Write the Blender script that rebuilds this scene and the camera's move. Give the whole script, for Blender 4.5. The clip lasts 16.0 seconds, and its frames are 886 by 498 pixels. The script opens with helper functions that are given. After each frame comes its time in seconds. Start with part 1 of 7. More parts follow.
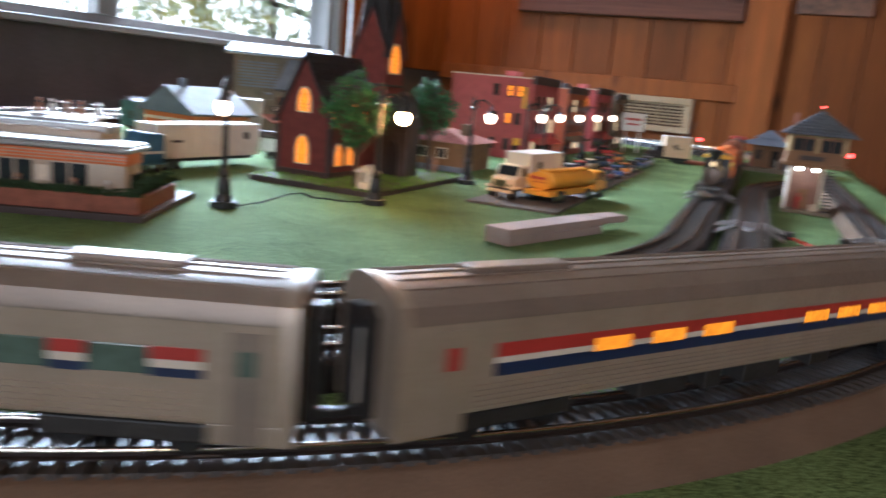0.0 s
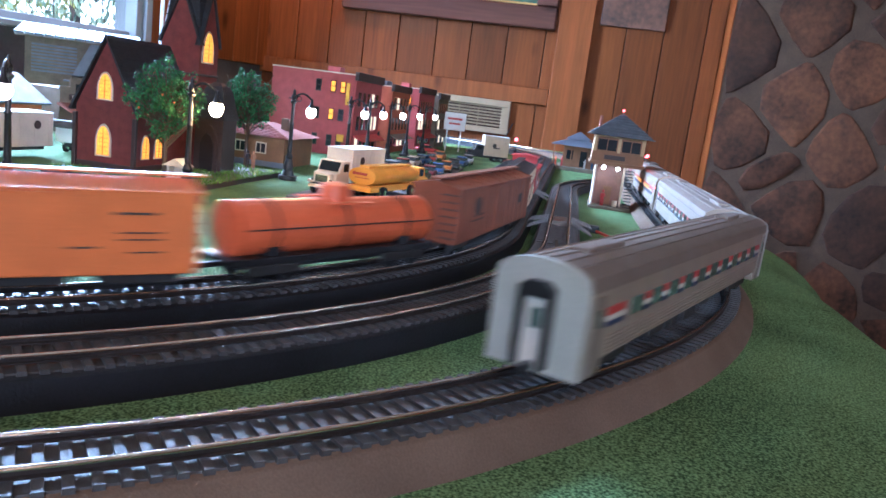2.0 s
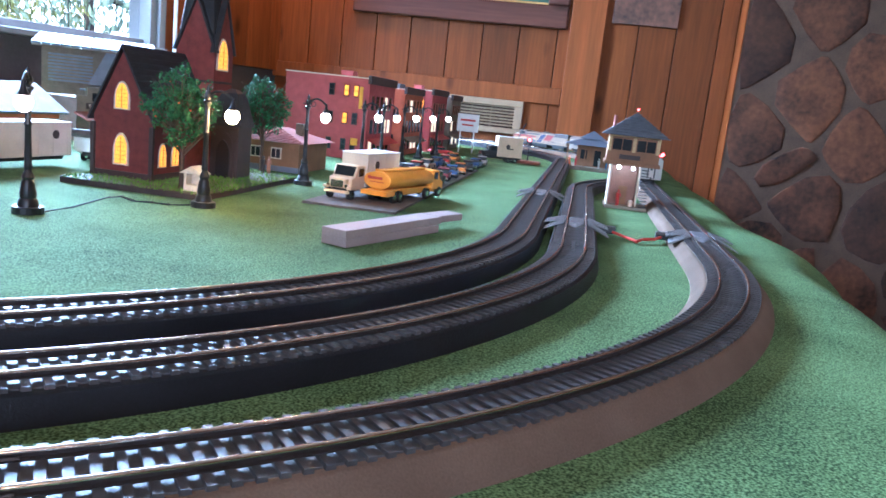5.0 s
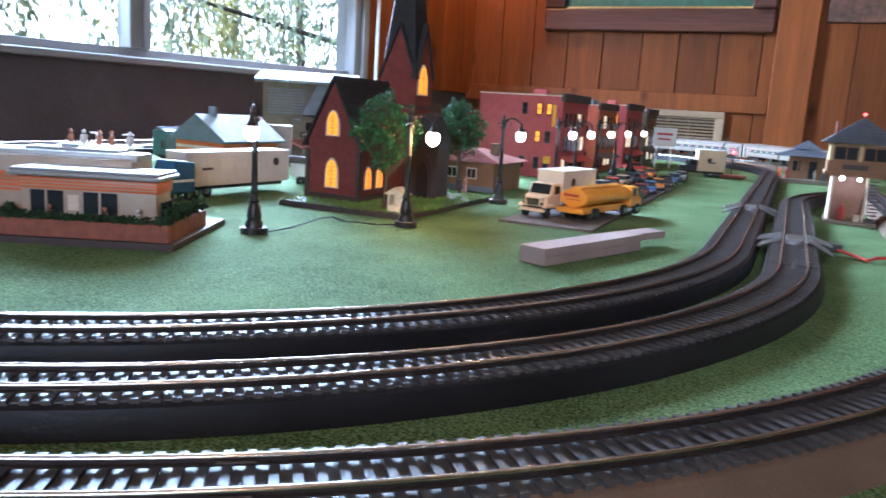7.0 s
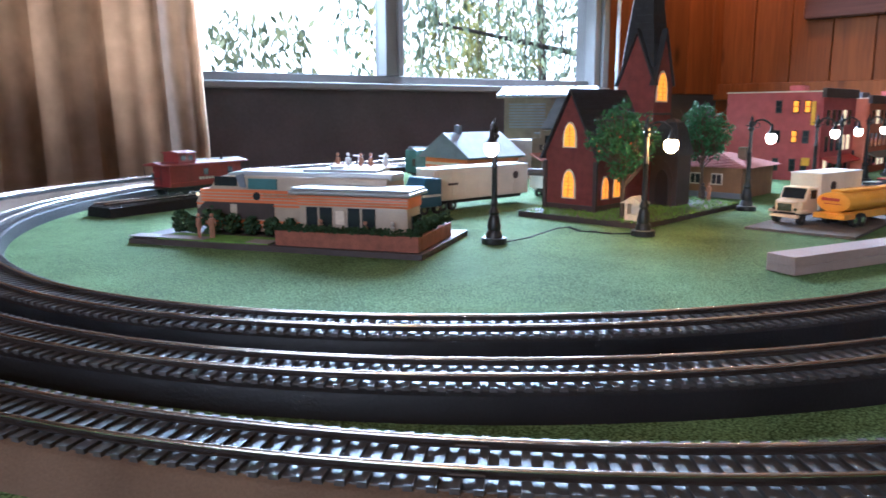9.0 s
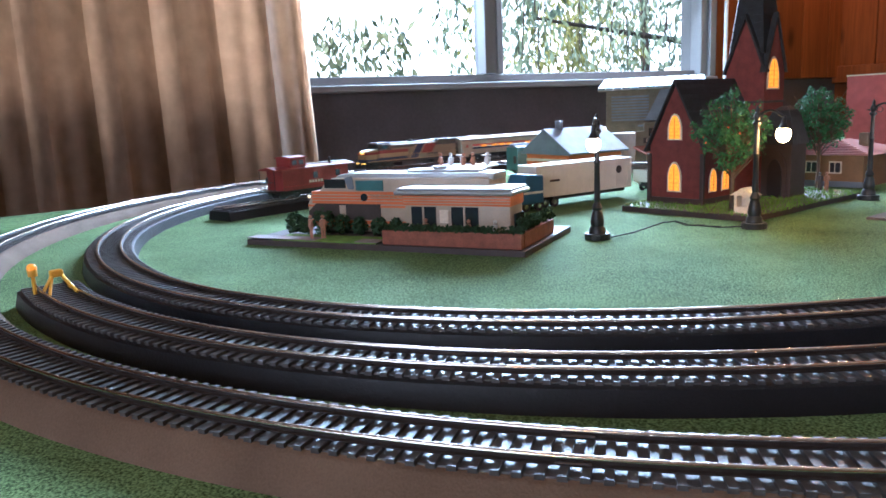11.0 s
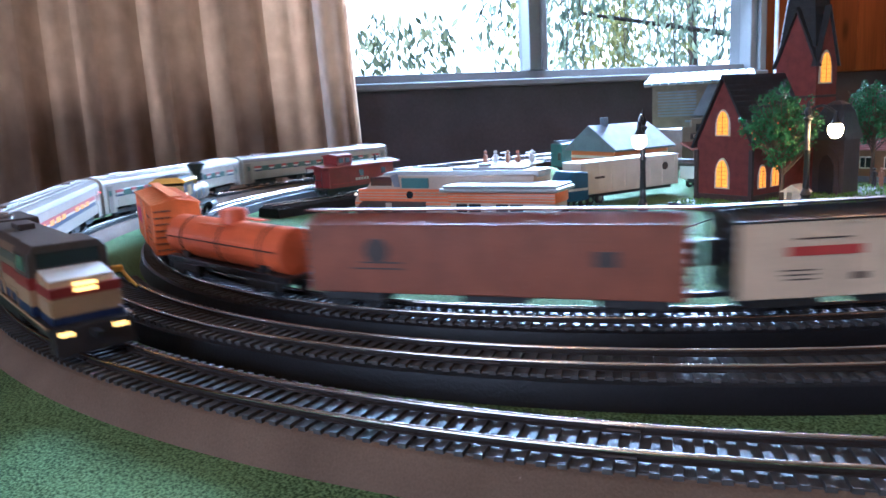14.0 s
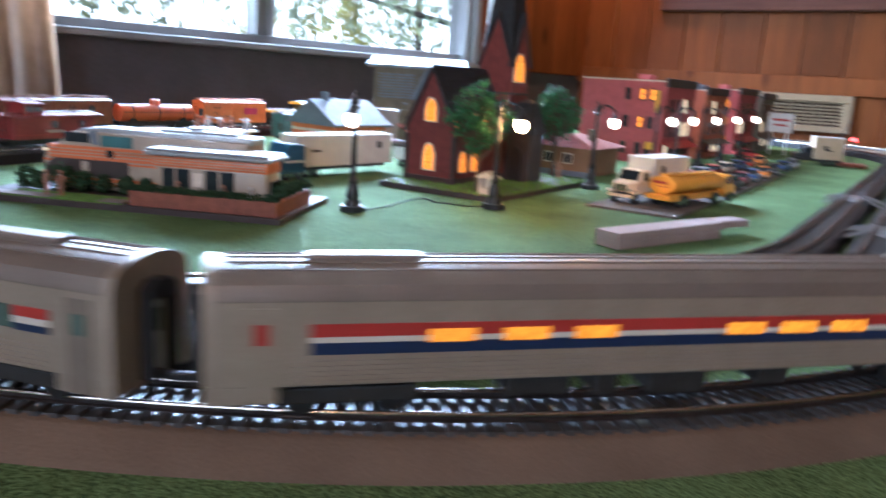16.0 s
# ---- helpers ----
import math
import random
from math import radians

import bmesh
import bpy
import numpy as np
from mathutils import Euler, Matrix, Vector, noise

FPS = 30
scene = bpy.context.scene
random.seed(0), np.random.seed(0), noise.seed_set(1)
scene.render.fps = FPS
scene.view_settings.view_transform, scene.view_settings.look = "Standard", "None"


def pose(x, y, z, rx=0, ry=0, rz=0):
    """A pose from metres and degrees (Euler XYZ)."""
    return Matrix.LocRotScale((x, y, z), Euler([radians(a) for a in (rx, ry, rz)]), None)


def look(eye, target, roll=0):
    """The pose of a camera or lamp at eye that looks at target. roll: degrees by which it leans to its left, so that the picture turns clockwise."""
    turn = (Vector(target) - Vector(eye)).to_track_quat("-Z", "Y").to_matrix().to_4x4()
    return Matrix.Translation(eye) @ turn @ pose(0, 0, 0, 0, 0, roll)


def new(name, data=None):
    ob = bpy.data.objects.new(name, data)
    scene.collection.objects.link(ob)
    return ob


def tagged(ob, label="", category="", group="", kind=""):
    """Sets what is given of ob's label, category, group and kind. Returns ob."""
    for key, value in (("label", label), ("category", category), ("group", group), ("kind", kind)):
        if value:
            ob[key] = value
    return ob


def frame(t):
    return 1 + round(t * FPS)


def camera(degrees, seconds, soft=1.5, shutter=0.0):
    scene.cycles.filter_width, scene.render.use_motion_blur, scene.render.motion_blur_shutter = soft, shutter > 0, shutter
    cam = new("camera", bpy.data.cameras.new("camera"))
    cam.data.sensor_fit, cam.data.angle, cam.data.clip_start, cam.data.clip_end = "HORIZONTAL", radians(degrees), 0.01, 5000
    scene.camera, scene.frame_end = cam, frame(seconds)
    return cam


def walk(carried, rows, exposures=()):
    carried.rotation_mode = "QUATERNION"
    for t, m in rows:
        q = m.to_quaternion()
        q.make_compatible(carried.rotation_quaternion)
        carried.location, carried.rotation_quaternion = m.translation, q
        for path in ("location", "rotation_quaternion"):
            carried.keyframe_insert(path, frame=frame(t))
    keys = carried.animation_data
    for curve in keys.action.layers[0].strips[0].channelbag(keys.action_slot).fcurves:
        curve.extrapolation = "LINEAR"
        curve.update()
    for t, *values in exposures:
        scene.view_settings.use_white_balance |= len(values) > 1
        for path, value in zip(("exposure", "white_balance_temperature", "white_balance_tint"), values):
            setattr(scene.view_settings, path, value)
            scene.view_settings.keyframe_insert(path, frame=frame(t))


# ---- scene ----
cam = camera(61.6, 16.0, soft=1.6, shutter=0.5)
PATH = [
    (0, (0.13, -0.006, 0.108), (-0.603, 1.807, -0.314), 5.4),
    (0.5, (0.131, 0.011, 0.106), (-0.243, 1.936, -0.287), 7.7),
    (1, (0.133, 0.007, 0.105), (-0.191, 1.942, -0.284), 7.8),
    (1.5, (0.133, 0.011, 0.105), (-0.176, 1.949, -0.281), 7.4),
    (2, (0.134, 0.002, 0.105), (-0.162, 1.944, -0.271), 7.2),
    (2.5, (0.134, 0.001, 0.104), (-0.155, 1.946, -0.265), 7.0),
    (3, (0.134, 0.009, 0.105), (-0.151, 1.954, -0.265), 6.8),
    (5.5, (0.129, 0.001, 0.107), (-0.249, 1.927, -0.277), 5.6),
    (6, (0.126, 0.002, 0.107), (-0.447, 1.879, -0.28), 4.8),
    (6.5, (0.125, 0.003, 0.105), (-0.546, 1.849, -0.272), 4.4),
    (7, (0.123, 0.005, 0.105), (-0.693, 1.792, -0.266), 3.5),
    (7.5, (0.121, 0.005, 0.104), (-0.799, 1.741, -0.269), 3.0),
    (8, (0.127, 0.001, 0.106), (-0.923, 1.662, -0.269), 2.2),
    (8.5, (0.132, -0.003, 0.106), (-1.094, 1.534, -0.263), 0.9),
    (9, (0.136, -0.006, 0.107), (-1.215, 1.424, -0.254), -0.2),
    (9.5, (0.138, -0.01, 0.108), (-1.284, 1.349, -0.25), -1.1),
    (10, (0.142, -0.013, 0.109), (-1.344, 1.277, -0.249), -1.8),
    (12.5, (0.142, -0.013, 0.108), (-1.415, 1.189, -0.256), -2.8),
    (13, (0.143, -0.015, 0.109), (-1.433, 1.161, -0.255), -3.0),
    (13.5, (0.146, -0.017, 0.11), (-1.457, 1.123, -0.251), -3.1),
    (14, (0.146, -0.018, 0.11), (-1.46, 1.118, -0.255), -3.0),
    (14.5, (0.151, -0.024, 0.109), (-1.461, 1.103, -0.255), -2.8),
    (15, (0.148, -0.02, 0.11), (-1.471, 1.096, -0.254), -2.8),
    (15.5, (0.153, -0.022, 0.112), (-1.255, 1.353, -0.248), 2.3),
    (16, (0.162, -0.019, 0.113), (-0.907, 1.614, -0.324), 3.6),
]
# exposure and white balance of the clip's camera
TONE = [
    (0, 1.42, 5450), (1, 1.86, 4750), (1.5, 1.92, 4650), (2.3, 2.09, 4300), (3, 2.26, 4250), (5.5, 2.00, 4500), (7, 1.72, 4800), (9, 1.62, 4850), (12.5, 1.64, 4900), (14, 1.68, 4400), (15.5, 1.64, 4900), (16, 1.66, 4850),
]
walk(cam, [(t, look(eye, target, roll)) for t, eye, target, roll in PATH], [(t, e, k, 10) for t, e, k in TONE])

# ---- light ----
world = bpy.data.worlds.new("sky")
scene.world = world
world.use_nodes = True
wn = world.node_tree.nodes
sky = wn.new("ShaderNodeTexSky")
sky.sky_type, sky.sun_disc = "NISHITA", False
sky.sun_elevation, sky.sun_rotation = radians(39), radians(185)
world.node_tree.links.new(sky.outputs[0], wn["Background"].inputs[0])
wn["Background"].inputs[1].default_value = 0.15


def lamp(name, kind, energy, colour, m, size=(1, 1)):
    data = bpy.data.lights.new(name, kind)
    data.energy, data.color = energy, colour
    if kind == "AREA":
        data.shape, data.size, data.size_y = "RECTANGLE", *size
    ob = new(name, data)
    ob.matrix_world = m
    return ob


sun = lamp("sun", "SUN", 2.0, (1, 0.95, 0.87), look((-0.5, -6, 5), (0, 0, 0)))
sun.data.angle = radians(0.5)
# daylight through the window beside the table; behind the camera an added unseen fill
WALL_A = radians(13)
lamp("window_light", "AREA", 33.0, (0.80, 0.91, 1.0), look((-1.345, 1.58, 0.74), (-0.05, 0.65, -0.05)), (1.0, 0.42))
lamp("rear_fill_light", "AREA", 8.0, (1.0, 0.90, 0.78), look((0.6, -2.25, 0.75), (-0.1, 0.8, 0.0)), (1.1, 0.8))

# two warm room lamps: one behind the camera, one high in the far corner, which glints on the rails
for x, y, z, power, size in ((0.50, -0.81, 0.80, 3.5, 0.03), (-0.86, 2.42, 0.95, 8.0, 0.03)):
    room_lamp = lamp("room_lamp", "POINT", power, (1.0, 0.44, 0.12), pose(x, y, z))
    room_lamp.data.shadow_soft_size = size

# ---- materials ----
MATS = {}


def mat(name, colour, rough=0.6, metal=0.0, var=0.18, scale=60.0, fine=600.0, bump=0.15, glow=0.0, tint=None, aniso=None):
    """A surface with variation at two scales, at real size."""
    if name in MATS:
        return MATS[name]
    m = bpy.data.materials.new(name)
    m.use_nodes = True
    n, l = m.node_tree.nodes, m.node_tree.links
    b = n["Principled BSDF"]
    co = n.new("ShaderNodeTexCoord")
    mp = n.new("ShaderNodeMapping")
    l.new(co.outputs["Object"], mp.inputs[0])
    if aniso:
        mp.inputs["Scale"].default_value = aniso
    big, small = n.new("ShaderNodeTexNoise"), n.new("ShaderNodeTexNoise")
    for t, s in ((big, scale), (small, fine)):
        t.inputs["Scale"].default_value, t.inputs["Detail"].default_value = s, 4
        l.new(mp.outputs[0], t.inputs["Vector"])
    ramp = n.new("ShaderNodeValToRGB")
    dark = [c * (1 - var * 1.6) for c in colour]
    light = [min(1, c * (1 + var)) for c in (tint or colour)]
    ramp.color_ramp.elements[0].position, ramp.color_ramp.elements[1].position = 0.3, 0.72
    ramp.color_ramp.elements[0].color, ramp.color_ramp.elements[1].color = (*dark, 1), (*light, 1)
    mix = n.new("ShaderNodeMix")
    mix.inputs[0].default_value = 0.4
    l.new(big.outputs[0], mix.inputs[2])
    l.new(small.outputs[0], mix.inputs[3])
    l.new(mix.outputs[0], ramp.inputs[0])
    l.new(ramp.outputs[0], b.inputs["Base Color"])
    b.inputs["Roughness"].default_value, b.inputs["Metallic"].default_value = rough, metal
    if bump:
        bp = n.new("ShaderNodeBump")
        bp.inputs["Strength"].default_value, bp.inputs["Distance"].default_value = bump, 0.0008
        l.new(small.outputs[0], bp.inputs["Height"])
        l.new(bp.outputs[0], b.inputs["Normal"])
    if glow:
        b.inputs["Emission Color"].default_value = (*colour, 1)
        b.inputs["Emission Strength"].default_value = glow
    MATS[name] = m
    return m


def wood(name, colour, axis=(1, 1, 0.06), scale=14.0, rough=0.42):
    """Boards with long grain, each with its own tone."""
    if name in MATS:
        return MATS[name]
    m = mat(name, colour, rough, 0, 0.3, scale, scale * 9, 0.12, aniso=axis)
    n, l = m.node_tree.nodes, m.node_tree.links
    b = n["Principled BSDF"]
    info, hsv = n.new("ShaderNodeObjectInfo"), n.new("ShaderNodeHueSaturation")
    ranged = n.new("ShaderNodeMapRange")
    ranged.inputs[3].default_value, ranged.inputs[4].default_value = 0.72, 1.25
    l.new(info.outputs["Random"], ranged.inputs[0])
    l.new(ranged.outputs[0], hsv.inputs["Value"])
    l.new(b.inputs["Base Color"].links[0].from_socket, hsv.inputs["Color"])
    cells, spot, dark = n.new("ShaderNodeTexVoronoi"), n.new("ShaderNodeMapRange"), n.new("ShaderNodeMix")
    squeeze = n.new("ShaderNodeMapping")
    squeeze.inputs["Scale"].default_value = [1.0 if a > 0.5 else 0.45 for a in axis]
    l.new(n["Texture Coordinate"].outputs["Object"], squeeze.inputs[0])
    l.new(squeeze.outputs[0], cells.inputs["Vector"])
    cells.inputs["Scale"].default_value = 6.5
    spot.inputs[1].default_value, spot.inputs[2].default_value, spot.inputs[3].default_value, spot.inputs[4].default_value = 0.035, 0.13, 0.85, 0.0
    l.new(cells.outputs["Distance"], spot.inputs[0])
    dark.data_type = "RGBA"
    dark.inputs[7].default_value = (colour[0] * 0.16, colour[1] * 0.12, colour[2] * 0.1, 1)
    l.new(spot.outputs[0], dark.inputs[0])
    l.new(hsv.outputs[0], dark.inputs[6])
    l.new(dark.outputs[2], b.inputs["Base Color"])
    b.inputs["Specular IOR Level"].default_value = 0.2
    return m


def vary(m, low=0.6, high=1.3):
    """Give every object of a material its own tone."""
    n, l = m.node_tree.nodes, m.node_tree.links
    b = n["Principled BSDF"]
    info, hsv, ranged = n.new("ShaderNodeObjectInfo"), n.new("ShaderNodeHueSaturation"), n.new("ShaderNodeMapRange")
    ranged.inputs[3].default_value, ranged.inputs[4].default_value = low, high
    l.new(info.outputs["Random"], ranged.inputs[0])
    l.new(ranged.outputs[0], hsv.inputs["Value"])
    l.new(b.inputs["Base Color"].links[0].from_socket, hsv.inputs["Color"])
    l.new(hsv.outputs[0], b.inputs["Base Color"])
    return m


GRASS = mat("grass_mat", (0.091, 0.160, 0.060), 0.95, 0, 0.40, 12, 950, 0.8, tint=(0.150, 0.224, 0.092))
GRASS.node_tree.nodes["Principled BSDF"].inputs["Specular IOR Level"].default_value = 0.08
GRASS.node_tree.nodes["Mix"].inputs[0].default_value = 0.78
for at, el in zip((0.40, 0.62), GRASS.node_tree.nodes["Color Ramp"].color_ramp.elements):
    el.position = at
TUFT = mat("tuft", (0.16, 0.30, 0.05), 0.9, 0, 0.35, 90, 900, 0.6)
BLACKBED = mat("black_roadbed", (0.011, 0.011, 0.013), 0.42, 0, 0.25, 30, 900, 0.25)
GREYBED = mat("grey_roadbed", (0.150, 0.104, 0.073), 0.75, 0, 0.2, 30, 1200, 0.35)
TIE = vary(mat("tie_plastic", (0.062, 0.060, 0.060), 0.5, 0, 0.3, 120, 1500, 0.12), 0.8, 1.25)
RAILSIDE = mat("rail_brown", (0.034, 0.026, 0.023), 0.5, 0.4, 0.3, 90, 800, 0.2)
RAILHEAD = mat("rail_head", (0.56, 0.50, 0.44), 0.22, 1.0, 0.12, 40, 900, 0.04)
TIE.node_tree.nodes["Principled BSDF"].inputs["Specular IOR Level"].default_value = 0.35
for m in (BLACKBED, GREYBED):
    m.node_tree.nodes["Principled BSDF"].inputs["Specular IOR Level"].default_value = 0.22
REPLATE = mat("grey_plate", (0.17, 0.17, 0.175), 0.33, 0.0, 0.25, 150, 900, 0.2)
WIRE_R = mat("red_wire", (0.50, 0.05, 0.03), 0.4)
BLACK = mat("black_paint", (0.014, 0.014, 0.016), 0.4, 0, 0.2, 80, 900, 0.15)
DARK = mat("dark_underframe", (0.022, 0.021, 0.02), 0.55, 0, 0.3, 150, 900, 0.3)
SILVER = mat("silver_paint", (0.37, 0.31, 0.25), 0.42, 0.45, 0.10, 60, 900, 0.08)
SILVERROOF = mat("silver_roof", (0.24, 0.20, 0.17), 0.45, 0.45, 0.12, 60, 900, 0.1)
ENDGREY = mat("pale_end", (0.42, 0.42, 0.37), 0.5, 0.1, 0.1)
RED = mat("stripe_red", (0.36, 0.032, 0.026), 0.42, 0, 0.12)
WHITE = mat("stripe_white", (0.58, 0.54, 0.47), 0.45, 0, 0.08)
BLUE = mat("stripe_blue", (0.012, 0.024, 0.075), 0.42, 0, 0.15)
COACHGLASS = mat("coach_glass", (0.09, 0.14, 0.12), 0.15, 0, 0.3, 150, 400, 0)
GREYBED.node_tree.nodes["Principled BSDF"].inputs["Specular IOR Level"].default_value = 0.06
LOCORED = mat("loco_red", (0.21, 0.022, 0.02), 0.45, 0, 0.12)
AMBER = mat("amber_window", (1.0, 0.27, 0.012), 0.4, 0, 0.75, 170, 500, 0, glow=0.34)
LOCOTAN = mat("loco_silver", (0.23, 0.165, 0.11), 0.4, 0.3, 0.12)
LOCODARK = mat("loco_roof", (0.062, 0.050, 0.043), 0.4, 0, 0.2)
LOCOWHITE = mat("loco_cream", (0.34, 0.22, 0.12), 0.45, 0, 0.1)
HEADLIGHT = mat("headlight", (1.0, 0.50, 0.08), 0.3, glow=1.3, bump=0)
REDLIGHT = mat("red_light", (1.0, 0.04, 0.03), 0.3, glow=6.0, bump=0)
ORANGE = mat("orange_car", (0.72, 0.20, 0.045), 0.45, 0, 0.14, 60, 900, 0.15)
ORANGE2 = mat("orange_tank", (0.66, 0.13, 0.04), 0.38, 0, 0.14)
BROWNCAR = mat("oxide_car", (0.25, 0.075, 0.032), 0.5, 0, 0.2, 60, 900, 0.2)
CREAM = mat("cream_car", (0.68, 0.53, 0.36), 0.5, 0, 0.12)
CABRED = mat("caboose_red", (0.46, 0.035, 0.035), 0.42, 0, 0.15)
YELLOW = mat("yellow_trim", (0.78, 0.42, 0.03), 0.45, 0, 0.12)
BRASS = mat("brass", (0.5, 0.33, 0.12), 0.3, 0.9, 0.15)
INK = mat("ink", (0.06, 0.045, 0.04), 0.6, bump=0)
INKRED = mat("ink_red", (0.50, 0.06, 0.05), 0.6, bump=0)
MAGENTA = mat("ink_rose", (0.62, 0.05, 0.16), 0.6, bump=0)
CHURCH = mat("church_brick", (0.17, 0.035, 0.03), 0.7, 0, 0.25, 120, 900, 0.4)
SLATE = mat("dark_slate", (0.022, 0.024, 0.028), 0.5, 0, 0.35, 160, 900, 0.5)
CHURCHTRIM = mat("dark_trim", (0.05, 0.035, 0.034), 0.6)
WARMPANE = mat("warm_pane", (1.0, 0.24, 0.010), 0.3, 0, 0.55, 160, 500, 0, glow=0.62)
PALEPANE = mat("pale_pane", (1.0, 0.70, 0.38), 0.3, glow=0.3, bump=0)
PANEFRAME = mat("pane_frame", (0.72, 0.62, 0.5), 0.6)
WARMBULB = mat("warm_globe", (1.0, 0.50, 0.15), 0.2, glow=95.0, bump=0)
BULB = mat("lamp_globe", (1.0, 0.72, 0.52), 0.2, glow=4.5, bump=0)
STAGE = mat("stage_bulb", (0.92, 1.0, 0.86), 0.2, glow=15.0, bump=0)
BARK = mat("bark", (0.09, 0.06, 0.04), 0.9)
LEAF = mat("tree_foam", (0.020, 0.092, 0.030), 0.75, 0, 0.5, 200, 900, 0.6, tint=(0.045, 0.165, 0.055))
HEDGE = mat("hedge", (0.035, 0.075, 0.03), 0.9, 0, 0.5, 200, 900, 0.6)
TRUCKWHITE = mat("truck_white", (0.70, 0.63, 0.53), 0.42, 0, 0.08)
TRUCKCREAM = mat("truck_cream", (0.78, 0.58, 0.38), 0.38, 0, 0.08)
ROOFWHITE = mat("roof_white", (0.78, 0.78, 0.76), 0.45, 0, 0.08)
TANKYEL = mat("tanker_yellow", (0.83, 0.36, 0.03), 0.36, 0, 0.1)
TYRE = mat("tyre", (0.018, 0.018, 0.018), 0.75)
CHROME = mat("chrome", (0.6, 0.6, 0.6), 0.2, 1.0)
GLASSDARK = mat("dark_glass", (0.02, 0.025, 0.03), 0.1, bump=0)
ASPHALT = mat("asphalt_card", (0.12, 0.10, 0.085), 0.8, 0, 0.25, 80, 900, 0.3)
REDBRICK = mat("red_brick", (0.42, 0.085, 0.09), 0.75, 0, 0.16, 90, 1400, 0.4)
ORBRICK = mat("orange_brick", (0.42, 0.12, 0.055), 0.75, 0, 0.16, 90, 1400, 0.4)
BROWNHOUSE = mat("brown_siding", (0.24, 0.125, 0.06), 0.7, 0, 0.18)
REDTILE = mat("red_tile", (0.30, 0.09, 0.07), 0.7, 0, 0.2)
TOWERROOF = mat("tower_slate", (0.075, 0.085, 0.105), 0.5, 0, 0.3, 90, 700, 0.4)
GREYROOF = mat("grey_roof", (0.17, 0.20, 0.25), 0.55, 0, 0.2)
WHITEROOF = mat("corrugated_white", (0.24, 0.28, 0.32), 0.5, 0, 0.25, 50, 400, 0.3)
PALEWOOD = mat("grey_boards", (0.20, 0.165, 0.12), 0.7, 0, 0.25, 50, 600, 0.4)
DINERCREAM = mat("diner_cream", (0.42, 0.34, 0.26), 0.42, 0, 0.1)
DINERORANGE = mat("diner_orange", (0.66, 0.17, 0.05), 0.42, 0, 0.1)
DINERROOF = mat("diner_roof", (0.38, 0.40, 0.41), 0.4, 0.3, 0.1)
PLANTER = mat("planter_brick", (0.26, 0.085, 0.05), 0.7, 0, 0.25, 150, 900, 0.4)
PAVING = mat("path_grey", (0.26, 0.22, 0.21), 0.8)
SIGNBLUE = mat("sign_teal", (0.05, 0.16, 0.17), 0.5)
BLOCKWOOD = mat("grey_block", (0.36, 0.28, 0.26), 0.7, 0, 0.12, 40, 600, 0.3)
TEAL = mat("teal_car", (0.07, 0.17, 0.17), 0.5)
TRUCKBLUE = mat("truck_blue", (0.03, 0.12, 0.24), 0.4)
SKIN = mat("figure_paint", (0.42, 0.2, 0.12), 0.6, var=0.4)
FIGW = mat("figure_white", (0.6, 0.58, 0.55), 0.6)
PINE = wood("knotty_pine", (0.158, 0.045, 0.0078), rough=0.6)
PINEPOST = wood("pine_post", (0.23, 0.068, 0.014), rough=0.55)
DARKFRAME = wood("dark_frame", (0.075, 0.03, 0.02), (0.06, 1, 1))
GROOVE = mat("groove", (0.05, 0.02, 0.012), 0.8)
WINPAINT = mat("window_paint", (0.19, 0.185, 0.18), 0.5, 0, 0.1, 12, 200, 0.1)
BELOWSILL = mat("dado_boards", (0.068, 0.060, 0.063), 0.5, 0, 0.25, 8, 120, 0.2)
CURTAIN = mat("curtain_cloth", (0.46, 0.33, 0.23), 0.9, 0, 0.15, 30, 1500, 0.5)
MORTAR = mat("mortar", (0.085, 0.052, 0.030), 0.9, 0, 0.25, 20, 200, 0.6)
STONE = vary(mat("field_stone", (0.058, 0.022, 0.009), 0.85, 0, 0.55, 9, 60, 1.0, tint=(0.115, 0.044, 0.017)), 0.35, 1.3)
VENTCREAM = mat("vent_cream", (0.30, 0.21, 0.12), 0.55, 0, 0.1, 20, 300, 0.15)
PLASTER = mat("plaster", (0.5, 0.42, 0.33), 0.8, 0, 0.1, 3, 60, 0.1)
PANEL = wood("pine_panel", (0.20, 0.075, 0.022), rough=0.6)
FLOORWOOD = wood("floor_boards", (0.2, 0.1, 0.05), (1, 0.05, 1))
WHITEPOLE = mat("white_cord", (0.75, 0.75, 0.74), 0.5)


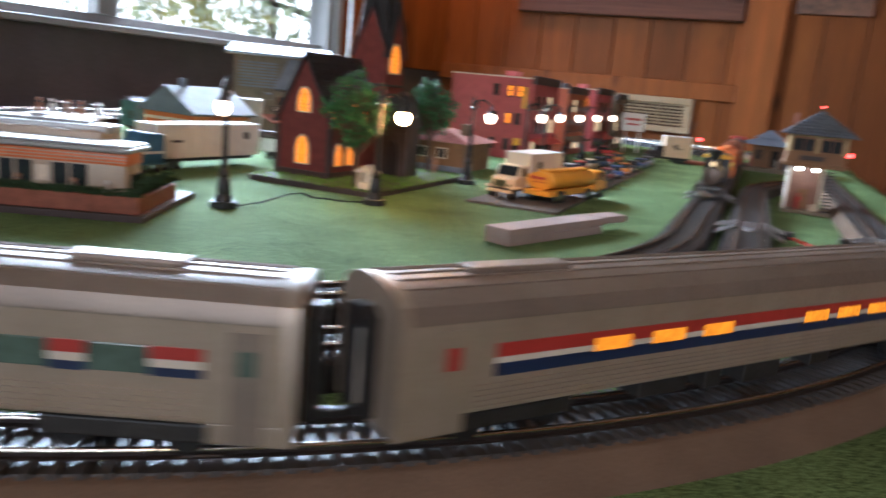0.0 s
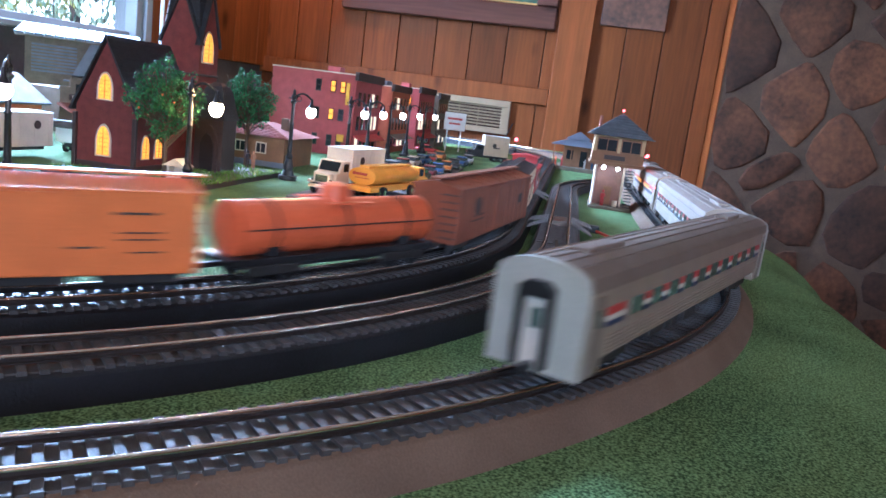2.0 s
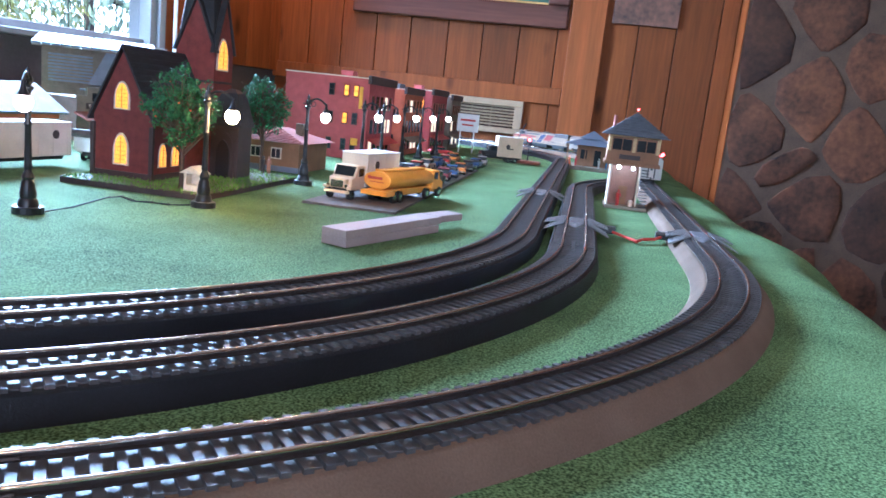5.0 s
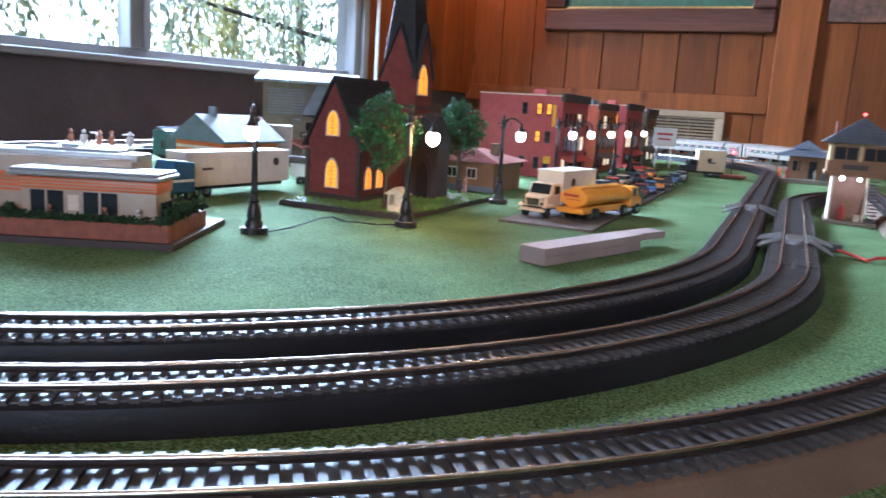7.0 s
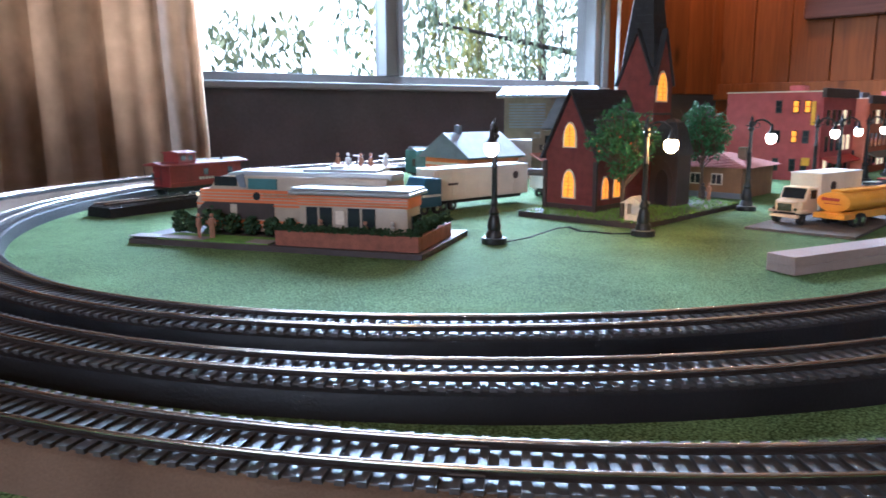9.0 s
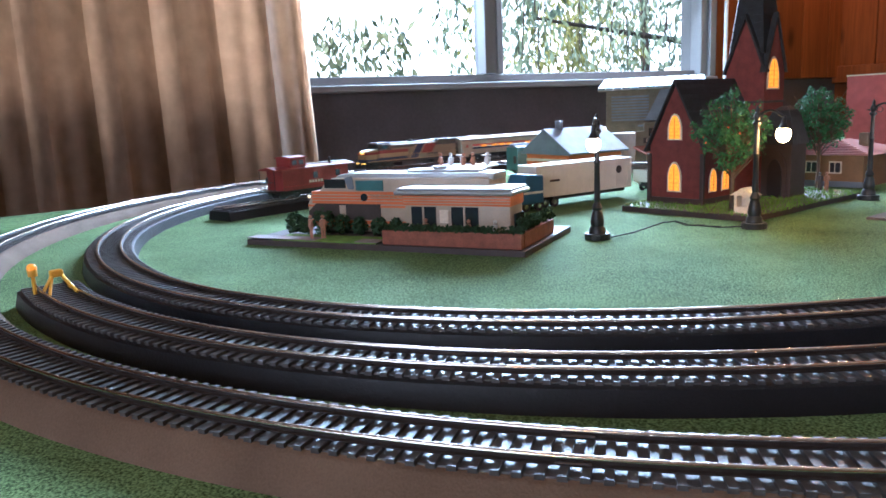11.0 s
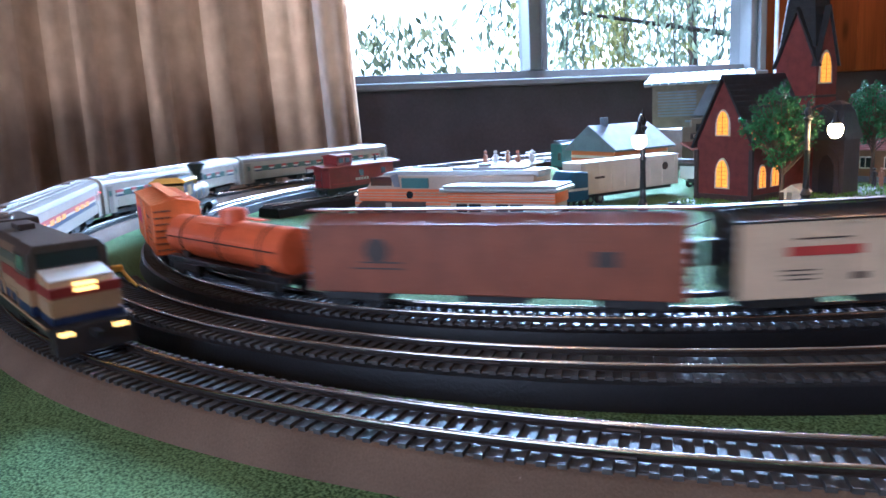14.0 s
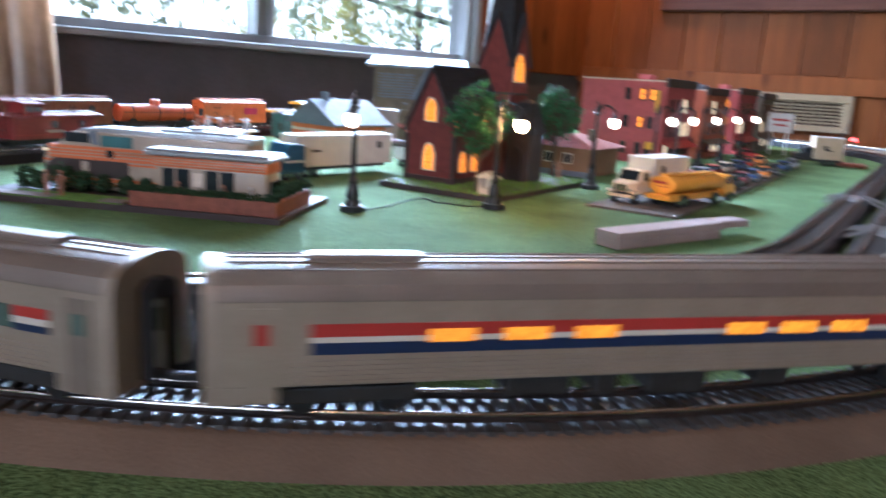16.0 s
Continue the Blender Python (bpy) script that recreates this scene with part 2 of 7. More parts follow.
# ---- shapes ----
class Form:
    """Vertices and faces of one mesh."""

    def __init__(self):
        self.v, self.f = [], []

    def add(self, verts, faces):
        k = len(self.v)
        self.v += [tuple(p) for p in verts]
        self.f += [tuple(k + i for i in face) for face in faces]
        return self

    def box(self, x0, y0, z0, x1, y1, z1):
        p = [(x, y, z) for z in (z0, z1) for y in (y0, y1) for x in (x0, x1)]
        return self.add(p, [(0, 2, 3, 1), (4, 5, 7, 6), (0, 1, 5, 4), (2, 6, 7, 3), (0, 4, 6, 2), (1, 3, 7, 5)])

    def prism(self, outline, a, b, axis="y"):
        """An outline in two dimensions, drawn out from a to b along an axis."""
        def at(p, d):
            return {"x": (d, p[0], p[1]), "y": (p[0], d, p[1]), "z": (p[0], p[1], d)}[axis]
        n = len(outline)
        faces = [tuple(range(n))[::-1], tuple(range(n, 2 * n))]
        faces += [(i, (i + 1) % n, n + (i + 1) % n, n + i) for i in range(n)]
        return self.add([at(p, a) for p in outline] + [at(p, b) for p in outline], faces)

    def tube(self, p, q, r0, r1=None, n=10):
        """A round bar from p to q."""
        r1 = r0 if r1 is None else r1
        p, q = Vector(p), Vector(q)
        t = (q - p).to_track_quat("Z", "Y").to_matrix()
        ring = [Vector((math.cos(2 * math.pi * i / n), math.sin(2 * math.pi * i / n), 0)) for i in range(n)]
        faces = [tuple(range(n))[::-1], tuple(range(n, 2 * n))]
        faces += [(i, (i + 1) % n, n + (i + 1) % n, n + i) for i in range(n)]
        return self.add([p + t @ (c * r0) for c in ring] + [q + t @ (c * r1) for c in ring], faces)

    def turned(self, profile, x=0, y=0, n=14):
        """A turned shape: rows of radius and height."""
        v = [(x + r * math.cos(2 * math.pi * i / n), y + r * math.sin(2 * math.pi * i / n), z) for r, z in profile for i in range(n)]
        f = [(k * n + i, k * n + (i + 1) % n, (k + 1) * n + (i + 1) % n, (k + 1) * n + i) for k in range(len(profile) - 1) for i in range(n)]
        f += [tuple(range(n))[::-1], tuple(range((len(profile) - 1) * n, len(profile) * n))]
        return self.add(v, f)

    def ball(self, c, r, n=10, squash=1.0):
        rows = [(max(r * math.sin(math.pi * k / 7), 1e-5), c[2] - r * squash * math.cos(math.pi * k / 7)) for k in range(8)]
        return self.turned(rows, c[0], c[1], n)

    def mesh(self, name, material, bevel=0.0, smooth=False):
        me = bpy.data.meshes.new(name)
        me.from_pydata(self.v, [], self.f)
        bm = bmesh.new()
        bm.from_mesh(me)
        bmesh.ops.recalc_face_normals(bm, faces=bm.faces)
        if bevel:
            bmesh.ops.bevel(bm, geom=bm.edges[:], offset=bevel, segments=2, profile=0.5, affect="EDGES", clamp_overlap=True)
        bm.to_mesh(me)
        bm.free()
        me.materials.append(material)
        if smooth:
            me.polygons.foreach_set("use_smooth", [True] * len(me.polygons))
            me.set_sharp_from_angle(angle=radians(38))
        return me


def part(name, form, material, parent=None, label="", bevel=0.0, smooth=False):
    """One mesh object, under a thing or part or on its own."""
    ob = new(name, form.mesh(name, material, bevel, smooth))
    ob.parent = parent
    return tagged(ob, label)


def thing(name, m, label, category, group="", kind=""):
    ob = new(name)
    ob.empty_display_size = 0.01
    ob.matrix_basis = m
    return tagged(ob, label, category, group, kind)


def piece(name, data, parent, m):
    ob = new(name, data)
    ob.parent = parent
    ob.matrix_basis = m
    return ob


def B(*a):
    return Form().box(*a)

# ---- the room ----
def room():
    part("floor", B(-2.1, -2.4, -0.82, 3.0, 2.9, -0.78), FLOORWOOD)
    tagged(bpy.data.objects["floor"], "brown wooden board floor", "floor", kind="structure")
    # unseen ceiling, kept pale so that it bounces fill light down
    tagged(part("ceiling", B(-2.1, -2.4, 1.62, 3.0, 2.9, 1.7), PLASTER), "plain pale ceiling", "ceiling", kind="structure")
    tagged(part("wall_east", B(2.9, -2.4, -0.78, 3.0, 2.9, 1.62), PANEL), "plain pine wall", "wall", kind="structure")
    # unseen wall; its opening is made up, to go with the rear fill light
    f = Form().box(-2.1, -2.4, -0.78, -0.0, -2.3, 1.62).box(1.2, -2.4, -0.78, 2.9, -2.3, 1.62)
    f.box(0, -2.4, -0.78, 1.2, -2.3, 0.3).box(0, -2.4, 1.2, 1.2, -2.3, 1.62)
    tagged(part("wall_south", f, PANEL), "plain unseen pine wall with an opening added for fill light", "wall", kind="structure")
    tagged(part("wall_west", B(-2.1, -2.3, -0.78, -1.93, -0.83, 1.62), PANEL), "plain pine wall", "wall", kind="structure")

    # panelled wall at the far end of the table
    north = tagged(part("wall_north", B(-1.6, 2.716, -0.78, 2.9, 2.8, 1.62), GROOVE), "knotty pine board wall", "wall", kind="structure")
    x = -1.32
    while x < 0.56:
        w = min(0.13 + random.uniform(-0.012, 0.012), 0.578 - x)
        if x < 0.0:
            part("board", B(x + 0.0015, 2.70, 0.205, x + w - 0.0015, 2.716, 1.62), PINE, north, bevel=0.002)
            part("board", B(x + 0.0015, 2.70, -0.78, x + w - 0.0015, 2.716, 0.148), PINE, north, bevel=0.002)
        else:
            part("board", B(x + 0.0015, 2.70, -0.78, x + w - 0.0015, 2.716, 1.62), PINE, north, bevel=0.002)
        x += w
    part("rail", B(-1.3, 2.688, 0.148, 0.026, 2.716, 0.205), PINEPOST, north, "horizontal pine rail", bevel=0.003)
    part("post", B(0.028, 2.674, -0.78, 0.146, 2.716, 1.62), PINEPOST, north, "lighter pine post", bevel=0.003)

    # framed pictures
    fr = thing("framed_picture", pose(-0.366, 2.70, 0.405), "large dark wooden picture frame on the pine wall", "picture")
    for a in ((-0.384, -0.03, 0, 0.384, 0, 0.075), (-0.384, -0.03, 0.55, 0.384, 0, 0.625), (-0.384, -0.03, 0.075, -0.31, 0, 0.55), (0.31, -0.03, 0.075, 0.384, 0, 0.55)):
        part("frame_bar", B(*a), DARKFRAME, fr, bevel=0.006)
    part("canvas", B(-0.31, -0.008, 0.075, 0.31, 0, 0.55), mat("canvas_green", (0.03, 0.09, 0.05), 0.5, 0, 0.4, 9, 60), fr, "dark green canvas")
    part("inner_strip", B(-0.31, -0.014, 0.075, 0.31, -0.008, 0.083), BRASS, fr, "thin gilt strip")
    sm = thing("small_picture", pose(0.275, 2.70, 0.44), "small brown picture without a frame on the pine wall", "picture")
    part("panel", B(-0.108, -0.014, 0, 0.108, 0, 0.3), mat("canvas_brown", (0.13, 0.055, 0.03), 0.5, 0, 0.6, 14, 60), sm, bevel=0.002)

    # wall heater with slats
    v = thing("wall_vent", pose(-0.280, 2.70, 0.030), "cream wall heater with a slatted grille", "vent")
    W, H = 0.182, 0.118
    for a in ((-W, -0.02, 0, W, 0, 0.02), (-W, -0.02, H - 0.022, W, 0, H), (-W, -0.02, 0.02, -W + 0.03, 0, H - 0.022), (W - 0.03, -0.02, 0.02, W, 0, H - 0.022)):
        part("frame_bar", B(*a), VENTCREAM, v, bevel=0.002)
    part("backing", B(-W + 0.03, -0.002, 0.02, W - 0.03, 0, H - 0.022), GROOVE, v)
    for k in range(7):
        z = 0.026 + k * 0.0108
        part("slat", Form().prism([(-0.014, z), (-0.004, z + 0.004), (-0.004, z + 0.006), (-0.014, z + 0.002)], -W + 0.03, W - 0.03, "x"), VENTCREAM, v)
    for x in (-0.07, 0.0, 0.07):
        part("upright", B(x - 0.0015, -0.016, 0.02, x + 0.0015, -0.0145, H - 0.022), VENTCREAM, v)

    # stone chimney wall: cells of a loose mosaic, each stone by itself
    stone = tagged(part("stone_wall", B(0.582, 2.60, -0.78, 2.89, 2.7, 1.62), MORTAR), "rough brown fieldstone chimney wall with pale mortar", "wall", kind="structure")
    part("corner_post", B(0.5785, 2.598, -0.78, 0.5815, 2.716, 1.62), PINEPOST, stone)
    rng = random.Random(5)
    seeds = []
    for i in range(12):
        for k in range(10):
            seeds.append((0.62 + 0.23 * i + rng.uniform(-0.11, 0.11) + (k % 2) * 0.1, -0.72 + 0.2 * k + rng.uniform(-0.10, 0.10)))
    for sx, sz in seeds:
        if not (0.5 < sx < 2.85 and -0.75 < sz < 1.1):
            continue
        poly = [(max(0.585, sx - 0.3), sz - 0.3), (sx + 0.3, sz - 0.3), (sx + 0.3, sz + 0.3), (max(0.585, sx - 0.3), sz + 0.3)]
        for ox, oz in seeds:
            dx, dz = ox - sx, oz - sz
            d = math.hypot(dx, dz)
            if d < 1e-6 or d > 0.6:
                continue
            lim = d / 2 - rng.uniform(0.005, 0.016)
            out = []
            for i, p in enumerate(poly):
                q = poly[(i + 1) % len(poly)]
                a = ((p[0] - sx) * dx + (p[1] - sz) * dz) / d - lim
                b = ((q[0] - sx) * dx + (q[1] - sz) * dz) / d - lim
                if a <= 0:
                    out.append(p)
                if a * b < 0:
                    t = a / (a - b)
                    out.append((p[0] + (q[0] - p[0]) * t, p[1] + (q[1] - p[1]) * t))
            poly = out
            if len(poly) < 3:
                break
        if len(poly) < 3:
            continue
        # round the corners, then lift a smaller face
        ring = []
        for i, p in enumerate(poly):
            q, o = poly[(i + 1) % len(poly)], poly[i - 1]
            ring += [(p[0] * 0.72 + o[0] * 0.28, p[1] * 0.72 + o[1] * 0.28), (p[0] * 0.72 + q[0] * 0.28, p[1] * 0.72 + q[1] * 0.28)]
        cx, cz = sum(p[0] for p in ring) / len(ring), sum(p[1] for p in ring) / len(ring)
        h = rng.uniform(0.002, 0.006)
        f, n = Form(), len(ring)
        rows = [(1.0, 2.60), (0.985, 2.60 - h * 0.6), (0.92, 2.60 - h), (0.55, 2.60 - h * 1.2)]
        v = [(cx + (p[0] - cx) * k, y + rng.uniform(-0.0015, 0.0015), cz + (p[1] - cz) * k) for k, y in rows for p in ring]
        f.add(v, [(r * n + i, r * n + (i + 1) % n, (r + 1) * n + (i + 1) % n, (r + 1) * n + i) for r in range(3) for i in range(n)] + [tuple(range(3 * n, 4 * n))])
        part("stone", f, STONE, stone, smooth=True)


WALL = Matrix(((math.sin(WALL_A), -math.cos(WALL_A), 0, -1.045), (math.cos(WALL_A), math.sin(WALL_A), 0, 2.7), (0, 0, 1, 0), (0, 0, 0, 1)))


def window_side():
    """The wall with the window: its own x runs towards the far corner, y outward."""
    wall = thing("wall_window", WALL, "dark panelled wall with a wide window", "wall", kind="structure")
    part("dado", B(-3.6, 0.0, -0.78, 0.15, 0.09, 0.165), BELOWSILL, wall, "dark boards below the window")
    part("header", B(-3.6, 0.0, 1.0, 0.15, 0.09, 1.62), PINE, wall)
    part("pier", B(-3.6, 0.0, 0.165, -2.75, 0.09, 1.0), PINE, wall)
    x = -0.575
    while x < 0.1:
        part("board", B(x + 0.0015, -0.014, 0.168, x + 0.128, 0.0, 1.6), PINE, wall, bevel=0.002)
        x += 0.13
    part("pier", B(-0.575, 0.0, 0.165, 0.15, 0.09, 1.0), GROOVE, wall)
    w = thing("window_1", WALL, "wide sliding window with grey painted frame", "window", kind="structure")
    part("window_sill", B(-2.75, -0.03, 0.165, -0.575, 0.09, 0.182), WINPAINT, w, "painted window sill", bevel=0.003)
    part("bottom_rail", B(-2.75, 0.012, 0.182, -0.63, 0.06, 0.204), WINPAINT, w, bevel=0.002)
    part("top_rail", B(-2.75, 0.012, 0.96, -0.63, 0.06, 1.0), WINPAINT, w, bevel=0.002)
    part("mullion", B(-1.378, 0.0, 0.204, -1.322, 0.06, 0.96), WINPAINT, w, "double meeting stile", bevel=0.003)
    part("stile", B(-1.345, -0.008, 0.204, -1.330, 0.0, 0.96), WINPAINT, w, bevel=0.001)
    part("jamb", B(-0.63, -0.012, 0.183, -0.604, 0.075, 1.0), WINPAINT, w, bevel=0.003)
    part("casing", B(-0.602, -0.022, 0.183, -0.577, 0.0, 1.0), WINPAINT, w, bevel=0.003)
    part("jamb", B(-2.75, 0.012, 0.204, -2.71, 0.06, 0.96), WINPAINT, w, bevel=0.003)
    glass = bpy.data.materials.new("pane_glass")
    glass.use_nodes = True
    g = glass.node_tree.nodes["Principled BSDF"]
    g.inputs["Transmission Weight"].default_value, g.inputs["Roughness"].default_value, g.inputs["IOR"].default_value = 1.0, 0.0, 1.02
    for a, b, y in ((-2.71, -1.36, 0.04), (-1.345, -0.63, 0.03)):
        p = part("pane", B(a, y, 0.204, b, y + 0.003, 0.96), glass, w)
        p.visible_shadow = False
    cord = thing("white_cord", WALL @ pose(-0.553, -0.035, 0), "thin white pole hanging beside the window", "pole")
    part("cord", Form().tube((0, 0, -0.2), (0, 0, 1.3), 0.006), WHITEPOLE, cord, smooth=True)

    # curtain in soft folds
    c = thing("curtain", WALL @ pose(-1.885, -0.10, 0), "long brown curtain drawn to one side in soft folds", "curtain")
    f, n = Form(), 150
    rows = 14
    v = []
    for layer in (0.0, 0.003):
        for r in range(rows):
            z = -0.7 + 2.2 * r / (rows - 1)
            for i in range(n):
                u = i / (n - 1)
                x = -u * 1.25 * (1 - 0.012 * r) + 0.012 * math.sin(r * 0.6)
                fold = 0.026 * math.sin(u * 52 + 0.5 * math.sin(u * 17 + r * 0.12)) + 0.012 * math.sin(u * 117 + 1.2)
                v.append((x, fold * (1.1 - 0.03 * r) - layer, z))
    k = rows * n
    f.add(v, [(a + r * n + i, a + r * n + i + 1, a + (r + 1) * n + i + 1, a + (r + 1) * n + i) for a in (0, k) for r in range(rows - 1) for i in range(n - 1)])
    n, l = CURTAIN.node_tree.nodes, CURTAIN.node_tree.links
    b, out = n["Principled BSDF"], n["Material Output"]
    tr, mx = n.new("ShaderNodeBsdfTranslucent"), n.new("ShaderNodeMixShader")
    l.new(b.inputs["Base Color"].links[0].from_socket, tr.inputs[0])
    mx.inputs[0].default_value = 0.7
    l.new(b.outputs[0], mx.inputs[1]), l.new(tr.outputs[0], mx.inputs[2]), l.new(mx.outputs[0], out.inputs[0])
    part("cloth", f, CURTAIN, c, smooth=True)


def outside():
    """Garden seen through the window: bright sky, ground and hanging leaves."""
    m = WALL
    g = part("garden_ground", B(-40, 0.6, -2.4, 40, 60, -2.3), mat("garden_grass", (0.10, 0.13, 0.05), 0.9, 0, 0.4, 2, 30))
    g.matrix_world = m
    tagged(g, "pale garden ground outside the window", "ground", kind="structure")
    k = part("backdrop", B(-30, 24, -2.3, 30, 24.2, 22), mat("bright_sky", (1.0, 0.98, 0.93), 1.0, 0, 0.04, 0.2, 1, 0, glow=1.5))
    k.matrix_world = m
    tagged(k, "bright hazy sky behind the garden", "sky", kind="structure")
    rng = random.Random(11)
    dark = mat("garden_leaf", (0.24, 0.30, 0.17), 0.7, 0, 0.5, 3, 20, 0, tint=(0.38, 0.43, 0.25))
    gold = mat("golden_leaf", (0.30, 0.27, 0.05), 0.7, 0, 0.5, 3, 20, 0, tint=(0.42, 0.38, 0.1))
    pale = mat("pale_leaf", (0.30, 0.30, 0.14), 0.7, 0, 0.4, 3, 20, 0)
    for name, x0, x1, y, count, leafm, label in (("garden_tree", 0.15, 2.3, 2.6, 50, dark, "leafy tree with drooping branches outside the window"), ("golden_tree", 1.9, 4.2, 6.0, 34, gold, "golden tree further off in the garden"), ("garden_shrub", -0.45, 0.75, 5.0, 16, pale, "pale sunlit shrub outside the window")):
        t = thing(name, m, label, "tree")
        tall = 2.6 if name != "garden_shrub" else -0.5
        trunk = Form().tube((x1 + 0.9, y + 0.6, -2.3), (x1 + 0.5, y + 0.5, tall), 0.09, 0.05, 9)
        if name == "garden_tree":
            trunk.tube((x1 + 0.6, y + 0.6, 0.55), (0.9, y + 0.7, 0.80), 0.03, 0.012, 8)
        crown = Form()
        for b in range(count):
            bx, by = x1 - (x1 - x0) * rng.random() ** 1.35, y + rng.uniform(-0.4, 1.0)
            top, length = rng.uniform(0.75, 1.6), rng.uniform(0.45, 1.0)
            if name == "golden_tree":
                top, length = rng.uniform(0.7, 1.8), rng.uniform(0.4, 1.2)
            if name == "garden_shrub":
                top = rng.uniform(0.62, 1.05)
                length = rng.uniform(0.15, 0.5)
            trunk.tube((bx, by, top), (bx + rng.uniform(-0.1, 0.1), by, top - length), 0.005, 0.002, 5)
            for _ in range(int(length * 62)):
                d = rng.random()
                c = Vector((bx + rng.gauss(0, 0.09), by + rng.gauss(0, 0.09), top - length * d))
                s = rng.uniform(0.025, 0.05) * (1.0 if name == "garden_tree" else 1.5)
                a = Vector((rng.gauss(0, 0.5), rng.gauss(0, 0.5), -1)).normalized() * s
                w = a.cross(Vector((rng.gauss(0, 1), rng.gauss(0, 1), 0.2))).normalized() * s * 0.36
                crown.add([c - a, c + w, c + a, c - w], [(0, 1, 2, 3)])
        part("trunk", trunk, BARK, t)
        part("crown", crown, leafm, t)


def table():
    t = thing("train_table", pose(0, 0, 0), "long low wooden table that carries the model railway", "table")
    part("tabletop", B(-0.955, -0.18, -0.045, 0.335, 2.62, -0.006), PLASTER, t, bevel=0.003)
    for x in (-0.91, 0.29):
        for y in (-0.12, 1.2, 2.56):
            part("leg", B(x - 0.03, y - 0.03, -0.78, x + 0.03, y + 0.03, -0.045), PINEPOST, t, bevel=0.003)
    # the mat, wavy at its edge, where it hangs a little over the table
    f, nx, ny = Form(), 90, 150
    v = []
    for j in range(ny):
        y = -0.2 + 2.83 * j / (ny - 1)
        edge = 0.352 + 0.006 * math.sin(y * 9) + 0.004 * math.sin(y * 23 + 1)
        for i in range(nx):
            u = i / (nx - 1)
            x = -0.962 + (edge + 0.962 + 0.05) * u
            z = -0.0002 - 0.0006 * noise.noise((x * 9, y * 9, 0)) ** 2
            over = x - edge
            if over > -0.03:
                z -= 12 * (over + 0.03) ** 2 * (0.8 + 0.3 * math.sin(y * 13))
            v.append((x, y, z))
    f.add(v, [(j * nx + i, j * nx + i + 1, (j + 1) * nx + i + 1, (j + 1) * nx + i) for j in range(ny - 1) for i in range(nx - 1)])
    mt = thing("grass_mat", pose(0, 0, 0), "short green grass mat spread over the table", "mat", kind="stuff")
    part("turf", f, GRASS, mt, smooth=True)


# ---- the tracks ----
def bend(x0, y0, arcs, step=0.006, x=None, head=-math.pi / 2):
    """Points (x, y, heading) along arcs of (length, curvature to the right)."""
    pts, x, y, h = [], x0, y0, head
    for length, k in arcs:
        n = max(2, round(length / step))
        d = length / n
        for _ in range(n):
            pts.append((x, y, h))
            h -= k * d / 2
            x, y = x + d * math.cos(h), y + d * math.sin(h)
            h -= k * d / 2
    pts.append((x, y, h))
    return np.array(pts)


def loop(x0, y0, r1, a1, r2, a2, r3, far, r4):
    """A closed loop: three arcs at the near end, two corners at the far end."""
    a3 = math.pi - a1 - a2
    near = [(r1 * a1, 1 / r1), (r2 * a2, 1 / r2), (r3 * a3, 1 / r3)]
    end = bend(x0, y0, near)[-1]
    q = r4 * math.pi / 2
    return bend(x0, y0, near + [(far - end[1], 0), (q, 1 / r4), (x0 - 2 * r4 - end[0], 0), (q, 1 / r4), (far - y0, 0)])


OUTER = loop(0.2474, 0.5962, 0.544, 0.5062, 0.5993, 1.5006, 0.645, 1.795, 0.55)
INNER = loop(0.0865, 0.6181, 0.514, 0.9838, 0.3745, 0.6007, 0.5203, 1.747, 0.47)
_mid = bend(0.1341, 0.5739, [(0.5065 * 0.9226, 1 / 0.5065), (0.4502 * 0.737, 1 / 0.4502)])
_up = bend(0.1341, 0.5739, [(0.50, 0), (0.26, 1 / 0.46)], head=math.pi / 2)[::-1]
MIDDLE = np.vstack([_up[:-1] + (0, 0, math.pi), _mid])
SIDING = bend(-0.66, 0.31, [(0.05, 0), (0.28, 0.25)], head=math.radians(102))


def lengths(p):
    return np.r_[0, np.cumsum(np.hypot(*np.diff(p[:, :2], axis=0).T))]


def sweep(p, profile, closed):
    """Draw a profile of (across, up) along a path."""
    f, n, m = Form(), len(p) - (1 if closed else 0), len(profile)
    v = []
    for x, y, h in p[:n]:
        nx, ny = -math.sin(h), math.cos(h)
        v += [(x + nx * a, y + ny * a, z) for a, z in profile]
    rows = n if closed else n - 1
    faces = [(r * m + i, r * m + (i + 1) % m, (r + 1) % n * m + (i + 1) % m, (r + 1) % n * m + i) for r in range(rows) for i in range(m)]
    if not closed:
        faces += [tuple(range(m)), tuple(range((n - 1) * m, n * m))[::-1]]
    return f.add(v, faces)


TIE_MESH = None


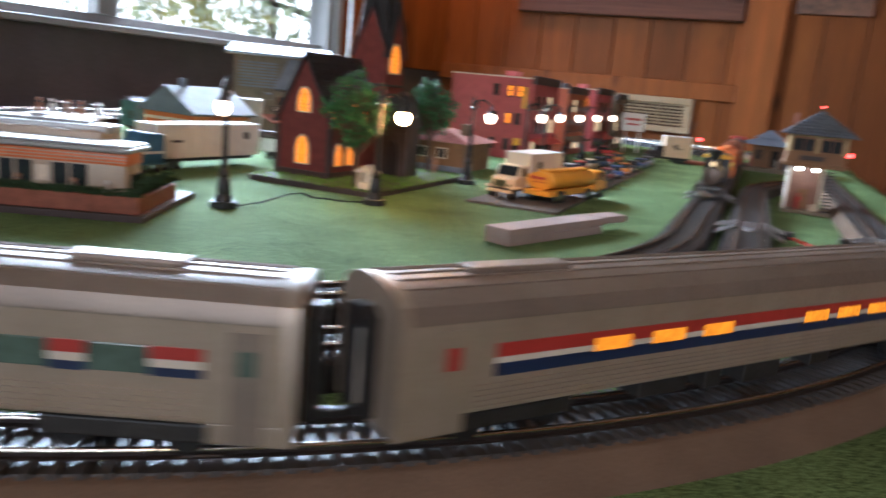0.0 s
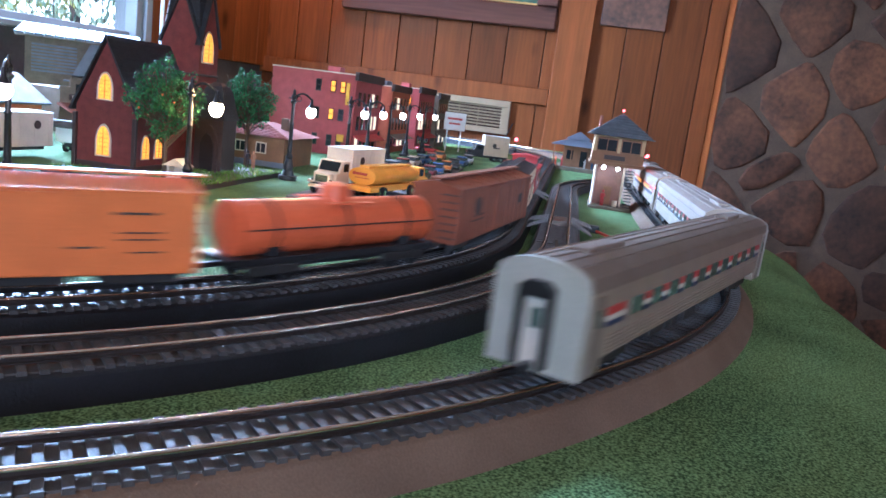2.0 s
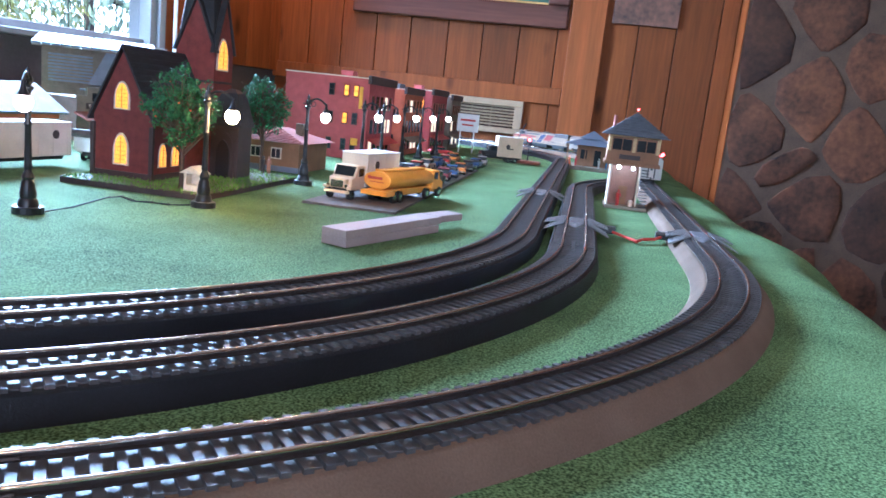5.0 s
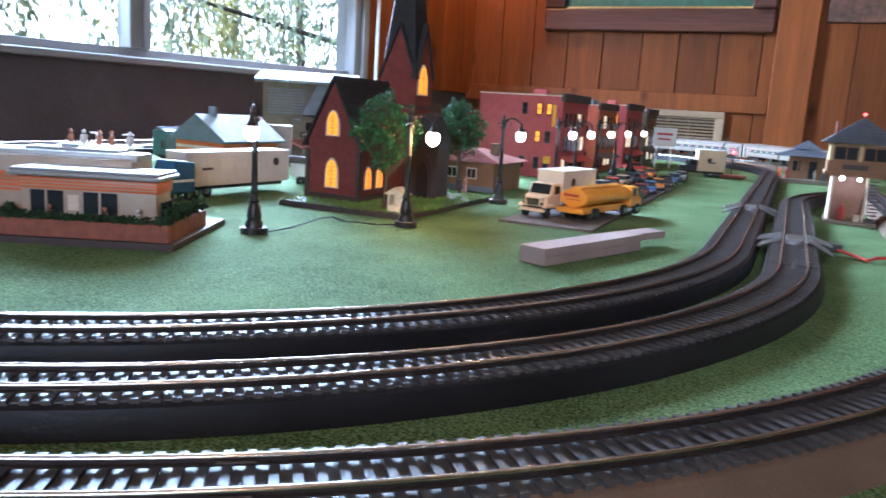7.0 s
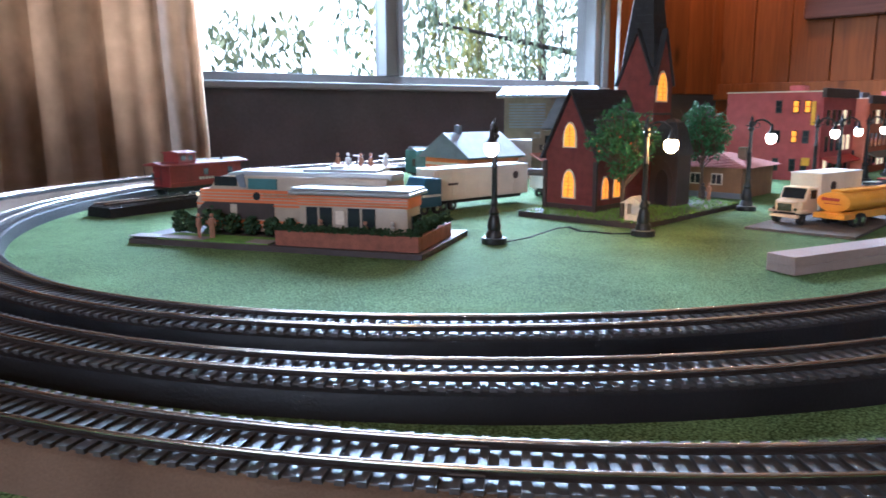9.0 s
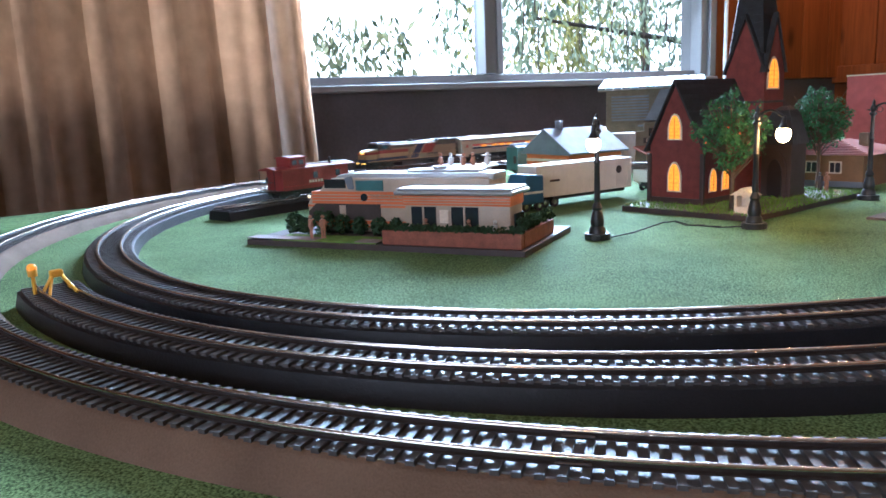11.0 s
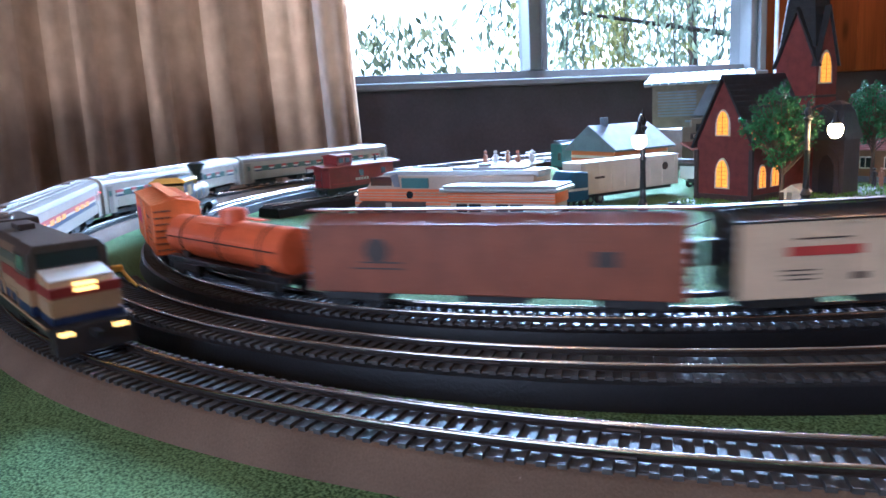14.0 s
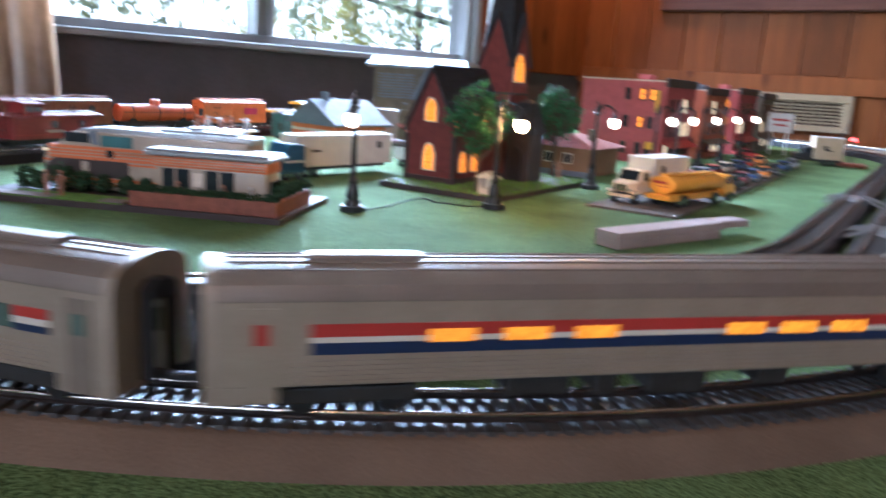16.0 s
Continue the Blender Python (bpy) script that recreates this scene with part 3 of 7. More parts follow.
def track(name, p, bed, closed, label, near, foot=0.0208):
    """Roadbed, two rails and the ties; the ties of a near stretch are pieces, the rest one mesh."""
    global TIE_MESH
    t = thing(name, pose(0, 0, 0), label, "track", "model railway tracks")
    part("roadbed", sweep(p, [(-foot, -0.001), (-foot + 0.0006, 0.002), (-0.0186, 0.0094), (-0.0176, 0.0101), (0.0176, 0.0101), (0.0186, 0.0094), (foot - 0.0006, 0.002), (foot, -0.001)], closed), bed, t, smooth=True)
    part("tie_web", sweep(p, [(-0.0150, 0.0101), (-0.0148, 0.0106), (0.0148, 0.0106), (0.0150, 0.0101)], closed), TIE, t, "dark moulded strip under the ties")
    for side in (-0.0088, 0.0088):
        r = part("rail", sweep(p, [(side + a, z) for a, z in ((-0.0014, 0.0116), (-0.0014, 0.0120), (-0.0005, 0.0124), (-0.0005, 0.0134), (-0.00074, 0.0136), (-0.00074, 0.0139), (0.00074, 0.0139), (0.00074, 0.0136), (0.0005, 0.0134), (0.0005, 0.0124), (0.0014, 0.0120), (0.0014, 0.0116))], closed), RAILSIDE, t, "weathered brown rail")
        part("railhead", sweep(p, [(side + a, z) for a, z in ((-0.00082, 0.0136), (-0.00080, 0.0139), (-0.00068, 0.01425), (-0.0004, 0.0145), (0.0, 0.0146), (0.0004, 0.0145), (0.00068, 0.01425), (0.00080, 0.0139), (0.00082, 0.0136))], closed), RAILHEAD, r, "shiny rail top", smooth=True)
    if TIE_MESH is None:
        TIE_MESH = Form().prism([(-0.0015, 0.0099), (-0.0013, 0.0117), (0.0013, 0.0117), (0.0015, 0.0099)], -0.0165, 0.0165).mesh("tie", TIE)
    s = lengths(p)
    n = int(s[-1] / 0.0060)
    rest, spike = Form(), Form()
    for i in range(n):
        d = (i + 0.5) * s[-1] / n
        x, y, h = (np.interp(d, s, p[:, k]) for k in range(3))
        if near[0] <= d <= near[1]:
            piece("tie", TIE_MESH, t, pose(x, y, 0, 0, 0, math.degrees(h)))
        else:
            c, q = math.cos(h), math.sin(h)
            b = [(a, e, z) for z in (0.0103, 0.0117) for e in (-0.0165, 0.0165) for a in (-0.0013, 0.0013)]
            rest.add([(x + a * c - e * q, y + a * q + e * c, z) for a, e, z in b], [(4, 5, 7, 6), (0, 1, 5, 4), (2, 6, 7, 3), (0, 4, 6, 2), (1, 3, 7, 5)])
    if rest.v:
        tagged(part("far_tie", rest, TIE, t), kind="stuff")
    # joiners where two lengths of track meet
    for d in np.arange(0.3, s[-1], 0.235):
        x, y, h = (np.interp(d, s, p[:, k]) for k in range(3))
        c, q = math.cos(h), math.sin(h)
        for side in (-0.0088, 0.0088):
            for e in (-0.0016, 0.0016):
                a = side + e
                spike.tube((x - 0.005 * c - a * q, y - 0.005 * q + a * c, 0.0126), (x + 0.005 * c - a * q, y + 0.005 * q + a * c, 0.0126), 0.0006, n=6)
    tagged(part("joiner", spike, RAILSIDE, t, "small brown rail joiners"), kind="stuff")
    return t


def tracks():
    track("outer_track", OUTER, GREYBED, True, "outer oval of model track on grey-brown roadbed", (0, 1.78), 0.0262)
    track("inner_track", INNER, BLACKBED, True, "inner oval of model track on black roadbed", (0, 1.78))
    track("siding_track", MIDDLE, BLACKBED, False, "model track spur on black roadbed between the ovals", (0, 1.78))
    track("stub_track", SIDING, BLACKBED, False, "short stub of model track on black roadbed", (0, 0.4))
    # ribbed grey rerailer plates clipped to three tracks
    for x, y, turn in ((0.0865, 0.945, 3), (0.1341, 0.706, 0), (0.2474, 0.718, 0)):
        t = thing("rerailer", pose(x, y, 0, 0, 0, turn), "ribbed grey plastic rerailer plates between and beside the rails", "rerailer", "rerailers")
        f = Form().add([(-0.0070, -0.022, 0.0118), (0.0070, -0.022, 0.0118), (0.0070, 0.024, 0.0118), (-0.0070, 0.024, 0.0118), (-0.0064, -0.017, 0.0142), (0.0064, -0.017, 0.0142), (0.0064, 0.019, 0.0142), (-0.0064, 0.019, 0.0142), (0, -0.031, 0.0118), (0, -0.020, 0.0138)], [(4, 5, 6, 7), (1, 2, 6, 5), (2, 3, 7, 6), (3, 0, 4, 7), (0, 8, 9, 4), (8, 1, 5, 9), (4, 9, 5)])
        for k in range(5):
            f.box(-0.0056 + k * 0.0026, -0.016, 0.0140, -0.0044 + k * 0.0026, 0.018, 0.0147)
        part("centre_plate", f, REPLATE, t)
        for sd in (-1, 1):
            for y0, y1, lo, tip in ((-0.003, 0.021, 0.0090, 0.0), (-0.025, -0.005, 0.0060, -0.005)):
                o = [(0.0104, y0, 0.0140), (0.0104, y1, 0.0140), (0.0280, y1, lo), (0.0300, y0 + tip, lo)]
                f = Form().add([(sd * p, q, z) for p, q, z in o] + [(sd * p, q, z + 0.0012) for p, q, z in o], [(0, 1, 2, 3), (7, 6, 5, 4), (0, 4, 5, 1), (1, 5, 6, 2), (2, 6, 7, 3), (3, 7, 4, 0)])
                for k in range(6):
                    u, w = (k + 0.3) / 6.2, (k + 0.62) / 6.2
                    f.add([(sd * p, q, z + d) for d in (0.0012, 0.0019) for p, q, z in ((0.0110, y0 + (y1 - y0) * u, 0.0138), (0.0110, y0 + (y1 - y0) * w, 0.0138), (0.0275, y0 + tip * 0.9 + (y1 - y0 - tip * 0.9) * w, lo + 0.0002), (0.0275, y0 + tip * 0.9 + (y1 - y0 - tip * 0.9) * u, lo + 0.0002))], [(4, 5, 6, 7), (0, 4, 7, 3), (1, 2, 6, 5), (0, 1, 5, 4), (2, 3, 7, 6)])
                part("side_plate", f, REPLATE, t)
    w = thing("power_wire", pose(0, 0, 0), "thin red wire that links two tracks", "wire")
    pts = [Vector((0.164, 0.728, 0.006)), Vector((0.172, 0.722, 0.005)), Vector((0.182, 0.716, 0.003)), Vector((0.191, 0.702, 0.0025)), Vector((0.197, 0.714, 0.0035)), Vector((0.208, 0.720, 0.004)), Vector((0.218, 0.735, 0.006))]
    f = Form()
    for a, b in zip(pts, pts[1:]):
        f.tube(a, b, 0.0014, n=7)
    part("insulation", f, WIRE_R, w, smooth=True)
    f = Form()
    for a, b in zip(pts, pts[1:]):
        f.tube(a + Vector((0, 0.0035, 0)), b + Vector((0, 0.003, 0)), 0.0011, n=7)
    part("black_lead", f, BLACK, w, "black second lead", smooth=True)
    for a in (pts[0], pts[-1]):
        part("plug", Form().box(a.x - 0.008, a.y - 0.005, a.z - 0.003, a.x + 0.008, a.y + 0.005, a.z + 0.004), BLACK, w, "black plug", bevel=0.001)
    # buffer stop at the end of the spur
    x, y, h = MIDDLE[-6]
    b = thing("buffer_stop", pose(x, y, 0.0145, 0, 0, math.degrees(h)), "small yellow buffer stop at the end of the spur", "buffer stop")
    for e in (-0.0075, 0.0075):
        part("strut", Form().tube((-0.018, e, -0.001), (-0.004, e * 0.35, 0.008), 0.0010), YELLOW, b)
        part("upright", Form().tube((-0.001, e, -0.001), (-0.003, e * 0.35, 0.008), 0.0010), YELLOW, b)
    part("beam", B(-0.0055, -0.0038, 0.0070, -0.001, 0.0038, 0.0115), YELLOW, b, bevel=0.0012)
    l = thing("warning_lamp", pose(x, y, 0.0145, 0, 0, math.degrees(h)) @ pose(0.004, 0.0115, -0.0030), "yellow warning lamp with amber lens beside the spur", "lamp")
    part("stem", Form().tube((0, 0, -0.001), (0, 0, 0.012), 0.0011), YELLOW, l)
    part("hood", Form().turned([(0.0011, 0.0108), (0.0026, 0.0112), (0.0028, 0.0150), (0.0027, 0.0152)]), YELLOW, l, smooth=True)
    part("lens", Form().turned([(0.0027, 0.0150), (0.0029, 0.0160), (0.0025, 0.0176), (0.0014, 0.0186), (0.0002, 0.0189)]), AMBER, l, "glowing amber lens", smooth=True)


# ---- the trains: x runs forward, z from the rail's top ----
def truck(parent, x, wheels=(-0.014, 0.014), name="bogie"):
    b = part(name, Form().box(x + wheels[0] - 0.007, -0.0125, 0.004, x + wheels[-1] + 0.007, -0.010, 0.009).box(x + wheels[0] - 0.007, 0.010, 0.004, x + wheels[-1] + 0.007, 0.0125, 0.009).box(x - 0.004, -0.011, 0.005, x + 0.004, 0.011, 0.0115), DARK, parent, bevel=0.0006)
    for w in wheels:
        f = Form()
        for e in (-0.0088, 0.0088):
            f.tube((x + w, e - 0.0014, 0.0052), (x + w, e + 0.0014, 0.0052), 0.0055, n=16)
        f.tube((x + w, -0.009, 0.0052), (x + w, 0.009, 0.0052), 0.001, n=6)
        part("wheelset", f, BLACK, b, smooth=True)


def bars(parent, items, material, name="lettering"):
    """Small raised plates on a car's side: (x0, z0, x1, z1) on both sides, at half width w."""
    f = Form()
    for x0, z0, x1, z1, w in items:
        f.box(x0, w, z0, x1, w + 0.0003, z1).box(x0, -w - 0.0003, z0, x1, -w, z1)
    return tagged(part(name, f, material, parent), kind="stuff")


def coach_shell(L, W, z0, zs, zt):
    """Outline of a coach: straight sides and a round roof."""
    o = [(-W, z0), (W, z0), (W, zs)]
    for k in range(1, 8):
        a = math.pi * k / 8
        o.append((W * math.cos(a), zs + (zt - zs) * math.sin(a) ** 0.8))
    return o + [(-W, zs)]


def coach(kind, label):
    t = thing("passenger_coach", pose(0, 0, 0), label, "train car", "silver passenger train")
    L, W = 0.298, 0.0172
    body = part("body", Form().prism([(-W, 0.0115), (W, 0.0115), (W, 0.0375), (-W, 0.0375)], -L / 2 + 0.004, L / 2 - 0.004, "x"), SILVER, t, bevel=0.0008)
    roof = coach_shell(L, W, 0.0366, 0.0376, 0.0455)
    part("roof", Form().prism(roof, -L / 2 + 0.003, L / 2 - 0.003, "x"), SILVERROOF, t, "dull silver ribbed roof", smooth=True)
    ribs = Form()
    for k in range(-2, 3):
        y = k * 0.0052
        z = 0.0376 + 0.0079 * math.sqrt(max(0, 1 - (y / W) ** 2)) ** 0.8
        ribs.tube((-L / 2 + 0.006, y, z), (L / 2 - 0.006, y, z), 0.0004, n=5)
    part("roof_ribs", ribs, SILVERROOF, t)
    for a, b in ((-0.12, -0.085), (0.09, 0.118)):
        part("roof_vent", B(a, -0.004, 0.0442, b, 0.004, 0.0470), SILVERROOF, t, bevel=0.0008)
    for s in (-1, 1):
        x = s * (L / 2 - 0.004)
        end = part("end_wall", Form().prism(coach_shell(L, W + 0.0002, 0.0070, 0.0376, 0.0458), x, x + s * 0.003, "x"), ENDGREY if label.startswith("last") else SILVER, t, "plain end wall", smooth=True)
        d = part("diaphragm", Form().prism([(-0.0062, 0.009), (-0.0045, 0.009), (-0.0045, 0.033), (0.0045, 0.033), (0.0045, 0.009), (0.0062, 0.009), (0.0062, 0.036), (0.003, 0.0385), (-0.003, 0.0385), (-0.0062, 0.036)], x + s * 0.003, x + s * 0.007, "x"), BLACK, end, "black rubber gangway frame")
        part("end_door", Form().box(*sorted((x + s * 0.003, x + s * 0.0036))[:1], -0.0044, 0.009, sorted((x + s * 0.003, x + s * 0.0036))[1], 0.0044, 0.0328), WHITE, end)
        part("end_window", B(min(x + s * 0.0036, x + s * 0.004), -0.002, 0.022, max(x + s * 0.0036, x + s * 0.004), 0.002, 0.029), COACHGLASS, end)
        part("coupler", Form().box(min(x, x + s * 0.012), -0.0014, 0.008, max(x, x + s * 0.012), 0.0014, 0.0105), BLACK, t, bevel=0.0005)
    # fluted lower side
    for k in range(5):
        z = 0.0125 + k * 0.00150
        part("flute", B(-L / 2 + 0.024, -W - 0.0005, z, L / 2 - 0.024, W + 0.0005, z + 0.0008), SILVER, t)
    part("centre_sill", B(-L / 2 + 0.005, -0.006, 0.0085, L / 2 - 0.005, 0.006, 0.0119), DARK, t)
    for x in (-L / 2 + 0.012, L / 2 - 0.012):
        part("vestibule", B(x - 0.009, -W + 0.0004, 0.0065, x + 0.009, W - 0.0004, 0.0119), SILVER, t, "vestibule sides with steps", bevel=0.0004)
    for a, b, w, z in ((-0.058, -0.036, 0.012, 0.0035), (-0.028, -0.020, 0.013, 0.003), (-0.008, 0.012, 0.013, 0.0025), (0.034, 0.046, 0.011, 0.0035)):
        part("equipment_box", B(a, -w, z, b, w, 0.0117), DARK, t, bevel=0.0006)
    truck(t, -0.107), truck(t, 0.107)
    if kind == "windows":
        xs = [-0.105 + 0.0228 * k for k in range(10)]
        # the coloured band runs between the windows
        band = [(-L / 2 + 0.02, -0.112)] + [(a + 0.0145, b) for a, b in zip(xs, xs[1:])] + [(xs[-1] + 0.0145, L / 2 - 0.022)]
        for name, m, z0, z1 in (("red_stripe", RED, 0.0272, 0.0302), ("white_stripe", WHITE, 0.0252, 0.0272), ("blue_stripe", BLUE, 0.0230, 0.0252)):
            for a, b in band:
                part(name, Form().box(a, -W - 0.0004, z0, b, W + 0.0004, z1), m, t)
        for a in xs:
            part("window", B(a, -W - 0.0003, 0.0232, a + 0.0145, W + 0.0003, 0.0302), COACHGLASS, t, bevel=0.0004)
        for a in (-L / 2 + 0.008, L / 2 - 0.016):
            part("door", Form().box(a, -W - 0.0004, 0.0072, a + 0.008, W + 0.0004, 0.035), SILVERROOF, t)
            part("door_window", Form().box(a + 0.002, -W - 0.0007, 0.0245, a + 0.006, W + 0.0007, 0.0305), COACHGLASS, t)
    else:
        for name, m, z0, z1 in (("red_stripe", RED, 0.0265, 0.0303), ("white_stripe", WHITE, 0.0248, 0.0265), ("blue_stripe", BLUE, 0.0212, 0.0248)):
            part(name, Form().box(-L / 2 + 0.03, -W - 0.0004, z0, L / 2 - 0.03, W + 0.0004, z1), m, t)
        for a in (-0.085, -0.062, -0.039, 0.014, 0.034, 0.054, 0.082):
            part("window", B(a, -W - 0.0006, 0.0243, a + 0.0145, W + 0.0006, 0.0285), AMBER, t, "lit amber window", bevel=0.0004)
        for a in (-L / 2 + 0.012, L / 2 - 0.02):
            part("door", Form().box(a, -W - 0.0004, 0.0072, a + 0.009, W + 0.0004, 0.035), SILVER, t)
            part("door_window", Form().box(a + 0.0025, -W - 0.0007, 0.0245, a + 0.0065, W + 0.0007, 0.0305), RED, t)
        part("marker", Form().ball((-L / 2 + 0.002, W, 0.031), 0.0009), REDLIGHT, t, smooth=True)
        part("marker", Form().ball((L / 2 - 0.002, -W, 0.031), 0.0009), REDLIGHT, t, smooth=True)
    return t


def diesel():
    t = thing("diesel_locomotive", pose(0, 0, 0), "silver diesel locomotive with red, white and blue stripes and lit headlights", "locomotive", "silver passenger train")
    L, W = 0.214, 0.0152
    part("frame", B(-L / 2, -0.0165, 0.0095, L / 2 - 0.004, 0.0165, 0.0135), BLACK, t, bevel=0.0008)
    part("sill_line", Form().box(-L / 2, -0.0169, 0.0125, L / 2 - 0.004, -0.0165, 0.0138).box(-L / 2, 0.0165, 0.0125, L / 2 - 0.004, 0.0169, 0.0138), LOCOWHITE, t)
    part("hood", Form().prism([(-W, 0.0135), (W, 0.0135), (W, 0.0375), (W - 0.003, 0.0405), (-W + 0.003, 0.0405), (-W, 0.0375)], -L / 2 + 0.006, 0.05, "x"), LOCOTAN, t, bevel=0.0006)
    part("cab", Form().prism([(-0.0162, 0.0135), (0.0162, 0.0135), (0.0162, 0.040), (0.013, 0.0438), (-0.013, 0.0438), (-0.0162, 0.040)], 0.05, 0.078, "x"), LOCODARK, t, "dark cab", bevel=0.0006)
    part("nose", Form().prism([(0.078, 0.0135), (0.101, 0.0135), (0.101, 0.027), (0.097, 0.0305), (0.078, 0.033)], -0.0135, 0.0135), LOCOWHITE, t, "cream nose with red and blue bands", bevel=0.0012)
    part("nose_top", Form().prism([(0.0785, 0.0332), (0.0785, 0.0336), (0.097, 0.0312), (0.097, 0.0306)], -0.0125, 0.0125), ROOFWHITE, t)
    part("roof", Form().prism([(-W + 0.002, 0.0395), (W - 0.002, 0.0395), (W - 0.005, 0.0425), (-W + 0.005, 0.0425)], -L / 2 + 0.006, 0.05, "x"), LOCODARK, t, "dark roof", bevel=0.0006)
    part("upper_band", Form().box(-L / 2 + 0.0062, -W - 0.0003, 0.0335, 0.0498, W + 0.0003, 0.0378), LOCODARK, t)
    part("radiator", Form().box(-L / 2 + 0.004, -0.0162, 0.034, -0.055, 0.0162, 0.0435), LOCODARK, t, bevel=0.001)
    part("exhaust", B(-0.02, -0.004, 0.0425, -0.002, 0.004, 0.0455), LOCODARK, t, bevel=0.0006)
    part("roof_fan", Form().tube((-0.085, 0, 0.0435), (-0.085, 0, 0.0450), 0.006, n=18).tube((-0.068, 0, 0.0435), (-0.068, 0, 0.0450), 0.006, n=18), CHROME, t)
    for name, m, z0, z1 in (("red_stripe", LOCORED, 0.0255, 0.0305), ("white_stripe", LOCOWHITE, 0.0185, 0.0255), ("blue_stripe", BLUE, 0.0145, 0.0185)):
        f = Form().box(0.013, -W - 0.0005, z0, 0.0498, W + 0.0005, z1).box(0.05, -0.0167, z0, 0.0785, 0.0167, z1)
        f.box(0.0785, -0.0139, z0 - 0.001, 0.1013, 0.0139, min(z1 - 0.002, 0.0285))
        part(name, f, m, t)
    # slanting stripes on the hood
    for name, m, x, w in (("red_slash", LOCORED, -0.038, 0.025), ("white_slash", LOCOWHITE, -0.013, 0.003), ("blue_slash", BLUE, -0.010, 0.017), ("white_slash", LOCOWHITE, 0.007, 0.003)):
        for e in (-W - 0.0007, W + 0.0002):
            lo = 0.0205 if name == "red_slash" else 0.0140
            k = (0.0365 - lo) * 0.75
            part(name, Form().prism([(x - 0.014, 0.0365), (x - 0.014 + w, 0.0365), (x - 0.014 + w + k, lo), (x - 0.014 + k, lo)], e, e + 0.0005), m, t)
    bars(t, [(-0.056 + 0.0042 * k, 0.0182, -0.0532 + 0.0042 * k, 0.0218, W) for k in range(6)], INK)
    part("windscreen", B(0.0779, -0.0125, 0.0345, 0.0786, 0.0125, 0.0405), GLASSDARK, t)
    for e in (-0.0167, 0.0162):
        part("cab_window", B(0.057, e, 0.033, 0.074, e + 0.0005, 0.0395), GLASSDARK, t)
    f = Form()
    for z in (0.0292, 0.0268):
        f.box(0.1008, -0.0045, z - 0.0008, 0.1017, 0.0045, z + 0.0008)
    part("headlight", f, HEADLIGHT, t, "lit amber headlights")
    for e in (-0.0105, 0.0105):
        part("ditch_light", B(0.1055, e - 0.0028, 0.0095, 0.1064, e + 0.0028, 0.0112), HEADLIGHT, t, "lit amber ditch light")
    part("pilot", Form().prism([(0.098, 0.002), (0.109, 0.002), (0.105, 0.013), (0.098, 0.013)], -0.0155, 0.0155), BLACK, t, bevel=0.0006)
    part("coupler", B(0.104, -0.0014, 0.0085, 0.114, 0.0014, 0.011), BLACK, t)
    part("fuel_tank", B(-0.03, -0.0135, 0.002, 0.026, 0.0135, 0.0095), BLACK, t, bevel=0.001)
    f = Form()
    for k in range(12):
        x = -L / 2 + 0.008 + k * 0.0145
        for e in (-0.0163, 0.0163):
            f.tube((x, e, 0.0135), (x, e, 0.0215), 0.0003, n=5)
    for e in (-0.0163, 0.0163):
        f.tube((-L / 2 + 0.008, e, 0.0215), (0.05, e, 0.0215), 0.0003, n=5)
    part("handrail", f, LOCOWHITE, t)
    truck(t, -0.068, (-0.016, 0.016)), truck(t, 0.066, (-0.016, 0.016))
    return t


def ladder(x, y, z0, z1):
    f = Form()
    for k in range(6):
        z = z0 + (z1 - z0) * k / 5
        f.box(x - 0.0004, min(y, y + 0.005), z, x + 0.0004, max(y, y + 0.005), z + 0.0006)
    return f


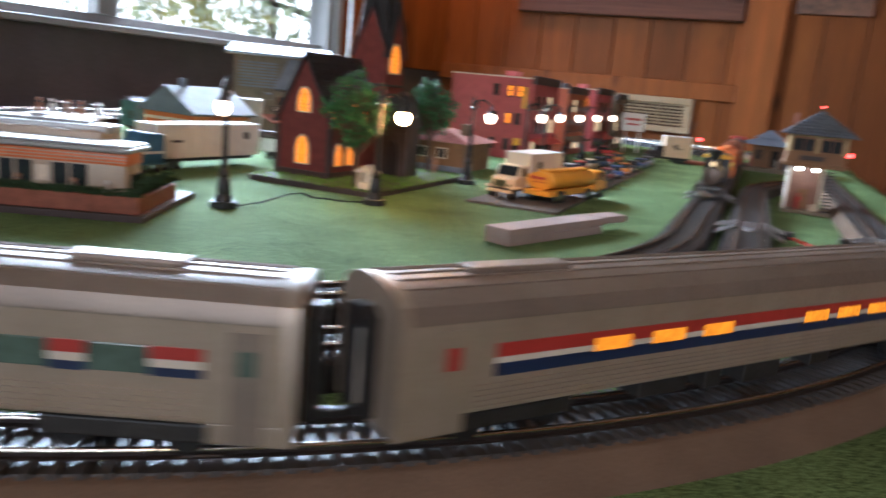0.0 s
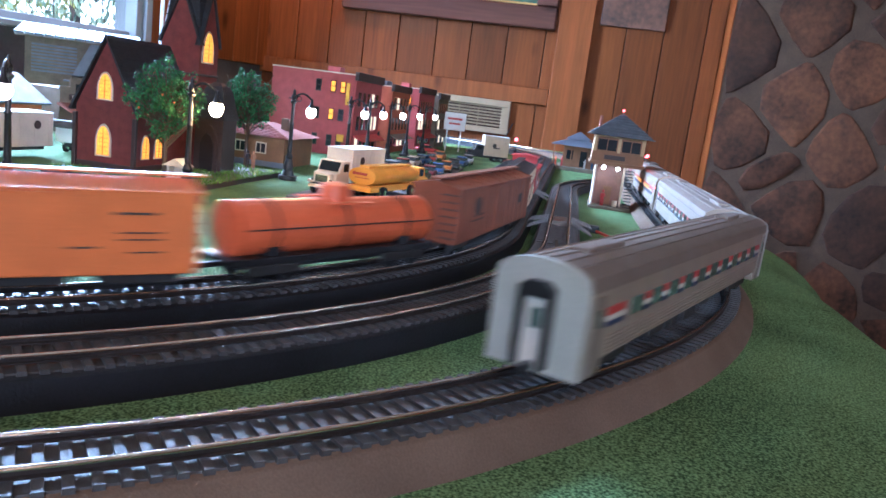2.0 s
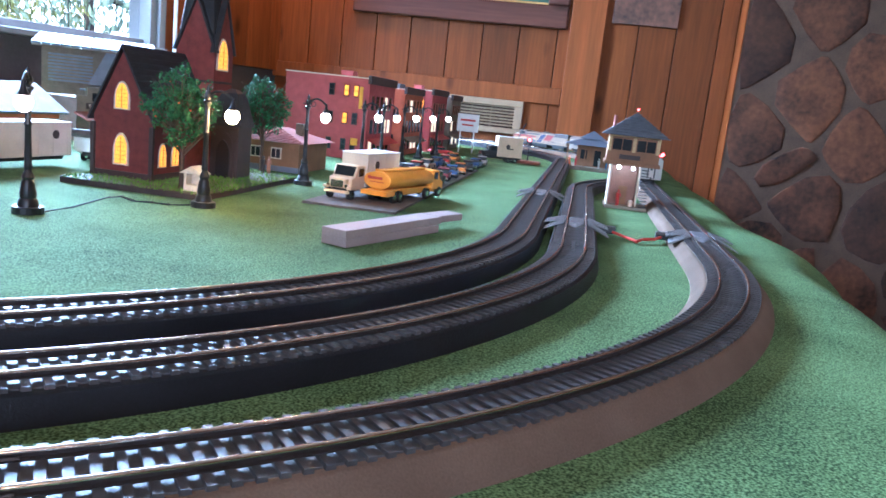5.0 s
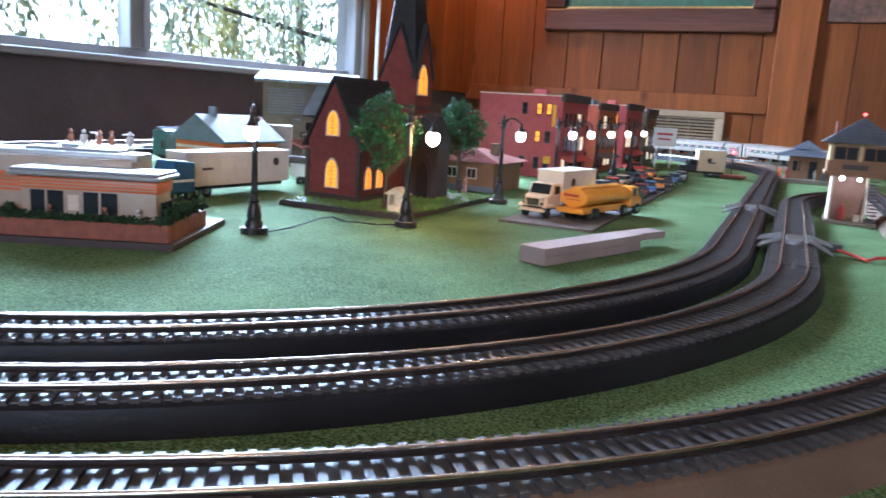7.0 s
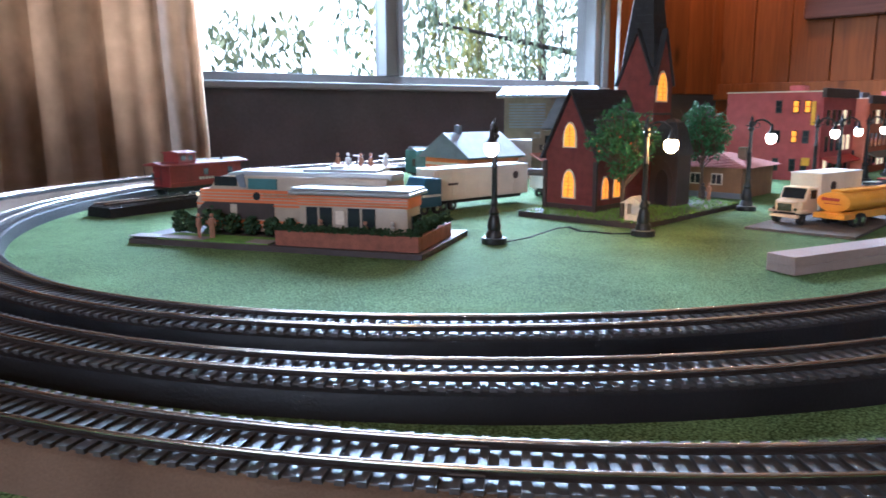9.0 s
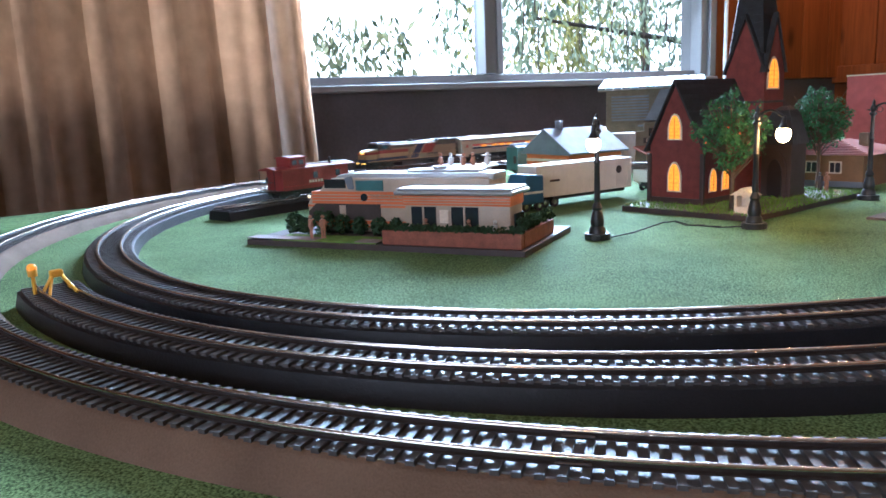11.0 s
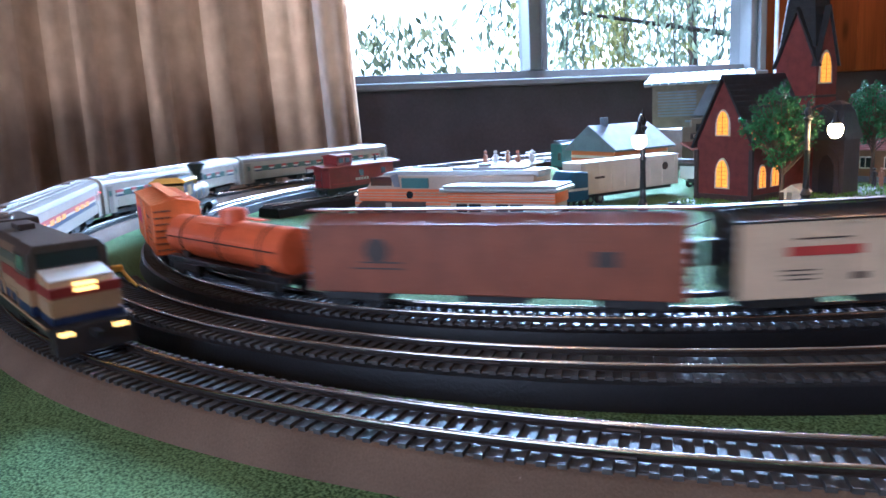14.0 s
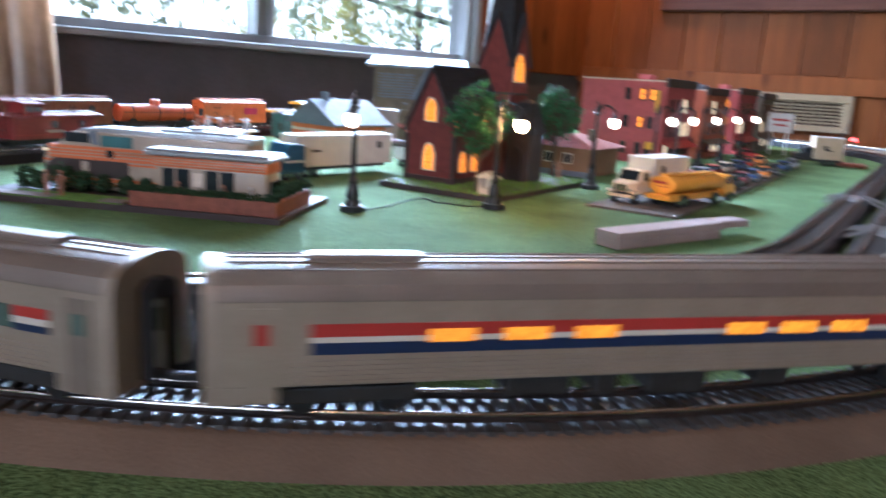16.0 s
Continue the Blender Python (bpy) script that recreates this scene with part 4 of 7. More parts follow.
def boxcar(L, H, body, roofm, label, marks=(), name="box_car", door=None):
    t = thing(name, pose(0, 0, 0), label, "train car", "freight train")
    W = 0.0158
    part("body", B(-L / 2 + 0.004, -W, 0.0088, L / 2 - 0.004, W, H), body, t, bevel=0.0006)
    f = Form().prism([(-W - 0.0008, H - 0.0008), (W + 0.0008, H - 0.0008), (W + 0.0008, H), (0, H + 0.0036), (-W - 0.0008, H)], -L / 2 + 0.003, L / 2 - 0.003, "x")
    part("roof", f, roofm, t)
    f = Form()
    for k in range(9):
        x = -L / 2 + 0.01 + (L - 0.02) * k / 8
        part("roof_seam", Form().prism([(-W, H + 0.0001), (0, H + 0.0041), (W, H + 0.0001), (W, H + 0.0006), (0, H + 0.0046), (-W, H + 0.0006)], x - 0.0006, x + 0.0006, "x"), roofm, t)
    part("roof_walk", B(-L / 2 - 0.001, -0.0035, H + 0.0048, L / 2 + 0.001, 0.0035, H + 0.0056), roofm, t)
    f = Form()
    for k in range(14):
        x = -L / 2 + 0.008 + (L - 0.016) * k / 13
        f.box(x - 0.0002, -W - 0.0003, 0.0095, x + 0.0002, W + 0.0003, H - 0.001)
    part("side_ribs", f, body, t)
    f = Form()
    for s in (-1, 1):
        for k in range(7):
            f.box(min(s * (L / 2 - 0.004), s * (L / 2 - 0.0055)) - 0.0016 * (s < 0) , 0.004, 0.012 + k * 0.0044, max(s * (L / 2 - 0.004), s * (L / 2 - 0.0028)), W - 0.001, 0.0127 + k * 0.0044)
        f.tube((s * (L / 2 - 0.0025), -0.009, 0.02), (s * (L / 2 - 0.0025), -0.009, 0.032), 0.0035, n=12)
    tagged(part("ladder", f, INK if body is not CREAM else BLACK, t), kind="stuff")
    if body is CREAM:
        for x in (L / 2 - 0.004, -L / 2 + 0.0036):
            part("car_end", Form().box(x, -W, 0.0095, x + 0.0004, W, H - 0.001), BLACK, t, "black car end")
    if body is BROWNCAR:
        part("emblem", Form().tube((L * 0.28, -W - 0.0007, 0.030), (L * 0.28, W + 0.0007, 0.030), 0.0062, n=20), INK, t, "dark round emblem")
    dw = door or 0.0105
    part("side_door", Form().box(-dw, -W - 0.0008, 0.0095, dw, W + 0.0008, H - 0.002), body, t, bevel=0.0003)
    part("door_rail", Form().box(-dw - 0.004, -W - 0.0012, H - 0.0022, dw * 2.4, W + 0.0012, H - 0.0014), body, t)
    for m, items in marks:
        bars(t, [(a, b, c, d, W + 0.0007) for a, b, c, d in items], m)
    part("underframe", Form().box(-L / 2 + 0.006, -0.006, 0.0062, L / 2 - 0.006, 0.006, 0.009).box(-0.02, -0.011, 0.0045, 0.012, 0.011, 0.009), DARK, t)
    for s in (-1, 1):
        part("coupler", B(min(s * (L / 2 - 0.006), s * (L / 2 + 0.004)), -0.0013, 0.0075, max(s * (L / 2 - 0.006), s * (L / 2 + 0.004)), 0.0013, 0.0098), BLACK, t)
    truck(t, -L / 2 + 0.026, (-0.0095, 0.0095)), truck(t, L / 2 - 0.026, (-0.0095, 0.0095))
    return t


def tank_car():
    L = 0.141
    t = thing("tank_car", pose(0, 0, 0), "bright orange tank car with a dome", "train car", "freight train")
    part("tank", Form().tube((-L / 2 + 0.006, 0, 0.0245), (L / 2 - 0.006, 0, 0.0245), 0.0132, n=24), ORANGE2, t, bevel=0.0006, smooth=True)
    part("dome", Form().turned([(0.008, 0.034), (0.008, 0.0425), (0.0072, 0.0445), (0.003, 0.0455)], 0, 0, 18), ORANGE2, t, smooth=True)
    part("dome_walk", Form().box(-0.014, -0.0145, 0.0365, 0.014, -0.010, 0.0372).box(-0.014, 0.010, 0.0365, 0.014, 0.0145, 0.0372), ORANGE2, t)
    f = Form()
    for x in (-0.045, 0.0, 0.045):
        f.tube((x - 0.0008, 0, 0.0245), (x + 0.0008, 0, 0.0245), 0.0135, n=24)
    part("straps", f, DARK, t, smooth=True)
    part("handrail", Form().tube((-L / 2 + 0.008, -0.0142, 0.026), (L / 2 - 0.008, -0.0142, 0.026), 0.0004, n=5).tube((-L / 2 + 0.008, 0.0142, 0.026), (L / 2 - 0.008, 0.0142, 0.026), 0.0004, n=5), DARK, t)
    part("frame", Form().box(-L / 2 + 0.002, -0.012, 0.0088, L / 2 - 0.002, 0.012, 0.0125).box(-0.05, -0.007, 0.0055, 0.05, 0.007, 0.009), BLACK, t, bevel=0.0005)
    for x in (-0.045, 0.045):
        part("saddle", Form().box(x - 0.005, -0.011, 0.0122, x + 0.005, 0.011, 0.017), BLACK, t)
    for s in (-1, 1):
        part("coupler", B(min(s * (L / 2 - 0.004), s * (L / 2 + 0.004)), -0.0013, 0.0075, max(s * (L / 2 - 0.004), s * (L / 2 + 0.004)), 0.0013, 0.0098), BLACK, t)
    truck(t, -L / 2 + 0.026, (-0.0095, 0.0095)), truck(t, L / 2 - 0.026, (-0.0095, 0.0095))
    return t


def caboose(label, group, m=None, paint=CABRED):
    L, W = 0.132, 0.0155
    t = thing("caboose", m or pose(0, 0, 0), label, "train car", group)
    part("body", B(-L / 2 + 0.014, -W, 0.0092, L / 2 - 0.014, W, 0.0345), paint, t, bevel=0.0006)
    part("deck", B(-L / 2 + 0.002, -W, 0.0085, L / 2 - 0.002, W, 0.0102), BLACK, t, bevel=0.0004)
    roof = [(-W - 0.0015, 0.0343), (W + 0.0015, 0.0343), (W + 0.0008, 0.0357), (0, 0.0383), (-W - 0.0008, 0.0357)]
    part("roof", Form().prism(roof, -L / 2 + 0.003, L / 2 - 0.003, "x"), paint, t)
    part("cupola", B(0.014, -0.0135, 0.036, 0.038, 0.0135, 0.0475), paint, t, bevel=0.0006)
    part("cupola_roof", Form().prism([(-0.0152, 0.0474), (0.0152, 0.0474), (0.0148, 0.0485), (0, 0.0502), (-0.0148, 0.0485)], 0.0125, 0.0395, "x"), paint, t)
    for x in (-0.034, 0.002):
        part("window", Form().box(x - 0.0035, -W - 0.0004, 0.0215, x + 0.0035, W + 0.0004, 0.029), GLASSDARK, t)
    part("cupola_window", Form().box(0.018, -0.0139, 0.0395, 0.0245, 0.0139, 0.045).box(0.028, -0.0139, 0.0395, 0.0345, 0.0139, 0.045), GLASSDARK, t)
    part("roof_walk", B(-L / 2 + 0.004, -0.003, 0.0385, 0.0124, 0.003, 0.0392), WHITE, t)
    part("side_line", Form().box(-0.05, -W - 0.0004, 0.0142, 0.05, W + 0.0004, 0.0148), RED, t)
    bars(t, [(-0.009 + k * 0.0045, 0.0165, -0.006 + k * 0.0045, 0.0195, W) for k in range(5)], WHITE)
    f = Form()
    for s in (-1, 1):
        x = s * (L / 2 - 0.003)
        for e in (-0.0145, -0.005, 0.005, 0.0145):
            f.tube((x, e, 0.010), (x, e, 0.0345 if abs(e) > 0.01 else 0.021), 0.0004, n=5)
        f.tube((x, -0.0145, 0.021), (x, 0.0145, 0.021), 0.0004, n=5)
        f.tube((x, 0, 0.021), (x, 0, 0.027), 0.0016, n=8)
    tagged(part("end_railing", f, BLACK, t), kind="stuff")
    part("smokestack", Form().tube((-0.03, 0.006, 0.036), (-0.03, 0.006, 0.045), 0.0014), BLACK, t)
    part("underframe", Form().box(-0.03, -0.009, 0.004, 0.03, 0.009, 0.0086), DARK, t)
    truck(t, -L / 2 + 0.028, (-0.0095, 0.0095)), truck(t, L / 2 - 0.028, (-0.0095, 0.0095))
    return t


def steam_engine():
    t = thing("steam_locomotive", pose(0, 0, 0), "black old-time steam locomotive with funnel stack and yellow-edged cab roof", "locomotive", "freight train")
    part("boiler", Form().tube((-0.02, 0, 0.0245), (0.045, 0, 0.0245), 0.0098, n=20), BLACK, t, bevel=0.0004, smooth=True)
    part("smokebox", Form().tube((0.045, 0, 0.0245), (0.058, 0, 0.0245), 0.0102, n=20), mat("graphite", (0.12, 0.09, 0.075), 0.4, 0.4), t, "grey-brown smokebox front", bevel=0.0006, smooth=True)
    part("funnel", Form().turned([(0.0036, 0.033), (0.0036, 0.041), (0.009, 0.0515), (0.0094, 0.053), (0.007, 0.0545), (0.006, 0.0535)], 0.050, 0, 18), BLACK, t, "tall black funnel stack", smooth=True)
    for x, h in ((0.03, 0.041), (0.006, 0.0425)):
        part("dome", Form().turned([(0.0052, 0.0325), (0.0048, h - 0.003), (0.0052, h - 0.0025), (0.0035, h), (0.001, h + 0.001)], x, 0, 16), BRASS if x > 0.02 else BLACK, t, smooth=True)
    part("bell", Form().turned([(0.0024, 0.034), (0.0018, 0.037), (0.0006, 0.039)], 0.0185, 0, 12), BRASS, t, smooth=True)
    f = Form()
    for x in (-0.012, 0.008, 0.026, 0.044):
        f.tube((x - 0.0006, 0, 0.0245), (x + 0.0006, 0, 0.0245), 0.0101, n=20)
    part("boiler_bands", f, BRASS, t, smooth=True)
    cab = part("cab", Form().box(-0.052, -0.0148, 0.0135, -0.02, -0.0138, 0.0415).box(-0.052, 0.0138, 0.0135, -0.02, 0.0148, 0.0415).box(-0.021, -0.0138, 0.0135, -0.02, 0.0138, 0.0415), BLACK, t)
    part("cab_window", Form().box(-0.043, -0.0151, 0.0275, -0.030, 0.0151, 0.0375), BRASS, cab)
    part("cab_roof", Form().prism([(-0.0168, 0.0408), (0.0168, 0.0408), (0.0168, 0.0428), (0.010, 0.0462), (-0.010, 0.0462), (-0.0168, 0.0428)], -0.056, -0.017, "x"), YELLOW, t, "yellow cab roof edge", bevel=0.0006)
    part("roof_sheet", Form().prism([(-0.0135, 0.0446), (0.0135, 0.0446), (0.0098, 0.0468), (-0.0098, 0.0468)], -0.054, -0.019, "x"), BLACK, t)
    part("running_board", B(-0.05, -0.0145, 0.0128, 0.062, 0.0145, 0.0142), BLACK, t, bevel=0.0004)
    part("firebox", B(-0.03, -0.0085, 0.007, -0.006, 0.0085, 0.02), BLACK, t)
    part("headlamp", Form().box(0.0555, -0.004, 0.0345, 0.0635, 0.004, 0.0425), BLACK, t, bevel=0.0006)
    part("lamp_lens", Form().tube((0.0634, 0, 0.0385), (0.0644, 0, 0.0385), 0.003, n=14), PALEPANE, t)
    part("cylinder", Form().tube((0.036, -0.0135, 0.0085), (0.055, -0.0135, 0.0085), 0.0042, n=14).tube((0.036, 0.0135, 0.0085), (0.055, 0.0135, 0.0085), 0.0042, n=14), BLACK, t, smooth=True)
    part("pilot_beam", B(0.060, -0.0145, 0.009, 0.064, 0.0145, 0.0135), BLACK, t)
    f = Form().tube((0.0635, -0.0125, 0.0115), (0.0635, 0.0125, 0.0115), 0.0009, n=5)
    cow = part("cowcatcher", f, CHROME, t, "silver-grey cowcatcher")
    for k in range(-5, 6):
        part("bar", Form().tube((0.062, k * 0.0026, 0.011), (0.080 - abs(k) * 0.0016, k * 0.0021, 0.0022), 0.0008, n=5), CHROME, cow)
    for x, r in ((-0.038, 0.0098), (-0.013, 0.0098), (0.036, 0.0052), (0.056, 0.0052)):
        f = Form()
        for e in (-0.009, 0.009):
            f.tube((x, e - 0.0012, r), (x, e + 0.0012, r), r, n=20)
        w = part("wheelset", f, DARK, t, smooth=True)
        f = Form()
        for e in (-0.0104, 0.0104):
            f.tube((x, e - 0.0003, r), (x, e + 0.0003, r), r * 0.35, n=10)
        part("hub", f, BRASS, w)
    part("side_rod", Form().box(-0.04, -0.0122, 0.0092, 0.038, -0.0112, 0.0106).box(-0.04, 0.0112, 0.0092, 0.038, 0.0122, 0.0106), CHROME, t)
    return t


def tender():
    t = thing("tender", pose(0, 0, 0), "black tender with a yellow rim and a load of coal", "train car", "freight train")
    part("body", B(-0.036, -0.0142, 0.0105, 0.036, 0.0142, 0.0268), BLACK, t, bevel=0.0008)
    part("panel", Form().box(-0.03, -0.0146, 0.0155, 0.03, 0.0146, 0.0215), mat("worn_gold", (0.16, 0.11, 0.06), 0.5), t, "worn brown name panel")
    for a in ((-0.039, -0.0165, 0.0266, 0.039, -0.0125, 0.0312), (-0.039, 0.0125, 0.0266, 0.039, 0.0165, 0.0312), (-0.039, -0.0125, 0.0266, -0.035, 0.0125, 0.0312)):
        part("rim", B(*a), YELLOW, t, "yellow flared rim", bevel=0.0008)
    rng = random.Random(2)
    f = Form()
    for _ in range(110):
        f.ball((rng.uniform(-0.031, 0.033), rng.uniform(-0.011, 0.011), rng.uniform(0.027, 0.0315)), rng.uniform(0.0012, 0.0026), 5)
    tagged(part("coal", f, mat("pale_load", (0.2, 0.19, 0.18), 0.5, 0, 0.5), t), kind="stuff")
    part("frame", B(-0.038, -0.012, 0.0085, 0.038, 0.012, 0.0106), DARK, t)
    part("coupler", B(-0.046, -0.0013, 0.0075, -0.036, 0.0013, 0.0098), BLACK, t)
    truck(t, -0.022, (-0.0085, 0.0085)), truck(t, 0.022, (-0.0085, 0.0085))
    return t


def place_on(p, s, total, front, rear):
    """The pose of a car whose two bogies stand at the distances front and rear along a loop."""
    def at(d):
        d %= total
        return Vector((np.interp(d, s, p[:, 0]), np.interp(d, s, p[:, 1]), 0.0146))
    a, b = at(front), at(rear)
    d = a - b
    return Matrix.Translation((a + b) / 2) @ pose(0, 0, 0, 0, 0, math.degrees(math.atan2(d.y, d.x)))


# the passenger train does not keep an even pace: metres behind an even run, by time
LAG = [(0, 0.022), (0.5, 0.030), (1, 0.026), (2, 0.035), (2.5, 0.052), (3.1, 0.074), (7.5, 0.100), (10, 0.06), (12.5, 0.0), (13.5, -0.016), (14.5, -0.016), (15, -0.002), (15.5, 0.014), (16, 0.020)]


def ride(ob, p, head, speed, direction, offset, half):
    """Key a car on its loop: offset is from the train's head to the car's middle."""
    s = lengths(p)
    rows = []
    for k in range(81):
        t = k * 0.2
        late = float(np.interp(t, [a for a, b in LAG], [b for a, b in LAG])) if direction < 0 else 0.0
        c = head + direction * (speed * t - offset - late)
        rows.append((t, place_on(p, s, s[-1], c + direction * half, c - direction * half)))
    walk(ob, rows)


# ---- the village ----
def street_lamp(m, bulb=None):
    t = thing("street_lamp", m, "black cast street lamp with a lit round globe", "street lamp", "street lamps")
    part("foot", Form().turned([(0.0105, 0), (0.0105, 0.0045), (0.0098, 0.005)], 0, 0, 18), BLACK, t)
    part("post", Form().turned([(0.0072, 0.005), (0.0066, 0.009), (0.0052, 0.011), (0.0058, 0.014), (0.0044, 0.022), (0.0034, 0.024), (0.0044, 0.026), (0.0032, 0.029), (0.0022, 0.031), (0.0028, 0.033), (0.0026, 0.035), (0.0021, 0.062), (0.0028, 0.063), (0.0020, 0.065), (0.0020, 0.086), (0.0034, 0.0875), (0.0038, 0.089), (0.0022, 0.0905), (0.0030, 0.093), (0.0032, 0.0945), (0.0014, 0.098), (0.0018, 0.0995), (0.0003, 0.103)], 0, 0, 12), BLACK, t, smooth=True)
    f = Form()
    pts = [Vector((0.021 * k / 10, 0, 0.090 + 0.0085 * math.sin(math.pi * (0.12 + 0.80 * k / 10)))) for k in range(11)]
    for a, b in zip(pts, pts[1:]):
        f.tube(a, b, 0.0012, n=6)
    for k in range(9):
        a = k * 0.7
        f.tube((0.006 + 0.0028 * math.cos(a), 0, 0.0925 + 0.0028 * math.sin(a)), (0.006 + 0.0028 * math.cos(a + 0.7), 0, 0.0925 + 0.0028 * math.sin(a + 0.7)), 0.0005, n=5)
    f.tube((-0.006, 0, 0.0925), (0, 0, 0.0915), 0.0007, n=6)
    part("arm", f, BLACK, t, "curved iron arm", smooth=True)
    tip = pts[-1]
    part("cap", Form().turned([(0.0012, tip.z + 0.002), (0.0018, tip.z - 0.004), (0.0044, tip.z - 0.0085)], tip.x, 0, 14), BLACK, t, smooth=True)
    part("globe", Form().turned([(0.0016, tip.z - 0.0195), (0.0038, tip.z - 0.0182), (0.0052, tip.z - 0.0158), (0.0058, tip.z - 0.0130), (0.0054, tip.z - 0.0105), (0.0040, tip.z - 0.0083)], tip.x, 0, 18), bulb or BULB, t, "lit white globe", smooth=True)
    return t


def model_tree(m, height, spread, base, seed, label):
    t = thing("tree", m, label, "tree", "model trees")
    rng = random.Random(seed)
    trunk, crown, fruit = Form(), Form(), Form()
    trunk.tube((0, 0, 0), (0.001, 0, base + 0.01), 0.0024, 0.0018, 8)
    for k in range(14):
        a, h = k * 2.4, base + (height - base) * rng.uniform(0.0, 0.75)
        tip = Vector((math.cos(a) * spread * 0.75, math.sin(a) * spread * 0.75, h + 0.018))
        trunk.tube((0, 0, base * 0.8 + (h - base) * 0.5), tip, 0.0008, 0.0003, 5)
    trunk.tube((0, 0, base), (0, 0, height * 0.94), 0.0016, 0.0004, 6)
    mid, half = (height + base) / 2, (height - base) / 2
    # foam clumps on the twig ends, each a tuft of small leaves
    for _ in range(270):
        d = Vector((rng.gauss(0, 1), rng.gauss(0, 1), rng.gauss(0, 1))).normalized()
        r = rng.random() ** 0.33
        lump = 0.84 + 0.40 * noise.noise(d * 2.6 + Vector((seed * 3.1, 0, 0)))
        wide = spread * (1.0 - 0.30 * max(0, d.z * r)) * (1.0 - 0.15 * max(0, -d.z * r))
        h = Vector((d.x * wide * r * lump, d.y * wide * r * lump, mid + d.z * half * r * min(1.0, lump + 0.06)))
        trunk.tube((h.x * 0.35, h.y * 0.35, base + (h.z - base) * 0.55), h, 0.0006, 0.0003, 4)
        size = rng.uniform(0.0032, 0.0062)
        for _k in range(26):
            e = Vector((rng.gauss(0, 1), rng.gauss(0, 1), rng.gauss(0, 1))).normalized()
            c = h + e * size * rng.uniform(0.6, 1.0)
            q = rng.uniform(0.0008, 0.0016)
            a = e.cross(Vector((rng.gauss(0, 1), rng.gauss(0, 1), rng.gauss(0, 1)))).normalized() * q
            b = (e + Vector((rng.gauss(0, 0.5), rng.gauss(0, 0.5), rng.gauss(0, 0.5)))).cross(a).normalized() * q
            crown.add([c - a, c + b, c + a, c - b], [(0, 1, 2, 3)])
    for _ in range(11):
        a = rng.uniform(0, 6.28)
        fruit.ball((math.cos(a) * spread * 0.8, math.sin(a) * spread * 0.8, mid + rng.uniform(-half, half) * 0.6), 0.0010, 6)
    part("trunk", trunk, BARK, t)
    part("crown", crown, LEAF, t)
    if seed == 1:
        part("fruit", fruit, ORANGE2, t, "small orange fruit", smooth=True)
    return t


def arch(w, h, n=7):
    """A pointed arch outline, w wide and h high, from its foot."""
    side = h - w * 0.9
    right = [(w / 2 * math.cos(a) * (1 - 0.15 * math.sin(a)), side + w * 0.9 * math.sin(a)) for a in (math.pi / 2 * k / n for k in range(n))]
    left = [(-x, z) for x, z in right][::-1]
    return [(-w / 2, 0), (w / 2, 0)] + right + [(0, h)] + left


def arched_window(parent, m, w, h):
    fr = part("window", Form().prism([(x, z) for x, z in arch(w * 1.35, h * 1.15)], -0.0006, 0.0002), PANEFRAME, parent, "pale arched window")
    fr.matrix_basis = m
    p = part("pane", Form().prism([(x, z + h * 0.06) for x, z in arch(w, h)], -0.0010, -0.0004), WARMPANE, fr, "glowing amber pane")
    f = Form().box(-0.0002, -0.0014, h * 0.06, 0.0002, -0.0008, h)
    for k in (0.2, 0.35, 0.5, 0.65, 0.8):
        f.box(-w / 2, -0.0014, h * k, w / 2, -0.0008, h * k + 0.0003)
    part("muntin", f, CHURCHTRIM, fr)


